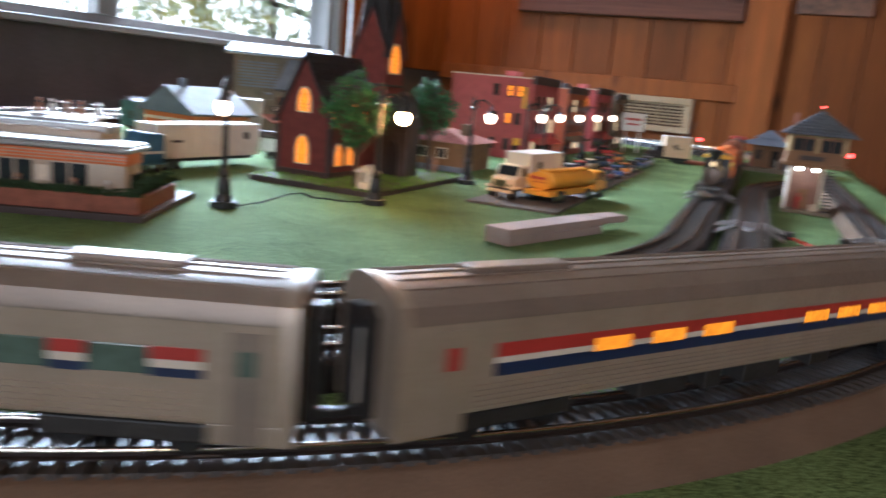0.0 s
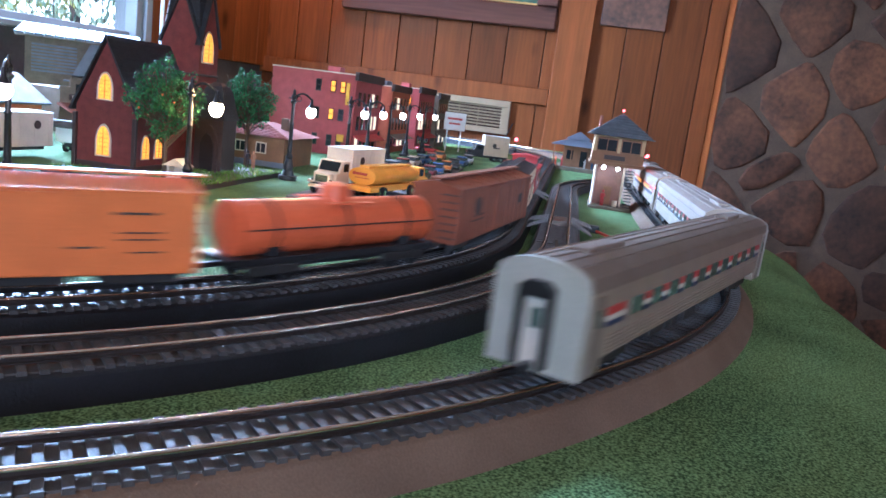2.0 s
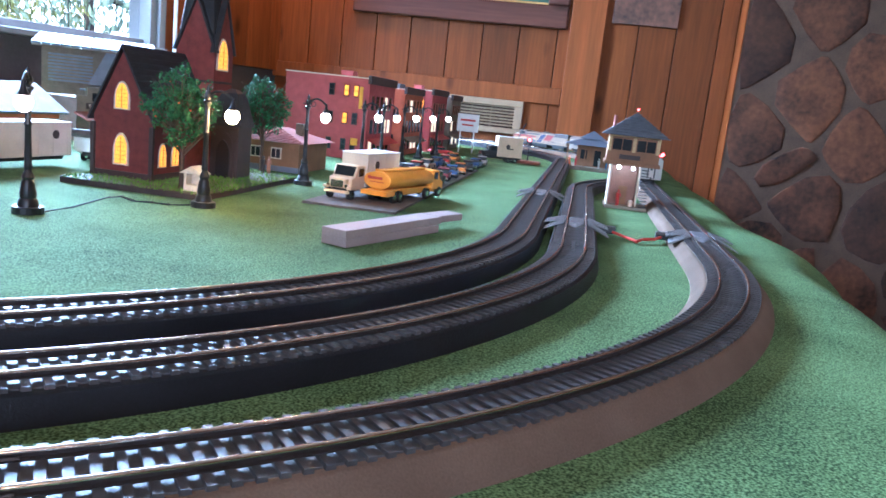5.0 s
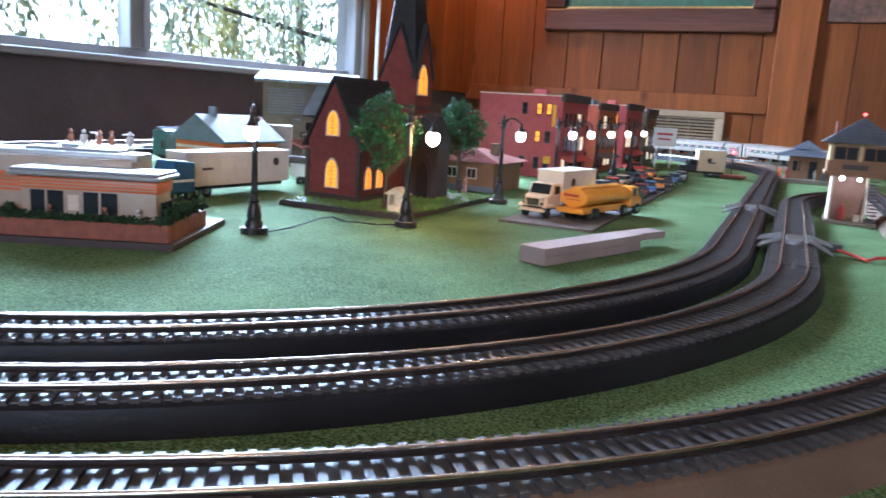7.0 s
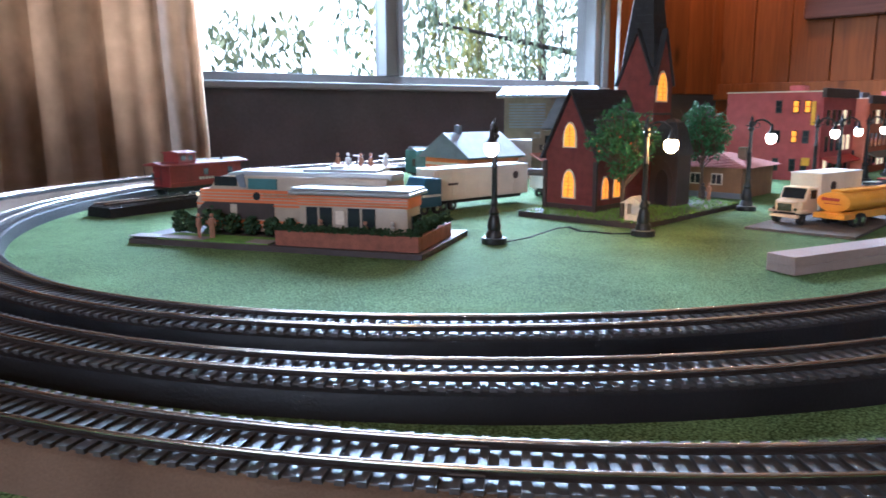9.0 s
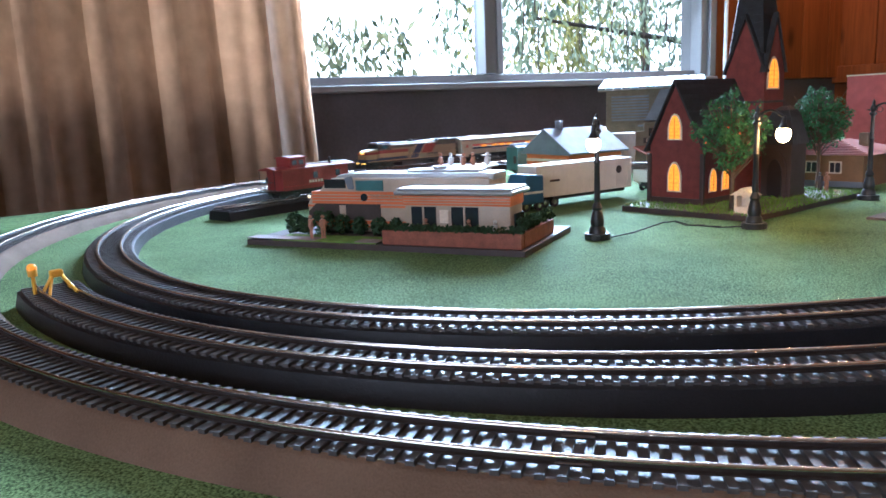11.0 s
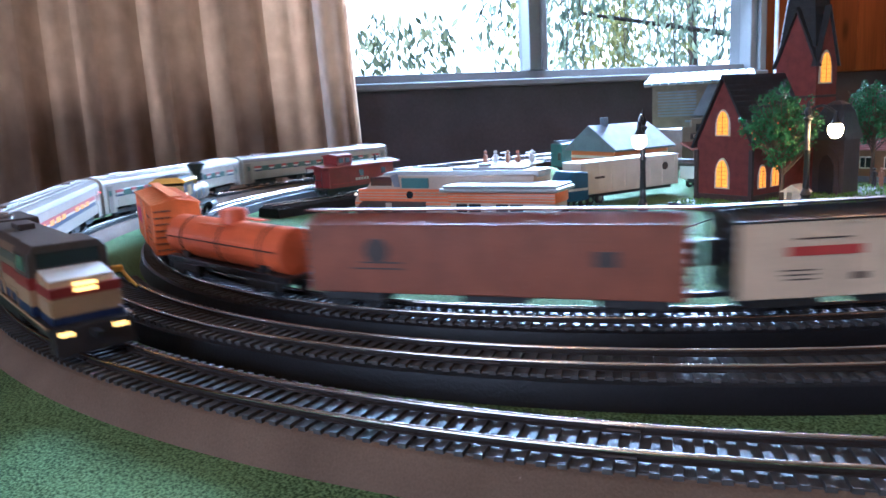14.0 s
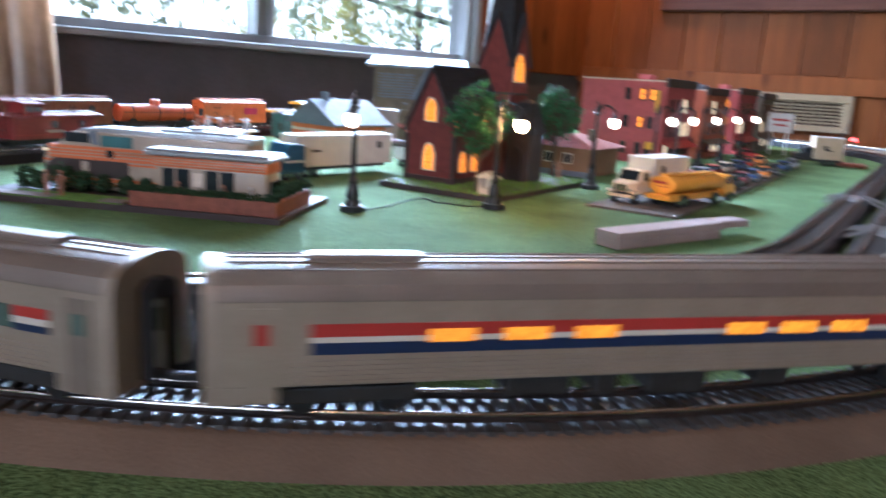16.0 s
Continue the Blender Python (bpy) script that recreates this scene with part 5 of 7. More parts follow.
def church():
    lawn = thing("church_lawn", pose(-0.268, 0.717, 0), "dark base with a rough strip of grass", "lawn")
    part("base", B(-0.072, -0.104, -0.001, 0.072, 0.118, 0.0055), CHURCHTRIM, lawn, bevel=0.001)
    rng = random.Random(8)
    f = Form()
    for _ in range(7000):
        x, y = rng.uniform(-0.073, 0.075), rng.uniform(-0.107, 0.12)
        s, h = 0.0006, rng.uniform(0.0015, 0.004)
        a = rng.uniform(0, 3.1)
        f.add([(x - s * math.cos(a), y - s * math.sin(a), 0.005), (x + s * math.cos(a), y + s * math.sin(a), 0.005), (x + rng.uniform(-0.002, 0.002), y + rng.uniform(-0.002, 0.002), 0.005 + h)], [(0, 1, 2)])
    tagged(part("grass_blades", f, TUFT, lawn), kind="stuff")
    t = thing("church", pose(-0.302, 0.652, 0.0056), "dark red brick model church with glowing arched windows and a steeple", "church")
    # nave: gable faces the near end
    W, D, E, A = 0.031, 0.115, 0.064, 0.121
    part("nave", Form().prism([(-W, 0), (W, 0), (W, E), (0, A), (-W, E)], 0, D), CHURCH, t)
    part("plinth", B(-W - 0.0015, -0.0015, 0, W + 0.0015, D, 0.006), CHURCHTRIM, t)
    for s in (-1, 1):
        slope = Form().prism([(s * (W + 0.005), E - 0.010), (s * (W + 0.003), E - 0.011), (0, A + 0.001), (0, A + 0.0045)], -0.005, D + 0.004)
        part("roof", slope, SLATE, t, "dark slate roof")
        f = Form()
        for k in range(13):
            u = k / 13
            x, z = s * (W + 0.005) * (1 - u), E - 0.010 + (A + 0.0145 - E) * u
            f.box(min(x, x - s * 0.0012), -0.0052, z, max(x, x - s * 0.0012), D + 0.0042, z + 0.0013)
        tagged(part("shingle_course", f, SLATE, t), kind="stuff")
    for k, z in ((0, 0.012), (1, 0.065)):
        arched_window(t, pose(-0.001, -0.0008, z), 0.0125, 0.027 if k == 0 else 0.023)
    for y in (0.017, 0.040):
        arched_window(t, pose(W + 0.0006, y, 0.012, 0, 0, 90), 0.0105, 0.021)
    for x in (-W, W):
        part("buttress", B(x - 0.002, -0.003, 0, x + 0.002, 0.001, E * 0.8), CHURCHTRIM, t, bevel=0.0005)
    # square tower behind the nave, a gable on each face, and a tall spire
    x0, x1, y0, y1, ev, top = -0.010, 0.034, 0.108, 0.150, 0.131, 0.186
    xm, ym = (x0 + x1) / 2, (y0 + y1) / 2
    tw = part("tower", B(x0, y0, 0, x1, y1, ev), CHURCH, t, "square church tower")
    part("belt", B(x0 - 0.0015, y0 - 0.0015, 0.098, x1 + 0.0015, y1 + 0.0015, 0.1005), CHURCHTRIM, tw, bevel=0.0006)
    part("gable", Form().prism([(x0, ev), (x1, ev), (xm, top)], y0, y1), CHURCH, tw)
    part("gable", Form().prism([(y0, ev), (y1, ev), (ym, top)], x0, x1, "x"), CHURCH, tw)
    for sg in (-1, 1):
        w = (x1 - x0) / 2
        part("barge_board", Form().prism([(xm + sg * (w + 0.0008), ev - 0.001), (xm + sg * (w + 0.0035), ev - 0.001), (xm, top + 0.006), (xm, top + 0.001)], y0 - 0.0035, y0 + 0.004), SLATE, tw, "dark gable edge")
        w = (y1 - y0) / 2
        part("barge_board", Form().prism([(ym + sg * (w + 0.0008), ev - 0.001), (ym + sg * (w + 0.0035), ev - 0.001), (ym, top + 0.006), (ym, top + 0.001)], x1 - 0.004, x1 + 0.0025, "x"), SLATE, tw, "dark gable edge")
    arched_window(tw, pose(x1 + 0.0008, y0 + 0.0165, 0.112, 0, 0, 90), 0.0195, 0.030)
    hw = 0.0198
    part("spire", Form().add([(xm - hw, ym - hw, 0.150), (xm + hw, ym - hw, 0.150), (xm + hw, ym + hw, 0.150), (xm - hw, ym + hw, 0.150), (xm, ym, 0.335)], [(0, 1, 4), (1, 2, 4), (2, 3, 4), (3, 0, 4), (3, 2, 1, 0)]), SLATE, tw, "tall dark slate spire")
    f = Form()
    for k in range(22):
        u = k / 23
        r, z = hw * (1 - u) + 0.0006, 0.150 + 0.185 * u
        f.box(xm - r, ym - r, z, xm + r, ym + r, z + 0.0012)
    tagged(part("spire_course", f, SLATE, tw), kind="stuff")
    part("spire_edge", Form().tube((xm - hw, ym - hw, 0.150), (xm, ym, 0.336), 0.0007, n=6), mat("lead_edge", (0.42, 0.43, 0.45), 0.4, 0.6), tw, "pale lead edge")
    # entrance porch with a bell-shaped roof
    p = part("porch", B(0.040, 0.096, 0, 0.072, 0.128, 0.056), CHURCHTRIM, t, "dark entrance porch", bevel=0.0006)
    f = Form()
    rows = [(1.14, 0.055), (1.0, 0.064), (0.86, 0.074), (0.74, 0.083), (0.52, 0.090), (0.2, 0.094)]
    v = [(0.056 + 0.016 * k * cx, 0.112 + 0.016 * k * cy, z) for k, z in rows for cx, cy in ((-1, -1), (1, -1), (1, 1), (-1, 1))]
    f.add(v, [(r * 4 + i, r * 4 + (i + 1) % 4, r * 4 + 4 + (i + 1) % 4, r * 4 + 4 + i) for r in range(5) for i in range(4)] + [(0, 3, 2, 1), (20, 21, 22, 23)])
    part("bell_roof", f, SLATE, p, "bell-shaped slate roof")
    part("surround", Form().prism([(0.056 + x, z) for x, z in arch(0.024, 0.049)], 0.0945, 0.0960), CHURCHTRIM, p)
    part("porch_door", Form().prism([(0.056 + x, z) for x, z in arch(0.015, 0.040)], 0.0930, 0.0944), BLACK, p)
    k = thing("notice_kiosk", pose(-0.212, 0.628, 0.0056), "small cream wooden kiosk with a pitched roof", "kiosk")
    part("box", Form().box(-0.008, -0.006, 0, -0.0055, 0.006, 0.017).box(0.0055, -0.006, 0, 0.008, 0.006, 0.017).box(-0.0055, 0.003, 0, 0.0055, 0.006, 0.017).box(-0.0055, -0.006, 0, 0.0055, 0.003, 0.006), PANEFRAME, k)
    part("roof", Form().prism([(-0.0115, 0.0165), (0.0115, 0.0165), (0, 0.0235)], -0.008, 0.008), PANEFRAME, k)


def figure(m, shirt, legs=None, seated=False):
    f = Form()
    if not seated:
        for e in (-0.0011, 0.0011):
            f.tube((0, e, 0), (0, e, 0.009), 0.0010, 0.0012, 6)
    z = 0.0 if seated else 0.009
    f.tube((0, 0, z), (0.0003, 0, z + 0.0075), 0.0022, 0.0019, 7)
    f.tube((0, -0.0022, z + 0.0068), (0.0012, -0.0026, z + 0.001), 0.0007, 0.0006, 5)
    f.tube((0, 0.0022, z + 0.0068), (0.0022, 0.0030, z + 0.003), 0.0007, 0.0006, 5)
    f.ball((0.0003, 0, z + 0.0098), 0.0017, 8)
    t = part("figurine", f, shirt, None, smooth=True)
    t.matrix_basis = m
    return tagged(t, "tiny painted plastic figurine", "figurine", "tiny figurines")


def diner():
    ang = math.degrees(math.atan2(0.113, 0.237))
    M = pose(-0.243, 0.373, 0, 0, 0, ang + 180) @ Matrix.Identity(4)
    # own axes: x runs along the front to the far end, y towards the back is negative
    b = thing("diner_lot", M, "low base with path, lawn and brick planter", "base")
    part("slab", B(0, -0.122, -0.001, 0.262, 0, 0.0045), CHURCHTRIM, b, bevel=0.0008)
    part("lawn", B(0.13, -0.03, 0.0045, 0.235, -0.002, 0.0056), TUFT, b)
    part("path", B(0.19, -0.016, 0.0056, 0.262, -0.001, 0.0064), PAVING, b, bevel=0.0005)
    part("path", B(0.128, -0.016, 0.0056, 0.15, -0.001, 0.0064), PAVING, b, bevel=0.0005)
    pl = thing("brick_planter", M, "low red brick planter filled with shrubs", "planter")
    part("front_wall", B(0.004, -0.010, 0.0046, 0.124, -0.003, 0.0165), PLANTER, pl, bevel=0.0006)
    part("side_wall", B(0.004, -0.085, 0.0046, 0.011, -0.0105, 0.0165), PLANTER, pl, bevel=0.0006)
    rng = random.Random(4)
    f = Form()
    for _ in range(700):
        if rng.random() < 0.65:
            c = Vector((rng.uniform(0.004, 0.124), rng.uniform(-0.012, -0.002), 0.0170 + rng.random() ** 2 * 0.004))
        else:
            c = Vector((rng.uniform(0.003, 0.014), rng.uniform(-0.085, -0.01), 0.0185 + rng.random() ** 2 * 0.007))
        for _k in range(3):
            a = Vector((rng.gauss(0, 1), rng.gauss(0, 1), rng.gauss(0, 1))).normalized() * 0.0017
            w = a.cross(Vector((rng.gauss(0, 1), 1, rng.gauss(0, 1)))).normalized() * 0.0013
            f.add([c - a, c + w, c + a, c - w], [(0, 1, 2, 3)])
    tagged(part("shrubs", f, HEDGE, pl), kind="stuff")
    t = thing("diner", M, "streamlined orange and cream diner shaped like a locomotive", "diner")
    # long body with a rounded nose
    y0, y1 = -0.088, -0.048
    prof = [(0.046, 0.006), (0.214, 0.006), (0.226, 0.014), (0.229, 0.030), (0.224, 0.040), (0.213, 0.0440), (0.208, 0.0515), (0.20, 0.0545), (0.046, 0.0545)]
    part("body", Form().prism(prof, y0, y1), DINERCREAM, t, bevel=0.003, smooth=True)
    part("roof", Form().prism([(0.044, 0.0520), (0.202, 0.0520), (0.197, 0.0568), (0.18, 0.0585), (0.044, 0.0585)], y0 + 0.005, y1 - 0.005), DINERROOF, t, "silver roof", bevel=0.003, smooth=True)
    for z0, z1, x1 in ((0.0315, 0.0425, 0.2240), (0.0285, 0.0303, 0.2290), (0.0135, 0.0165, 0.2275), (0.0105, 0.0122, 0.2250)):
        part("stripe", Form().box(0.046, y0 - 0.0005, z0, x1 - 0.002, y1 + 0.0005, z1), DINERORANGE, t, "orange stripe")
    for z in (0.0340, 0.0366, 0.0392):
        part("pinstripe", Form().box(0.12, y1 + 0.0004, z, 0.2215, y1 + 0.0009, z + 0.0007), DINERCREAM, t, "thin cream line")
    part("cab_swoosh", Form().prism([(0.176, 0.0445), (0.182, 0.0445), (0.186, 0.0545), (0.178, 0.0565)], y1, y1 + 0.0009), GREYROOF, t, "grey stripe behind the cab")
    part("lower_door", B(0.186, y1 + 0.0006, 0.0185, 0.1925, y1 + 0.0011, 0.030), DINERCREAM, t)
    part("sweep", Form().prism([(0.150, 0.0175), (0.2265, 0.0175), (0.2265, 0.024), (0.218, 0.0315), (0.150, 0.0315)], y1, y1 + 0.0007), mat("swoop_brown", (0.05, 0.035, 0.03), 0.4), t, "dark brown swoop")
    part("cab_glass", Form().box(0.185, y1, 0.0455, 0.2075, y1 + 0.0008, 0.0535), GLASSDARK, t)
    part("sign_board", Form().box(0.146, y1, 0.0435, 0.174, y1 + 0.0014, 0.0525), SIGNBLUE, t, "teal oval sign", bevel=0.0005)
    part("porthole", Form().tube((0.166, y1, 0.0375), (0.166, y1 + 0.0012, 0.0375), 0.0035, n=16), GLASSDARK, t)
    part("lamp", Form().ball((0.2285, y1 - 0.004, 0.037), 0.0016), PALEPANE, t, smooth=True)
    part("fan", Form().tube((0.10, (y0 + y1) / 2, 0.0605), (0.10, (y0 + y1) / 2, 0.0632), 0.006, n=16), DINERROOF, t)
    part("roof_deck", Form().box(0.06, y0 + 0.010, 0.058, 0.128, y1 - 0.010, 0.0606), DINERROOF, t, bevel=0.001)
    part("terrace_wall", B(0.072, y0 - 0.030, 0.006, 0.114, y0 - 0.0008, 0.0588), DINERCREAM, t, "cream rear wing", bevel=0.001)
    part("terrace_deck", B(0.066, y0 - 0.033, 0.0588, 0.120, y0 + 0.001, 0.0606), ROOFWHITE, t, "white roof terrace", bevel=0.0006)
    # front room
    w = part("front_room", Form().box(0.018, -0.05, 0.006, 0.112, -0.020, 0.044), DINERCREAM, t, "curved front dining room", bevel=0.004, smooth=True)
    for z0, z1 in ((0.0345, 0.0435), (0.0075, 0.0098), (0.0125, 0.0145)):
        part("stripe", Form().box(0.0172, -0.0495, z0, 0.1128, -0.0192, z1), DINERORANGE, t, bevel=0.0018, smooth=True)
    for z in (0.0366, 0.0388, 0.0410):
        part("pinstripe", Form().box(0.0185, -0.0480, z, 0.1115, -0.0189, z + 0.0006), DINERCREAM, t, "thin cream line")
    part("room_roof", Form().box(0.014, -0.056, 0.0438, 0.118, -0.014, 0.0470), DINERROOF, t, "white overhanging roof", bevel=0.0015)
    part("room_roof", Form().box(0.016, -0.055, 0.0470, 0.116, -0.016, 0.0492), DINERROOF, t, bevel=0.0015)
    for a, c in ((0.082, 0.104), (0.045, 0.068)):
        part("doorway", B(a, -0.0198, 0.0075, c, -0.0185, 0.0340), GLASSDARK, t)
        part("door_post", B((a + c) / 2 - 0.0008, -0.0186, 0.0075, (a + c) / 2 + 0.0008, -0.0178, 0.0340), DINERCREAM, t)
    part("poster", B(0.071, -0.0196, 0.021, 0.0785, -0.0186, 0.0315), PANEFRAME, t)
    part("side_window", B(0.0165, -0.046, 0.014, 0.0176, -0.026, 0.0285), GLASSDARK, t)
    # sign letters
    c = bpy.data.curves.new("letters", "FONT")
    c.body, c.size, c.extrude = "THE ROCKET", 0.0055, 0.0002
    o = new("letters", c)
    o.data.materials.append(LOCOWHITE)
    o.parent, o.matrix_basis = t, Matrix.Translation((0.16, y1 + 0.0012, 0.0365)) @ pose(0, 0, 0, 90, 0, 180)
    # hedge and bushes by the nose
    rng = random.Random(9)
    for x, y, r in ((0.238, -0.040, 0.010), (0.222, -0.036, 0.0075), (0.205, -0.038, 0.012), (0.188, -0.043, 0.009), (0.170, -0.043, 0.008), (0.150, -0.043, 0.008), (0.132, -0.043, 0.008)):
        s = thing("bush", M @ pose(x, y, 0.0056), "dark green clipped bush beside the diner", "bush", "bushes by the diner")
        f = Form()
        for _ in range(260):
            d = Vector((rng.gauss(0, 1), rng.gauss(0, 1), rng.gauss(0, 1))).normalized() * r * rng.uniform(0.55, 1.05)
            cc = Vector((d.x * 0.85, d.y * 0.85, max(0.0005, r * 0.85 + d.z)))
            a = Vector((rng.gauss(0, 1), rng.gauss(0, 1), rng.gauss(0, 1))).normalized() * 0.0019
            q = a.cross(Vector((rng.gauss(0, 1), 1, rng.gauss(0, 1)))).normalized() * 0.0015
            f.add([cc - a, cc + q, cc + a, cc - q], [(0, 1, 2, 3)])
        part("foliage", f, HEDGE, s)
    for x, y, z, k in ((0.197, -0.008, 0.0064, 0), (0.186, -0.010, 0.0064, 1), (0.052, -0.016, 0.0046, 0), (0.090, -0.016, 0.0046, 1), (0.03, -0.016, 0.0046, 2)):
        figure(M @ pose(x, y, z, 0, 0, 60 + 70 * k), (SKIN, SKIN, FIGW)[k])
    for x, k in ((0.156, 0), (0.146, 1), (0.134, 2), (0.124, 0), (0.110, 1)):
        figure(M @ pose(x - 0.040, y0 - 0.016, 0.0607, 0, 0, 90 * k), (SKIN, FIGW, SKIN)[k], seated=True)
    for x, y, z in ((0.016, -0.032, 0.0046), (0.024, -0.014, 0.0046), (0.06, -0.014, 0.0046), (0.100, y0 - 0.024, 0.0607), (0.074, y0 - 0.022, 0.0607)):
        tb = thing("cafe_table", M @ pose(x, y, z), "tiny white round cafe table", "table", "cafe tables")
        part("tabletop", Form().tube((0, 0, 0.0082), (0, 0, 0.009), 0.0045, n=14), FIGW, tb)
        part("stem", Form().tube((0, 0, 0), (0, 0, 0.0082), 0.0006, n=6), FIGW, tb)


def wheel_pair(parent, x, w, r=0.0055):
    for e in (-w, w):
        f = Form().tube((x, e - 0.0018, r), (x, e + 0.0018, r), r, n=16)
        wh = part("wheel", f, TYRE, parent, smooth=True)
        part("rim", Form().tube((x, e - 0.002, r), (x, e + 0.002, r), r * 0.5, n=12), CHROME, wh)


def box_truck(m, length, body, cabm, roof, label, name="delivery_truck", cab=True, height=0.046):
    """x runs forward; the box sits behind the cab."""
    t = thing(name, m, label, "truck", "parked trucks")
    W = 0.0155
    bx = 0.034 if cab else 0.0
    part("cargo_box", B(-length, -W, 0.0115, -bx, W, height), body, t, bevel=0.0006)
    part("box_roof", B(-length - 0.0004, -W - 0.0004, height, -bx + 0.0004, W + 0.0004, height + 0.0009), roof, t, bevel=0.0003)
    part("chassis", B(-length, -0.008, 0.007, -0.004, 0.008, 0.0118), DARK, t)
    f = Form()
    for k in range(8):
        x = -length + 0.006 + k * (length - bx - 0.012) / 7
        f.box(x - 0.0002, -W - 0.0003, 0.013, x + 0.0002, W + 0.0003, height - 0.001)
    part("box_seams", f, body, t)
    part("mark", Form().tube((-bx - 0.022, -W - 0.0006, 0.034), (-bx - 0.022, W + 0.0006, 0.034), 0.0045, n=16), INK, t, "round dark emblem")
    part("mark", Form().box(-length + 0.02, -W - 0.0006, 0.028, -length + 0.034, W + 0.0006, 0.0305), INK, t)
    if cab:
        part("cab", Form().prism([(-0.034, 0.009), (-0.006, 0.009), (-0.006, 0.0215), (-0.013, 0.023), (-0.018, 0.034), (-0.034, 0.034)], -0.0135, 0.0135), cabm, t, bevel=0.0014)
        part("windscreen", Form().prism([(-0.0128, 0.0236), (-0.0123, 0.0240), (-0.0171, 0.0332), (-0.0176, 0.0328)], -0.011, 0.011), GLASSDARK, t)
        part("side_window", Form().box(-0.030, -0.0139, 0.0235, -0.020, 0.0139, 0.0315), GLASSDARK, t)
        part("bonnet", B(-0.0125, -0.010, 0.0115, 0.0, 0.010, 0.0215), cabm, t, bevel=0.0014)
        part("grille", B(0.0, -0.007, 0.0125, 0.0006, 0.007, 0.0195), CHROME, t)
        part("bumper", B(-0.002, -0.014, 0.0065, 0.0022, 0.014, 0.0095), cabm, t, bevel=0.0006)
        for e in (-0.0105, 0.0105):
            part("headlamp", Form().tube((-0.001, e, 0.0145), (0.0006, e, 0.0145), 0.0016, n=10), CHROME, t)
            part("mudguard", B(-0.016, e * 1.28 - 0.003, 0.0105, 0.0005, e * 1.28 + 0.003, 0.0135), cabm, t, bevel=0.001)
        wheel_pair(t, -0.008, 0.012)
    wheel_pair(t, -length + 0.014, 0.0125)
    wheel_pair(t, -length + 0.028, 0.0125)
    return t


def tanker(m):
    t = thing("tanker_truck", m, "yellow-orange oval tanker truck seen from behind", "truck", "parked trucks")
    n = 26
    o = [(0.0162 * math.cos(2 * math.pi * k / n), 0.0225 + 0.0092 * math.sin(2 * math.pi * k / n)) for k in range(n)]
    part("tank", Form().prism(o, 0.0, 0.098, "x"), TANKYEL, t, bevel=0.0006, smooth=True)
    part("tank_top", B(0.004, -0.006, 0.0312, 0.094, 0.006, 0.0336), TANKYEL, t, bevel=0.0008)
    part("rear_step", B(-0.006, -0.0155, 0.0075, 0.012, 0.0155, 0.0125), TANKYEL, t, bevel=0.0008)
    part("frame", B(0.0, -0.010, 0.0065, 0.13, 0.010, 0.0135), TANKYEL, t, bevel=0.0006)
    part("rear_mark", Form().box(-0.0006, -0.006, 0.0235, 0.0, 0.008, 0.0262).box(-0.0006, -0.008, 0.0205, 0.0, 0.008, 0.0212), INKRED, t, "dark red lettering bars")
    part("rear_mark", Form().tube((-0.0006, 0.0095, 0.025), (0, 0.0095, 0.025), 0.0018, n=12), INKRED, t)
    part("cab", Form().prism([(0.101, 0.009), (0.128, 0.009), (0.128, 0.018), (0.12, 0.021), (0.116, 0.031), (0.101, 0.031)], -0.0135, 0.0135), TANKYEL, t, bevel=0.0012)
    part("side_window", Form().box(0.104, -0.0139, 0.021, 0.113, 0.0139, 0.029), GLASSDARK, t)
    for x in (0.014, 0.026, 0.088, 0.118):
        wheel_pair(t, x, 0.0125, 0.006)
    return t


def small_car(m, body, label):
    t = thing("toy_car", m, label, "car", "parked toy cars")
    part("body", Form().prism([(-0.026, 0.003), (0.026, 0.003), (0.027, 0.007), (0.024, 0.0095), (0.010, 0.0105), (-0.024, 0.0105), (-0.027, 0.008)], -0.0098, 0.0098), body, t, bevel=0.0012, smooth=True)
    part("cabin", Form().prism([(-0.020, 0.0103), (0.011, 0.0103), (0.004, 0.0158), (-0.013, 0.0162)], -0.0082, 0.0082), GLASSDARK, t, bevel=0.0008)
    part("roof", B(-0.0135, -0.008, 0.0157, 0.0045, 0.008, 0.0170), body, t, bevel=0.0006)
    for x in (0.0255, -0.0285):
        part("bumper", B(x, -0.0095, 0.0042, x + 0.003, 0.0095, 0.0058), CHROME, t, bevel=0.0004)
    wheel_pair(t, -0.016, 0.0085, 0.0038), wheel_pair(t, 0.016, 0.0085, 0.0038)
    return t


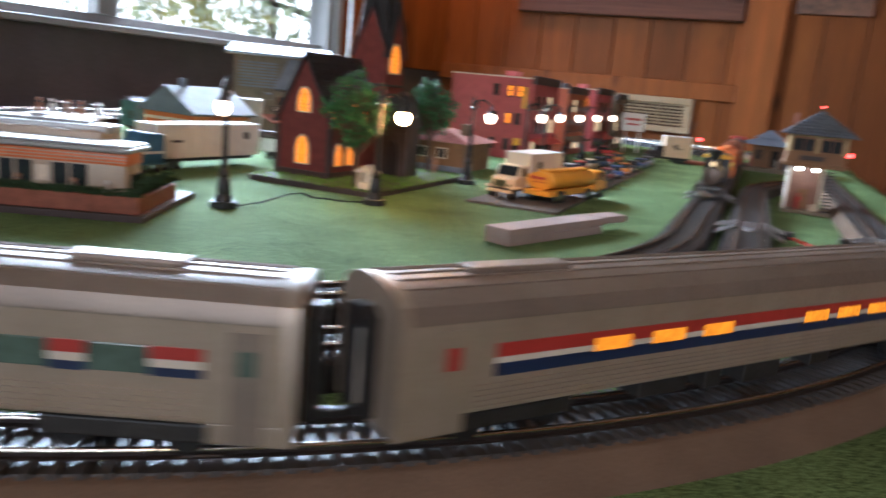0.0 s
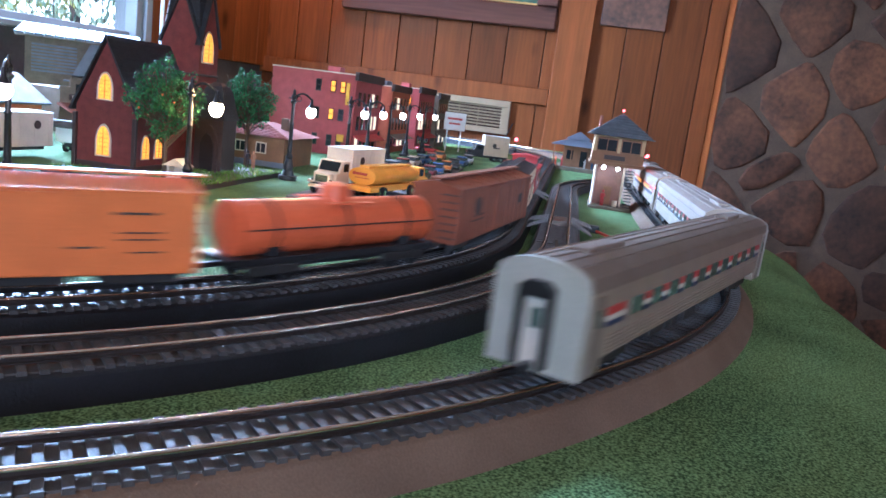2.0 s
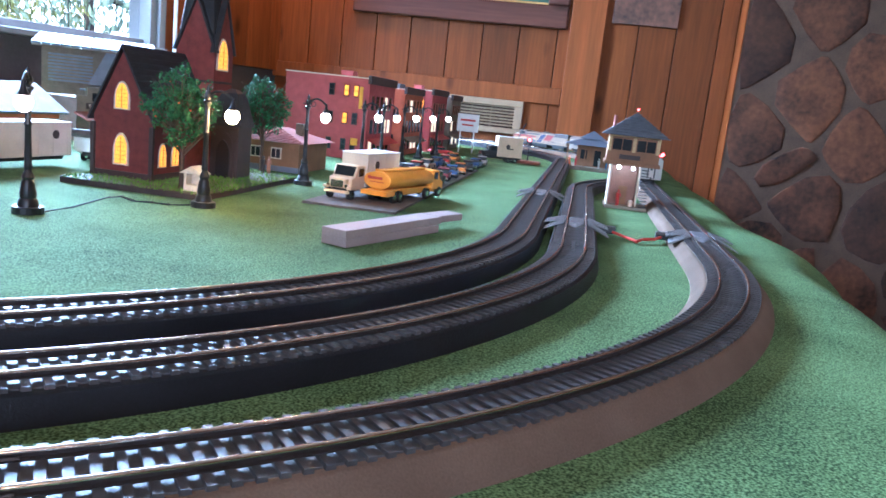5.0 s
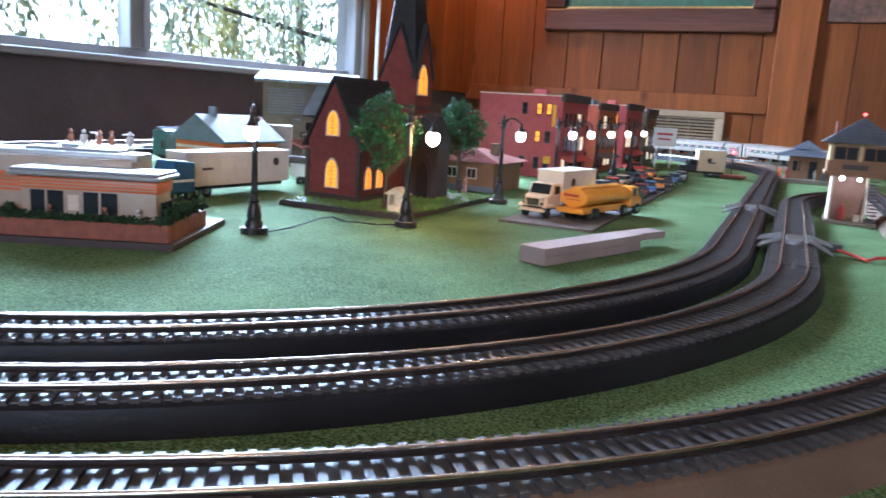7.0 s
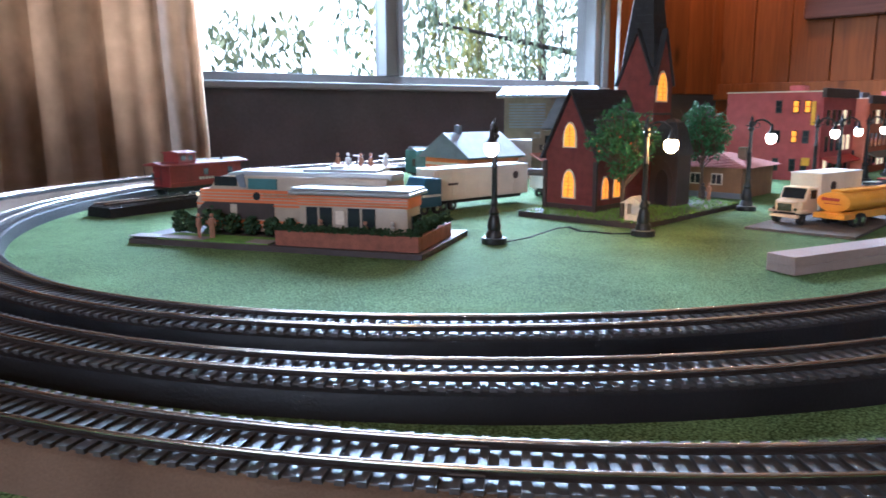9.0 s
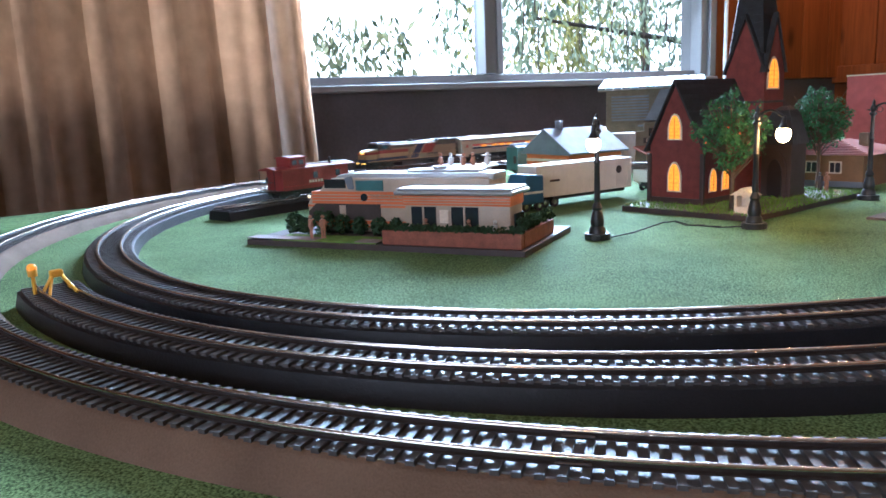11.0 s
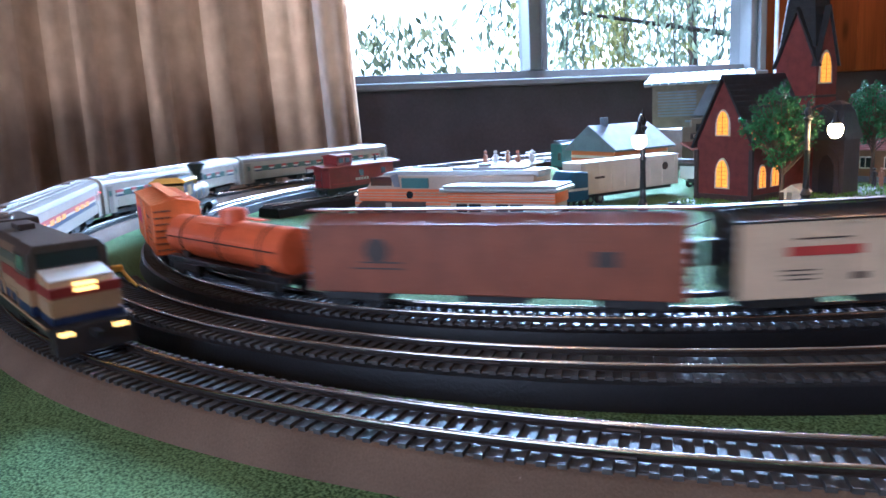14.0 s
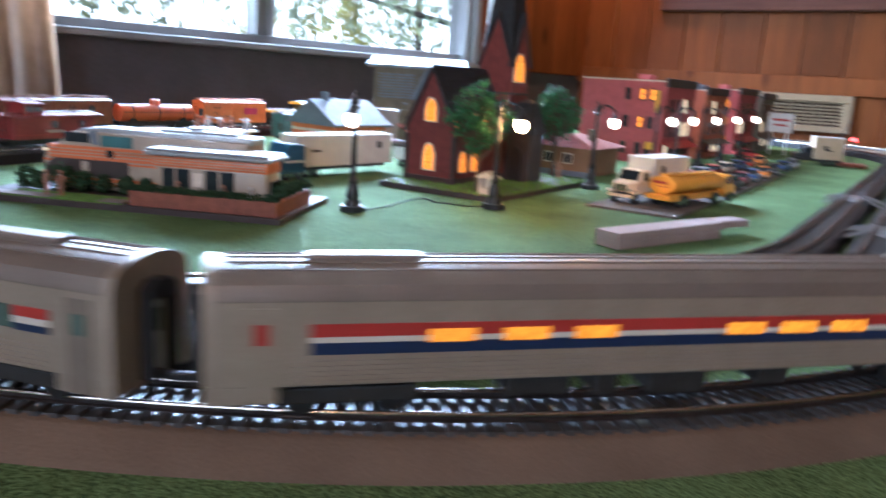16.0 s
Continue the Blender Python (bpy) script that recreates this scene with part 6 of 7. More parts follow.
def shop_block(m, w, d, h, wallm, label, rows, lit, seed):
    """A flat-roofed brick shop: near side wall faces -y, the street front faces +x."""
    t = thing("brick_shop", m, label, "building", "brick shops")
    part("wall_shell", B(-w, 0, 0, 0, d, h), wallm, t)
    part("coping", Form().box(-w - 0.001, -0.001, h, 0.001, d + 0.001, h + 0.002), PANEFRAME, t)
    part("cornice", B(0.0, -0.001, h - 0.008, 0.007, d, h + 0.006), CHURCHTRIM, t, "dark front cornice", bevel=0.001)
    part("front", B(0.0, 0.001, 0, 0.003, d - 0.001, h - 0.008), wallm, t, "brick shop front")
    part("chimney", Form().box(-w * 0.45, d * 0.3, h, -w * 0.3, d * 0.45, h + 0.012), wallm, t)
    rng = random.Random(seed)
    for k, z in enumerate(rows):
        for j, x in enumerate((-0.062, -0.036, -0.019)):
            if -x > w:
                continue
            on = (k, j) in lit
            fr = part("window", B(x - 0.0048, -0.0012, z, x + 0.0048, 0, z + 0.020), CHURCHTRIM, t)
            part("pane", B(x - 0.0034, -0.0018, z + 0.002, x + 0.0034, -0.0012, z + 0.0185), WARMPANE if on else GLASSDARK, fr, "lit pane" if on else "")
            part("sash", B(x - 0.0034, -0.0024, z + 0.0098, x + 0.0034, -0.0018, z + 0.0108), CHURCHTRIM, fr)
    for z in (0.012, 0.045, 0.085):
        if z + 0.025 > h:
            continue
        for y in np.arange(0.02, d - 0.02, 0.028):
            on = rng.random() < 0.2
            part("front_window", B(0.003, y, z, 0.0042, y + 0.014, z + 0.024), PALEPANE if on else GLASSDARK, t)
    part("awning", Form().prism([(0.003, 0.034), (0.022, 0.027), (0.022, 0.028), (0.003, 0.0365)], 0.01, d - 0.01), CABRED if seed % 2 else PALEWOOD, t)
    return t


def buildings():
    red = shop_block(pose(-0.235, 1.225, 0), 0.145, 0.17, 0.136, REDBRICK, "red brick corner shop of three storeys with lit windows", (0.014, 0.058, 0.104), {(2, 1), (2, 2), (1, 1)}, 1)
    part("wall_sign", B(-0.0125, -0.0035, 0.086, -0.0065, -0.0012, 0.122), YELLOW, red, "yellow vertical sign", bevel=0.0005)
    part("wall_sign", B(-0.022, -0.003, 0.024, -0.010, -0.0012, 0.036), YELLOW, red, "yellow square sign")
    two = shop_block(pose(-0.225, 1.44, 0), 0.12, 0.16, 0.128, ORBRICK, "orange-red brick shop of two storeys with a lit front", (0.02, 0.07), {(1, 0), (0, 1)}, 2)
    part("roof_box", B(-0.05, 0.01, 0.13, -0.012, 0.05, 0.139), GREYROOF, two, bevel=0.001)
    shop_block(pose(-0.215, 1.65, 0), 0.12, 0.18, 0.134, REDBRICK, "dark red brick shop with bright windows", (0.02, 0.06, 0.095), {(2, 2), (1, 2), (0, 2)}, 3)
    shop_block(pose(-0.205, 1.84, 0), 0.11, 0.14, 0.128, PALEWOOD, "pale shop front at the end of the street", (0.02, 0.07), set(), 4)

    # small brown house
    t = thing("brown_house", pose(-0.273, 0.966, 0), "small brown house with a red tiled roof", "house")
    part("wall_shell", B(-0.047, -0.052, 0, 0.047, 0.052, 0.040), BROWNHOUSE, t)
    part("roof", Form().add([(-0.056, -0.060, 0.0385), (0.056, -0.060, 0.0385), (0.056, 0.060, 0.0385), (-0.056, 0.060, 0.0385), (0, -0.022, 0.054), (0, 0.022, 0.054)], [(0, 1, 4), (1, 2, 5, 4), (2, 3, 5), (3, 0, 4, 5), (3, 2, 1, 0)]), REDTILE, t, "red tiled hip roof")
    f = Form()
    for k in range(9):
        y = -0.060 + 0.004 * k
        f.box(-0.056 + 0.0058 * k * 0.9, y, 0.0392 + 0.00165 * k, 0.056 - 0.0058 * k * 0.9, y + 0.001, 0.0402 + 0.00165 * k)
    part("tile_rows", f, REDTILE, t)
    part("chimney", B(0.022, -0.006, 0.046, 0.032, 0.004, 0.062), PALEWOOD, t, bevel=0.0005)
    for x in (-0.034, -0.012, 0.016):
        fr = part("window", B(x - 0.0072, -0.0532, 0.016, x + 0.0072, -0.052, 0.0305), PANEFRAME, t)
        part("pane", B(x - 0.0058, -0.0538, 0.0175, x + 0.0058, -0.0532, 0.029), GLASSDARK, fr)
        part("muntin", B(x - 0.0004, -0.0542, 0.0175, x + 0.0004, -0.0538, 0.029), PANEFRAME, fr)
    part("stone_foot", B(-0.048, -0.0535, 0, 0.048, -0.0525, 0.007), GREYROOF, t)

    # signal tower with the lit room below
    s = thing("signal_tower", pose(0.193, 0.99, 0), "cream signal tower with slate roof and a brightly lit room below", "tower")
    part("base", B(-0.027, -0.012, 0, 0.027, 0.052, 0.004), PALEWOOD, s, bevel=0.0005)
    part("room_side", B(-0.0245, -0.006, 0.004, -0.0225, 0.05, 0.056), PANEFRAME, s)
    part("room_side", B(0.012, -0.002, 0.004, 0.014, 0.05, 0.056), PANEFRAME, s)
    part("room_back", B(-0.0225, 0.016, 0.004, 0.012, 0.018, 0.056), mat("pink_brick", (0.24, 0.12, 0.09), 0.7), s, "reddish brick back wall")
    part("room_door", B(-0.010, 0.0146, 0.004, 0.001, 0.016, 0.028), BROWNHOUSE, s)
    part("stage_lamp", Form().ball((-0.014, -0.001, 0.053), 0.0024).ball((0.004, -0.001, 0.053), 0.0022), STAGE, s, "bright white bulbs", smooth=True)
    f = Form()
    for k in range(13):
        f.box(0.0165, 0.022 - k * 0.0022, 0.050 - k * 0.0038, 0.0265, 0.025 - k * 0.0022, 0.0512 - k * 0.0038)
    f.box(0.0160, -0.008, 0.002, 0.0165, 0.026, 0.004).box(0.0265, -0.008, 0.002, 0.027, 0.026, 0.004)
    part("stairs", f, BLACK, s, "black open stairs")
    part("floor_beam", B(-0.034, -0.010, 0.056, 0.036, 0.055, 0.0605), BROWNHOUSE, s, bevel=0.0006)
    part("cabin", B(-0.031, -0.006, 0.0605, 0.033, 0.052, 0.094), mat("cabin_cream", (0.55, 0.41, 0.2), 0.6), s, "cream upper cabin")
    part("dado", B(-0.0316, -0.0066, 0.0605, 0.0336, 0.0526, 0.073), BROWNHOUSE, s)
    for x0, x1 in ((-0.0275, -0.001), (0.003, 0.0285)):
        fr = part("window", B(x0, -0.0075, 0.0715, x1, -0.0062, 0.0915), BROWNHOUSE, s)
        part("pane", B(x0 + 0.0015, -0.0082, 0.075, x1 - 0.0015, -0.0076, 0.089), GLASSDARK, fr)
        part("sash", Form().box((x0 + x1) / 2 - 0.0005, -0.0088, 0.075, (x0 + x1) / 2 + 0.0005, -0.0082, 0.089), BROWNHOUSE, fr)
    part("name_board", B(-0.016, -0.0098, 0.064, 0.010, -0.0068, 0.0695), CHURCHTRIM, s)
    part("roof", Form().add([(-0.041, -0.017, 0.0935), (0.043, -0.017, 0.0935), (0.043, 0.063, 0.0935), (-0.041, 0.063, 0.0935), (0.001, 0.021, 0.124), (0.001, 0.025, 0.124)], [(0, 1, 4), (1, 2, 5, 4), (2, 3, 5), (3, 0, 4, 5), (3, 2, 1, 0)]), TOWERROOF, s, "blue-grey slate roof")
    f = Form()
    for k in range(9):
        u = k / 9
        f.box(-0.041 + 0.042 * u, -0.0172 + 0.038 * u, 0.0938 + 0.0305 * u, 0.043 - 0.042 * u, -0.0158 + 0.038 * u, 0.0948 + 0.0305 * u)
    part("slate_rows", f, TOWERROOF, s)
    part("chimney", Form().tube((-0.026, 0.02, 0.10), (-0.026, 0.02, 0.118), 0.0022), PLANTER, s)
    part("finial", Form().ball((0.001, 0.023, 0.1255), 0.0015), BROWNHOUSE, s)
    part("red_lamp", Form().ball((0.0375, -0.004, 0.0745), 0.0022).tube((0.033, -0.004, 0.0725), (0.0375, -0.004, 0.0725), 0.0006, n=5), REDLIGHT, s, "glowing red lamp", smooth=True)
    figure(pose(0.183, 0.985, 0.004, 0, 0, -80), CABRED)
    b = thing("barrel", pose(0.1995, 0.988, 0.004), "tiny pale barrel in the lit room", "barrel")
    part("staves", Form().turned([(0.003, 0), (0.0038, 0.004), (0.003, 0.008)]), PANEFRAME, b, smooth=True)

    # little station behind
    k = thing("station", pose(0.148, 1.70, 0), "small station with a slate roof on a platform", "station")
    part("platform", B(-0.062, -0.05, 0, 0.06, 0.09, 0.008), PALEWOOD, k, bevel=0.0006)
    part("wall_shell", B(-0.03, -0.018, 0.008, 0.05, 0.07, 0.056), BROWNHOUSE, k)
    part("roof", Form().add([(-0.058, -0.045, 0.054), (0.06, -0.045, 0.054), (0.06, 0.09, 0.054), (-0.058, 0.09, 0.054), (0.0, 0.01, 0.074), (0.0, 0.03, 0.074)], [(0, 1, 4), (1, 2, 5, 4), (2, 3, 5), (3, 0, 4, 5), (3, 2, 1, 0)]), TOWERROOF, k)
    part("upper_roof", Form().add([(-0.028, -0.012, 0.068), (0.03, -0.012, 0.068), (0.03, 0.06, 0.068), (-0.028, 0.06, 0.068), (0.001, 0.024, 0.086)], [(0, 1, 4), (1, 2, 4), (2, 3, 4), (3, 0, 4), (3, 2, 1, 0)]), TOWERROOF, k)
    for x in (-0.05, -0.012, 0.03, 0.054):
        part("post", B(x - 0.0014, -0.0414, 0.008, x + 0.0014, -0.0386, 0.055), BROWNHOUSE, k)
    part("window", Form().box(-0.022, -0.0192, 0.024, -0.008, -0.018, 0.044).box(0.008, -0.0192, 0.010, 0.022, -0.018, 0.044), GLASSDARK, k)
    for x, c in ((-0.044, ORANGE2), (-0.03, CABRED), (0.02, FIGW), (0.036, TRUCKBLUE)):
        figure(pose(0.148 + x, 1.665, 0.008, 0, 0, 120), c)
    # level crossing signal with red lamp
    g = thing("crossing_signal", pose(0.013, 1.66, 0), "track signal with a glowing red lamp on a brown base", "signal")
    part("base", B(-0.028, -0.02, -0.001, 0.028, 0.02, 0.006), PLANTER, g, bevel=0.002)
    part("mast", Form().tube((0, 0, 0.006), (0, 0, 0.058), 0.0016), BLACK, g)
    part("head", Form().tube((0, -0.002, 0.052), (0, 0.002, 0.052), 0.006, n=16), BLACK, g)
    part("red_lamp", Form().ball((0, -0.004, 0.052), 0.0038), REDLIGHT, g, "glowing red lamp", smooth=True)
    part("top_lamp", Form().ball((0.001, 0.023, 0.1275), 0.0016), REDLIGHT, s, "glowing red lamp on the roof", smooth=True)
    k = thing("crossing_gate", pose(-0.04, 1.80, 0), "raised level crossing gate on a grey base", "gate")
    part("foot", B(-0.014, -0.010, -0.001, 0.014, 0.010, 0.012), GREYROOF, k, bevel=0.002)
    part("arm", Form().tube((0, 0, 0.012), (0.030, 0, 0.085), 0.0018, 0.0012), BLACK, k)
    g = thing("billboard", pose(-0.15, 1.80, 0), "small white sign on two posts", "sign")
    part("board", B(-0.026, -0.001, 0.05, 0.026, 0.001, 0.092), ROOFWHITE, g)
    part("post", B(-0.018, -0.001, 0, -0.015, 0.001, 0.05), ROOFWHITE, g)
    part("post", B(0.015, -0.001, 0, 0.018, 0.001, 0.05), ROOFWHITE, g)
    part("marking", Form().box(-0.018, -0.0014, 0.075, 0.018, -0.001, 0.080).box(-0.014, -0.0014, 0.064, 0.014, -0.001, 0.068), INKRED, g)


def street():
    part("car_park", Form().add([(-0.128, 0.680, 0.0), (-0.036, 0.684, 0.0), (-0.045, 1.30, 0.0), (-0.12, 1.30, 0.0), (-0.128, 0.680, 0.0022), (-0.036, 0.684, 0.0022), (-0.045, 1.30, 0.0022), (-0.12, 1.30, 0.0022)], [(4, 5, 6, 7), (0, 1, 5, 4), (1, 2, 6, 5), (3, 0, 4, 7), (2, 3, 7, 6), (0, 3, 2, 1)]), ASPHALT)
    tagged(bpy.data.objects["car_park"], "dark card strip used as a car park", "car park", kind="structure")
    box_truck(pose(-0.108, 0.722, 0.0022, 0, 0, -101), 0.112, TRUCKWHITE, TRUCKCREAM, ROOFWHITE, "white delivery truck with a cream cab")
    tanker(pose(-0.070, 0.735, 0.0022, 0, 0, 75))
    colours = (("toy_red", (0.42, 0.04, 0.03)), ("toy_black", (0.03, 0.03, 0.035)), ("toy_orange", (0.65, 0.22, 0.03)), ("toy_blue", (0.04, 0.10, 0.26)), ("toy_cream", (0.55, 0.45, 0.32)), ("toy_maroon", (0.2, 0.03, 0.04)), ("toy_grey", (0.26, 0.25, 0.25)))
    mats = [mat(n, c, 0.3, 0.1, 0.1) for n, c in colours]
    names = ("red", "black", "orange", "blue", "cream", "maroon", "grey")
    rng = random.Random(6)
    k = 0
    for y in (0.925, 0.985, 1.05, 1.115, 1.185, 1.26, 1.34, 1.42):
        for x in (-0.118, -0.062):
            c = (4, 2, 5, 1, 6, 5, 0, 3, 4, 2, 3, 1, 0, 3, 2, 6)[k]
            small_car(pose(x + 0.012 * (y - 0.9), y, 0.0022, 0, 0, -90 + rng.uniform(-14, 14)), mats[c], f"{names[c]} toy car parked in a row")
            k += 1
    box_truck(pose(-0.085, 1.60, 0.0, 0, 0, 200), 0.088, CREAM, BLACK, ROOFWHITE, "cream box truck with a dark cab", height=0.054)
    small_car(pose(-0.175, 1.62, 0.0, 0, 0, 30), CABRED, "red toy pickup beside the shops")
    # two grey strips of wood lying one on the other
    w = thing("wood_strip", pose(-0.012, 0.567, 0, 0, 0, 69.5), "grey wooden strip lying on the grass", "wood strip", "wood strips")
    part("strip", B(-0.066, -0.0115, 0.0, 0.060, 0.0115, 0.0065), BLOCKWOOD, w, bevel=0.0005)
    w = thing("wood_strip", pose(-0.012, 0.567, 0.0066, 0, 0, 70.5), "grey wooden strip stacked on another", "wood strip", "wood strips")
    part("strip", B(-0.068, -0.011, 0.0, 0.066, 0.011, 0.0062), BLOCKWOOD, w, bevel=0.0005)
    w = thing("wood_strip", pose(0.018, 0.645, 0.0066, 0, 0, 66), "short grey wooden strip end", "wood strip", "wood strips")
    part("strip", B(-0.016, -0.006, 0.0001, 0.022, 0.012, 0.0060), BLOCKWOOD, w, bevel=0.0005)

    # lamps along the street
    street_lamp(pose(-0.2515, 0.466, 0, 0, 0, -58))
    street_lamp(pose(-0.180, 0.585, 0, 0, 0, 10), WARMBULB)
    for y in (0.815, 1.035, 1.14, 1.275, 1.42, 1.58):
        street_lamp(pose(-0.180, y, 0, 0, 0, 4))
    c = thing("lamp_cable", pose(0, 0, 0), "thin black cable on the grass between two lamps", "cable")
    pts = [Vector(p) for p in ((-0.243, 0.470, 0.0016), (-0.236, 0.488, 0.003), (-0.226, 0.520, 0.009), (-0.222, 0.531, 0.009), (-0.214, 0.535, 0.006), (-0.204, 0.545, 0.005), (-0.196, 0.556, 0.003), (-0.186, 0.578, 0.0016))]
    f = Form()
    for a, b in zip(pts, pts[1:]):
        f.tube(a, b, 0.0005, n=6)
        f.tube(a + Vector((0.0015, 0.001, 0)), b + Vector((0.001, 0.0018, 0.0006)), 0.00045, n=6)
    part("lead", f, TYRE, c, smooth=True)
    model_tree(pose(-0.2295, 0.634, 0.0056), 0.112, 0.0365, 0.036, 1, "small model tree with orange fruit by the church")
    model_tree(pose(-0.249, 0.850, 0.0056), 0.113, 0.0375, 0.040, 2, "small rounded model tree beside the church lawn")
    for x, y, k in ((-0.236, 0.828, 0), (-0.230, 0.831, 1)):
        figure(pose(x, y, 0.0056, 0, 0, -60), (CHURCHTRIM, SKIN)[k])


def far_side():
    """Things on the window side of the table."""
    box_truck(pose(-0.424, 0.722, 0, 0, 0, 85), 0.150, TRUCKWHITE, ROOFWHITE, ROOFWHITE, "long white semi-trailer with small dark emblems", "semi_trailer", cab=False, height=0.046)
    t = box_truck(pose(-0.425, 0.80, 0, 0, 0, 100), 0.036, ROOFWHITE, ROOFWHITE, ROOFWHITE, "white truck tractor parked before the trailer", "truck_tractor", height=0.030)
    t = thing("blue_tractor", pose(-0.425, 0.575, 0, 0, 0, 84), "blue truck cab behind the diner", "truck", "parked trucks")
    part("cab", Form().prism([(-0.034, 0.008), (-0.002, 0.008), (-0.002, 0.038), (-0.024, 0.040), (-0.034, 0.022)], -0.015, 0.015), TRUCKBLUE, t, bevel=0.002)
    part("stripe", Form().box(-0.03, -0.0154, 0.019, -0.004, 0.0154, 0.0215), ROOFWHITE, t)
    wheel_pair(t, -0.026, 0.012), wheel_pair(t, -0.008, 0.012)
    s = math.degrees(SIDING[30][2])
    # caboose red again, with the dim backlight of this spot put into the colour
    caboose("parked caboose on the short stub track, its red darkened for dim light", "parked cars", pose(*SIDING[22][:2], 0.0146, 0, 0, s + 180), mat("caboose_red_dimmed", (0.24, 0.032, 0.028), 0.55, 0, 0.2))
    # low grey-roofed shed
    t = thing("freight_shed", pose(-0.62, 0.86, 0, 0, 0, -4), "orange-brown shed with a pale grey-blue roof", "shed")
    part("wall_shell", B(-0.045, -0.055, 0, 0.045, 0.055, 0.042), DINERORANGE, t)
    part("trim", Form().box(-0.0455, -0.0555, 0.030, 0.0455, 0.0555, 0.034), PANEFRAME, t)
    part("roof", Form().prism([(-0.052, 0.041), (0.054, 0.040), (0.056, 0.0425), (0.0, 0.078), (-0.052, 0.044)], -0.062, 0.062), GREYROOF, t, bevel=0.0008)
    part("vent", Form().tube((0, -0.03, 0.074), (0, -0.03, 0.088), 0.006, n=12), GREYROOF, t)
    part("window", Form().box(0.0455, -0.03, 0.012, 0.0462, -0.012, 0.027).box(0.0455, 0.012, 0.012, 0.0462, 0.03, 0.027), GLASSDARK, t)
    # old wood-sided store with a stepped front
    t = thing("general_store", pose(-0.60, 1.02, 0, 0, 0, -20), "weathered grey store with a stepped false front", "store")
    part("wall_shell", B(-0.06, -0.045, 0, 0.03, 0.045, 0.062), PALEWOOD, t)
    part("false_front", Form().prism([(-0.046, 0.03), (0.046, 0.03), (0.046, 0.066), (0.03, 0.066), (0.03, 0.078), (-0.03, 0.078), (-0.03, 0.066), (-0.046, 0.066)], 0.03, 0.033, "x"), PALEWOOD, t)
    part("sign_board", B(0.033, -0.032, 0.047, 0.0342, 0.032, 0.0555), CHURCHTRIM, t)
    part("porch_roof", Form().prism([(0.033, 0.040), (0.066, 0.031), (0.066, 0.0325), (0.033, 0.043)], -0.05, 0.05), PLANTER, t)
    for y in (-0.045, 0, 0.045):
        part("post", B(0.062, y - 0.001, 0, 0.064, y + 0.001, 0.0315), PALEWOOD, t)
    part("window", Form().box(0.033, -0.022, 0.058, 0.0345, -0.010, 0.070).box(0.033, 0.010, 0.058, 0.0345, 0.022, 0.070), GLASSDARK, t)
    c = bpy.data.curves.new("store_letters", "FONT")
    c.body, c.size, c.extrude, c.align_x = "GENERAL STORE", 0.0075, 0.0002, "CENTER"
    o = new("letters", c)
    o.data.materials.append(PANEFRAME)
    o.parent, o.matrix_basis = t, Matrix.Translation((0.0346, 0, 0.0488)) @ pose(0, 0, 0, 90, 0, 90)
    # tall grain elevator
    t = thing("grain_elevator", pose(-0.74, 1.27, 0, 0, 0, -56), "tall weathered grain elevator with a white corrugated roof", "elevator")
    part("tower", B(-0.09, -0.11, 0, 0.05, 0.06, 0.140), PALEWOOD, t)
    for k in range(24):
        z = 0.012 + k * 0.0053
        part("clapboard", Form().box(0.05, -0.108, z, 0.0508, 0.058, z + 0.0035).box(-0.088, -0.1108, z, 0.048, -0.11, z + 0.0035), PALEWOOD, t)
    part("louvre", Form().box(0.0508, -0.10, 0.075, 0.0525, -0.03, 0.125), PALEWOOD, t, bevel=0.0005)
    f = Form()
    for k in range(9):
        f.box(0.0525, -0.1, 0.077 + k * 0.0055, 0.0535, -0.03, 0.080 + k * 0.0055)
    tagged(part("louvre_slats", f, GREYROOF, t), kind="stuff")
    for k in range(13):
        y = -0.125 + k * 0.0155
        part("roof_sheet", Form().prism([(-0.10, 0.158), (0.066, 0.136), (0.067, 0.1405), (-0.10, 0.1625)], y, y + 0.0135), WHITEROOF, t, "white corrugated roof sheet")
    part("roof_deck", Form().prism([(-0.099, 0.1555), (0.065, 0.1335), (0.065, 0.1355), (-0.099, 0.1575)], -0.124, 0.075), PALEWOOD, t)
    part("annex", B(-0.06, 0.06, 0, 0.055, 0.16, 0.075), GREYROOF, t, "grey annex")
    part("chute", Form().add([(0.053, -0.008, 0.134), (0.053, 0.036, 0.134), (0.075, 0.010, 0.076), (0.075, -0.036, 0.076), (0.056, -0.008, 0.1355), (0.056, 0.036, 0.1355), (0.078, 0.010, 0.0775), (0.078, -0.036, 0.0775)], [(4, 5, 6, 7), (3, 2, 1, 0), (0, 1, 5, 4), (1, 2, 6, 5), (2, 3, 7, 6), (3, 0, 4, 7)]), GREYROOF, t, "sloping grey chute")
    part("loading_shed", B(0.051, -0.045, 0, 0.085, 0.055, 0.066), PALEWOOD, t, "weathered loading shed")
    part("shed_roof", B(0.0512, -0.049, 0.066, 0.090, 0.058, 0.0685), GREYROOF, t)
    part("shed_window", B(0.085, -0.018, 0.048, 0.0862, 0.004, 0.058), ROOFWHITE, t)
    part("annex_roof", B(-0.065, 0.058, 0.075, 0.065, 0.165, 0.0785), GREYROOF, t)
    part("annex_window", B(0.055, 0.09, 0.045, 0.0565, 0.115, 0.058), ROOFWHITE, t)
    # parked box car near the window
    t = boxcar(0.15, 0.046, ORANGE2, GREYROOF, "orange and teal box car parked behind the shed", name="parked_box_car")
    t["group"] = "parked cars"
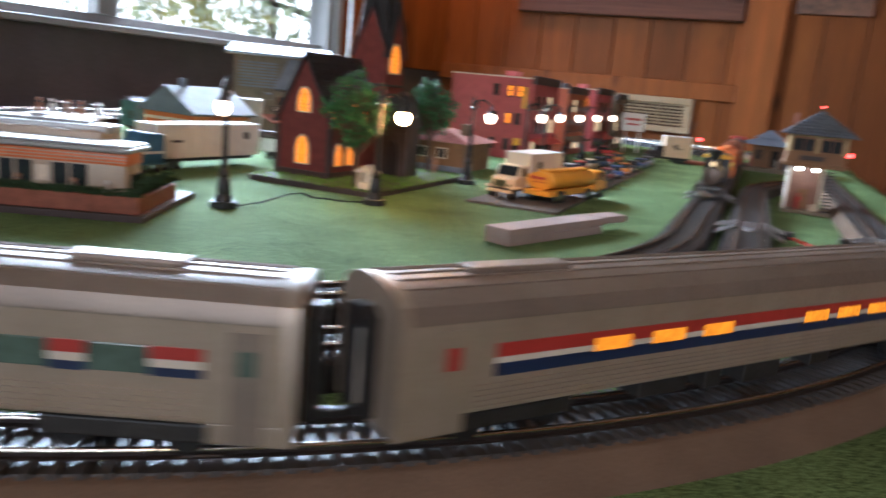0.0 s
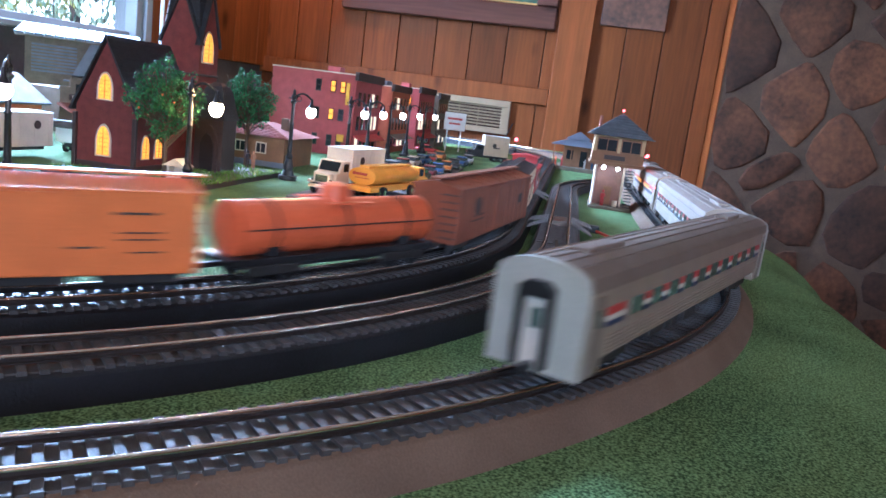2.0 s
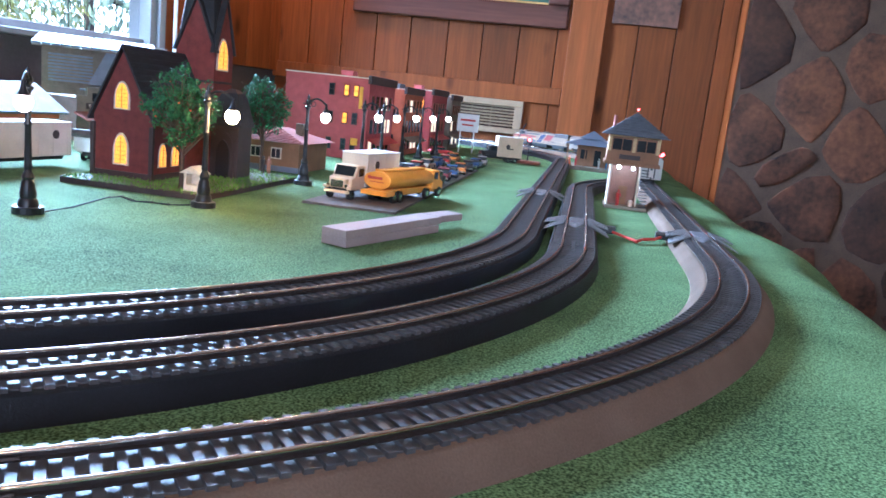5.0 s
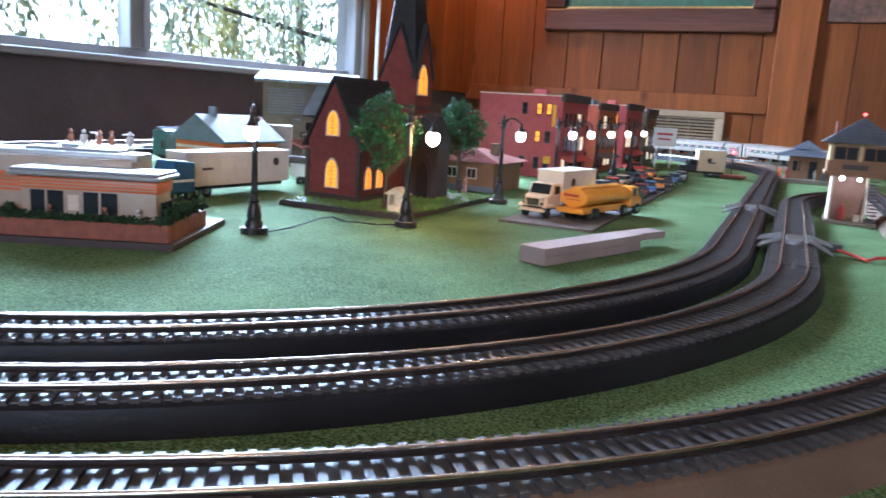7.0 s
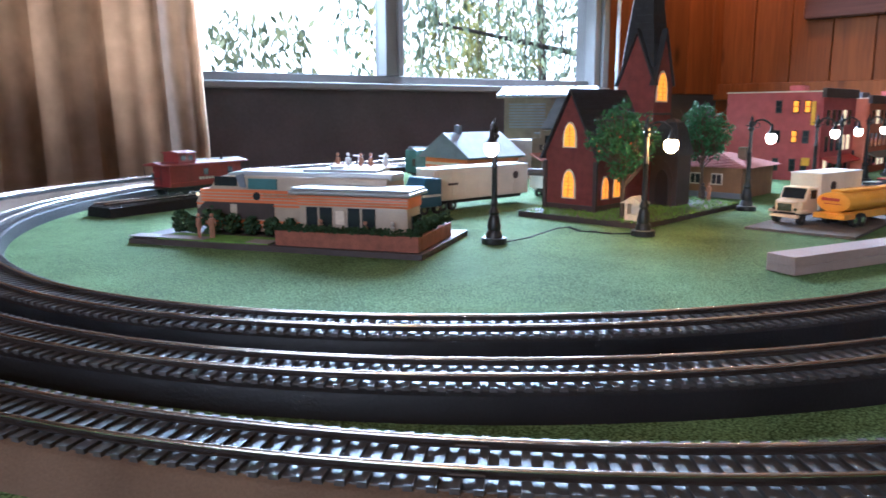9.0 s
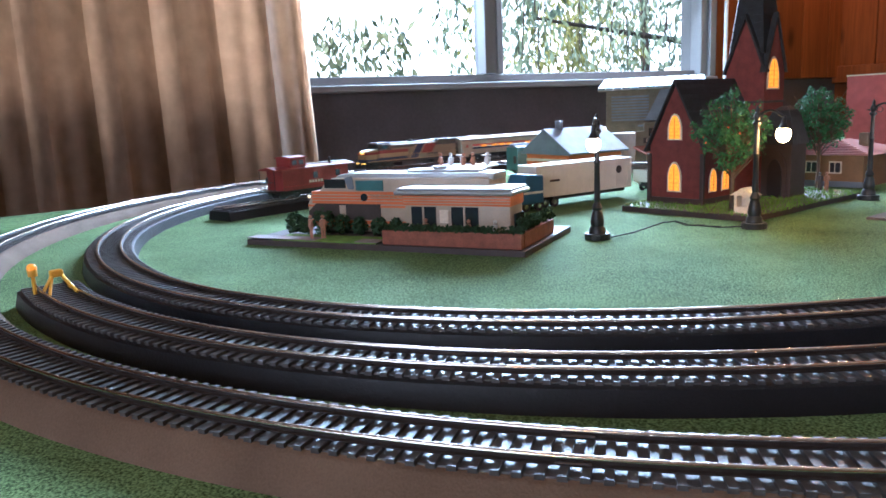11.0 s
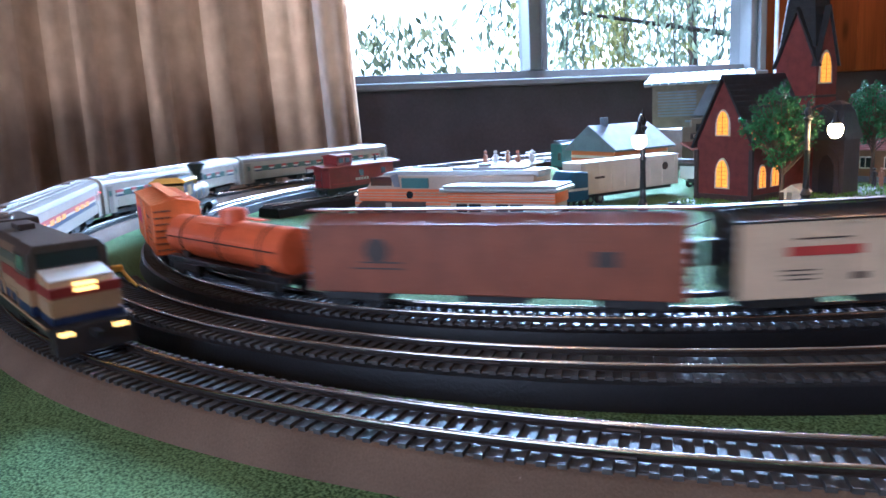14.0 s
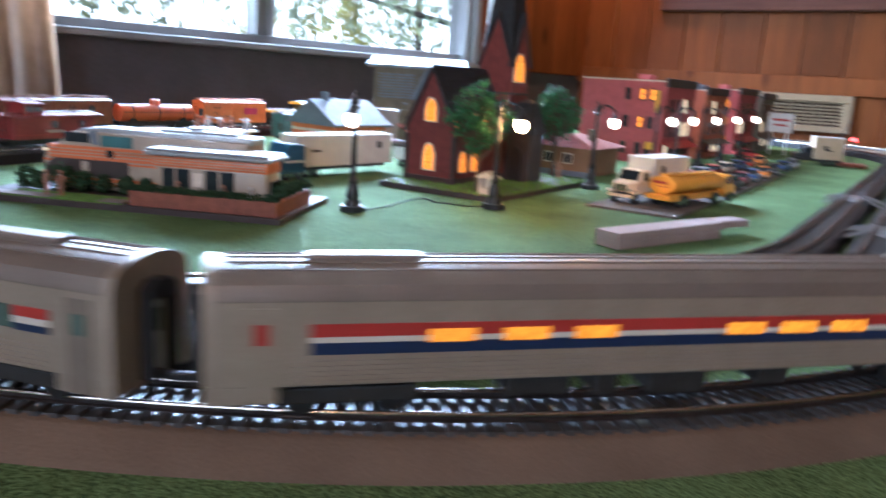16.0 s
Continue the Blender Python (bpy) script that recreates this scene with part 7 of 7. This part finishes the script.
    part("teal_end", Form().box(-0.073, -0.0162, 0.009, -0.045, 0.0162, 0.0456), TEAL, t, "ribbed teal end")
    t.matrix_basis = pose(-0.74, 0.93, 0.0002, 0, 0, 80)


def trains():
    s = lengths(OUTER)
    va = (s[-1] - 0.068) / 16
    engine = diesel()
    engine.scale = (1.0, 1.05, 1.05)
    cars = [(engine, 0.111, 0.067), (coach("amber", "silver passenger coach with a tricolour stripe and lit amber windows"), 0.372, 0.107),
            (coach("windows", "silver passenger coach with a row of green windows"), 0.682, 0.107), (coach("windows", "last silver passenger coach with a pale end wall"), 0.990, 0.107)]
    rides = [(ob, OUTER, -0.046, va, -1, off, half) for ob, off, half in cars]
    L = lengths(INNER)[-1]
    vb = (L + 0.209) / 11.6
    head = 0.391 - vb * 12.5
    reef = [(INK, [(-0.052, 0.026, -0.036, 0.0266), (-0.052, 0.0232, -0.036, 0.0238), (-0.052, 0.018, -0.04, 0.0186), (-0.05, 0.0335, -0.034, 0.0345), (-0.028, 0.020, -0.018, 0.0208)]), (MAGENTA, [(0.016, 0.023, 0.045, 0.034)])]
    cream = [(INKRED, [(0.014, 0.0275, 0.046, 0.0315), (-0.026, 0.0265, -0.012, 0.0315), (-0.050, 0.0235, -0.040, 0.0335), (-0.038, 0.0275, -0.033, 0.0325)]), (INK, [(0.02, 0.0345, 0.042, 0.0352), (0.034, 0.021, 0.048, 0.0216), (0.034, 0.0190, 0.048, 0.0196), (0.034, 0.0170, 0.046, 0.0176), (0.012, 0.0165, 0.018, 0.0195), (-0.044, 0.0165, -0.032, 0.0172)])]
    brown = [(INK, [(-0.062, 0.024, -0.052, 0.031), (0.04, 0.021, 0.066, 0.0217), (0.04, 0.024, 0.062, 0.0247)])]
    freight = [(steam_engine(), 0.081, 0.030), (tender(), 0.172, 0.022), (boxcar(0.142, 0.043, ORANGE, ORANGE, "orange refrigerator car with dark lettering bars", reef, "reefer_car"), 0.289, 0.045),
               (tank_car(), 0.438, 0.044), (boxcar(0.19, 0.043, BROWNCAR, BROWNCAR, "long reddish-brown box car", brown), 0.612, 0.068),
               (boxcar(0.142, 0.043, CREAM, BLACK, "cream refrigerator car with a black roof and red lettering bars", cream, "reefer_car"), 0.785, 0.045), (caboose("bright red caboose with a cupola", "freight train"), 0.938, 0.038)]
    return rides + [(ob, INNER, head, vb, 1, off, half) for ob, off, half in freight]


room()
window_side()
outside()
table()
church()
diner()
buildings()
street()
far_side()
RIDES = trains()
tracks()


def motions():
    for row in RIDES:
        ride(*row)


motions()
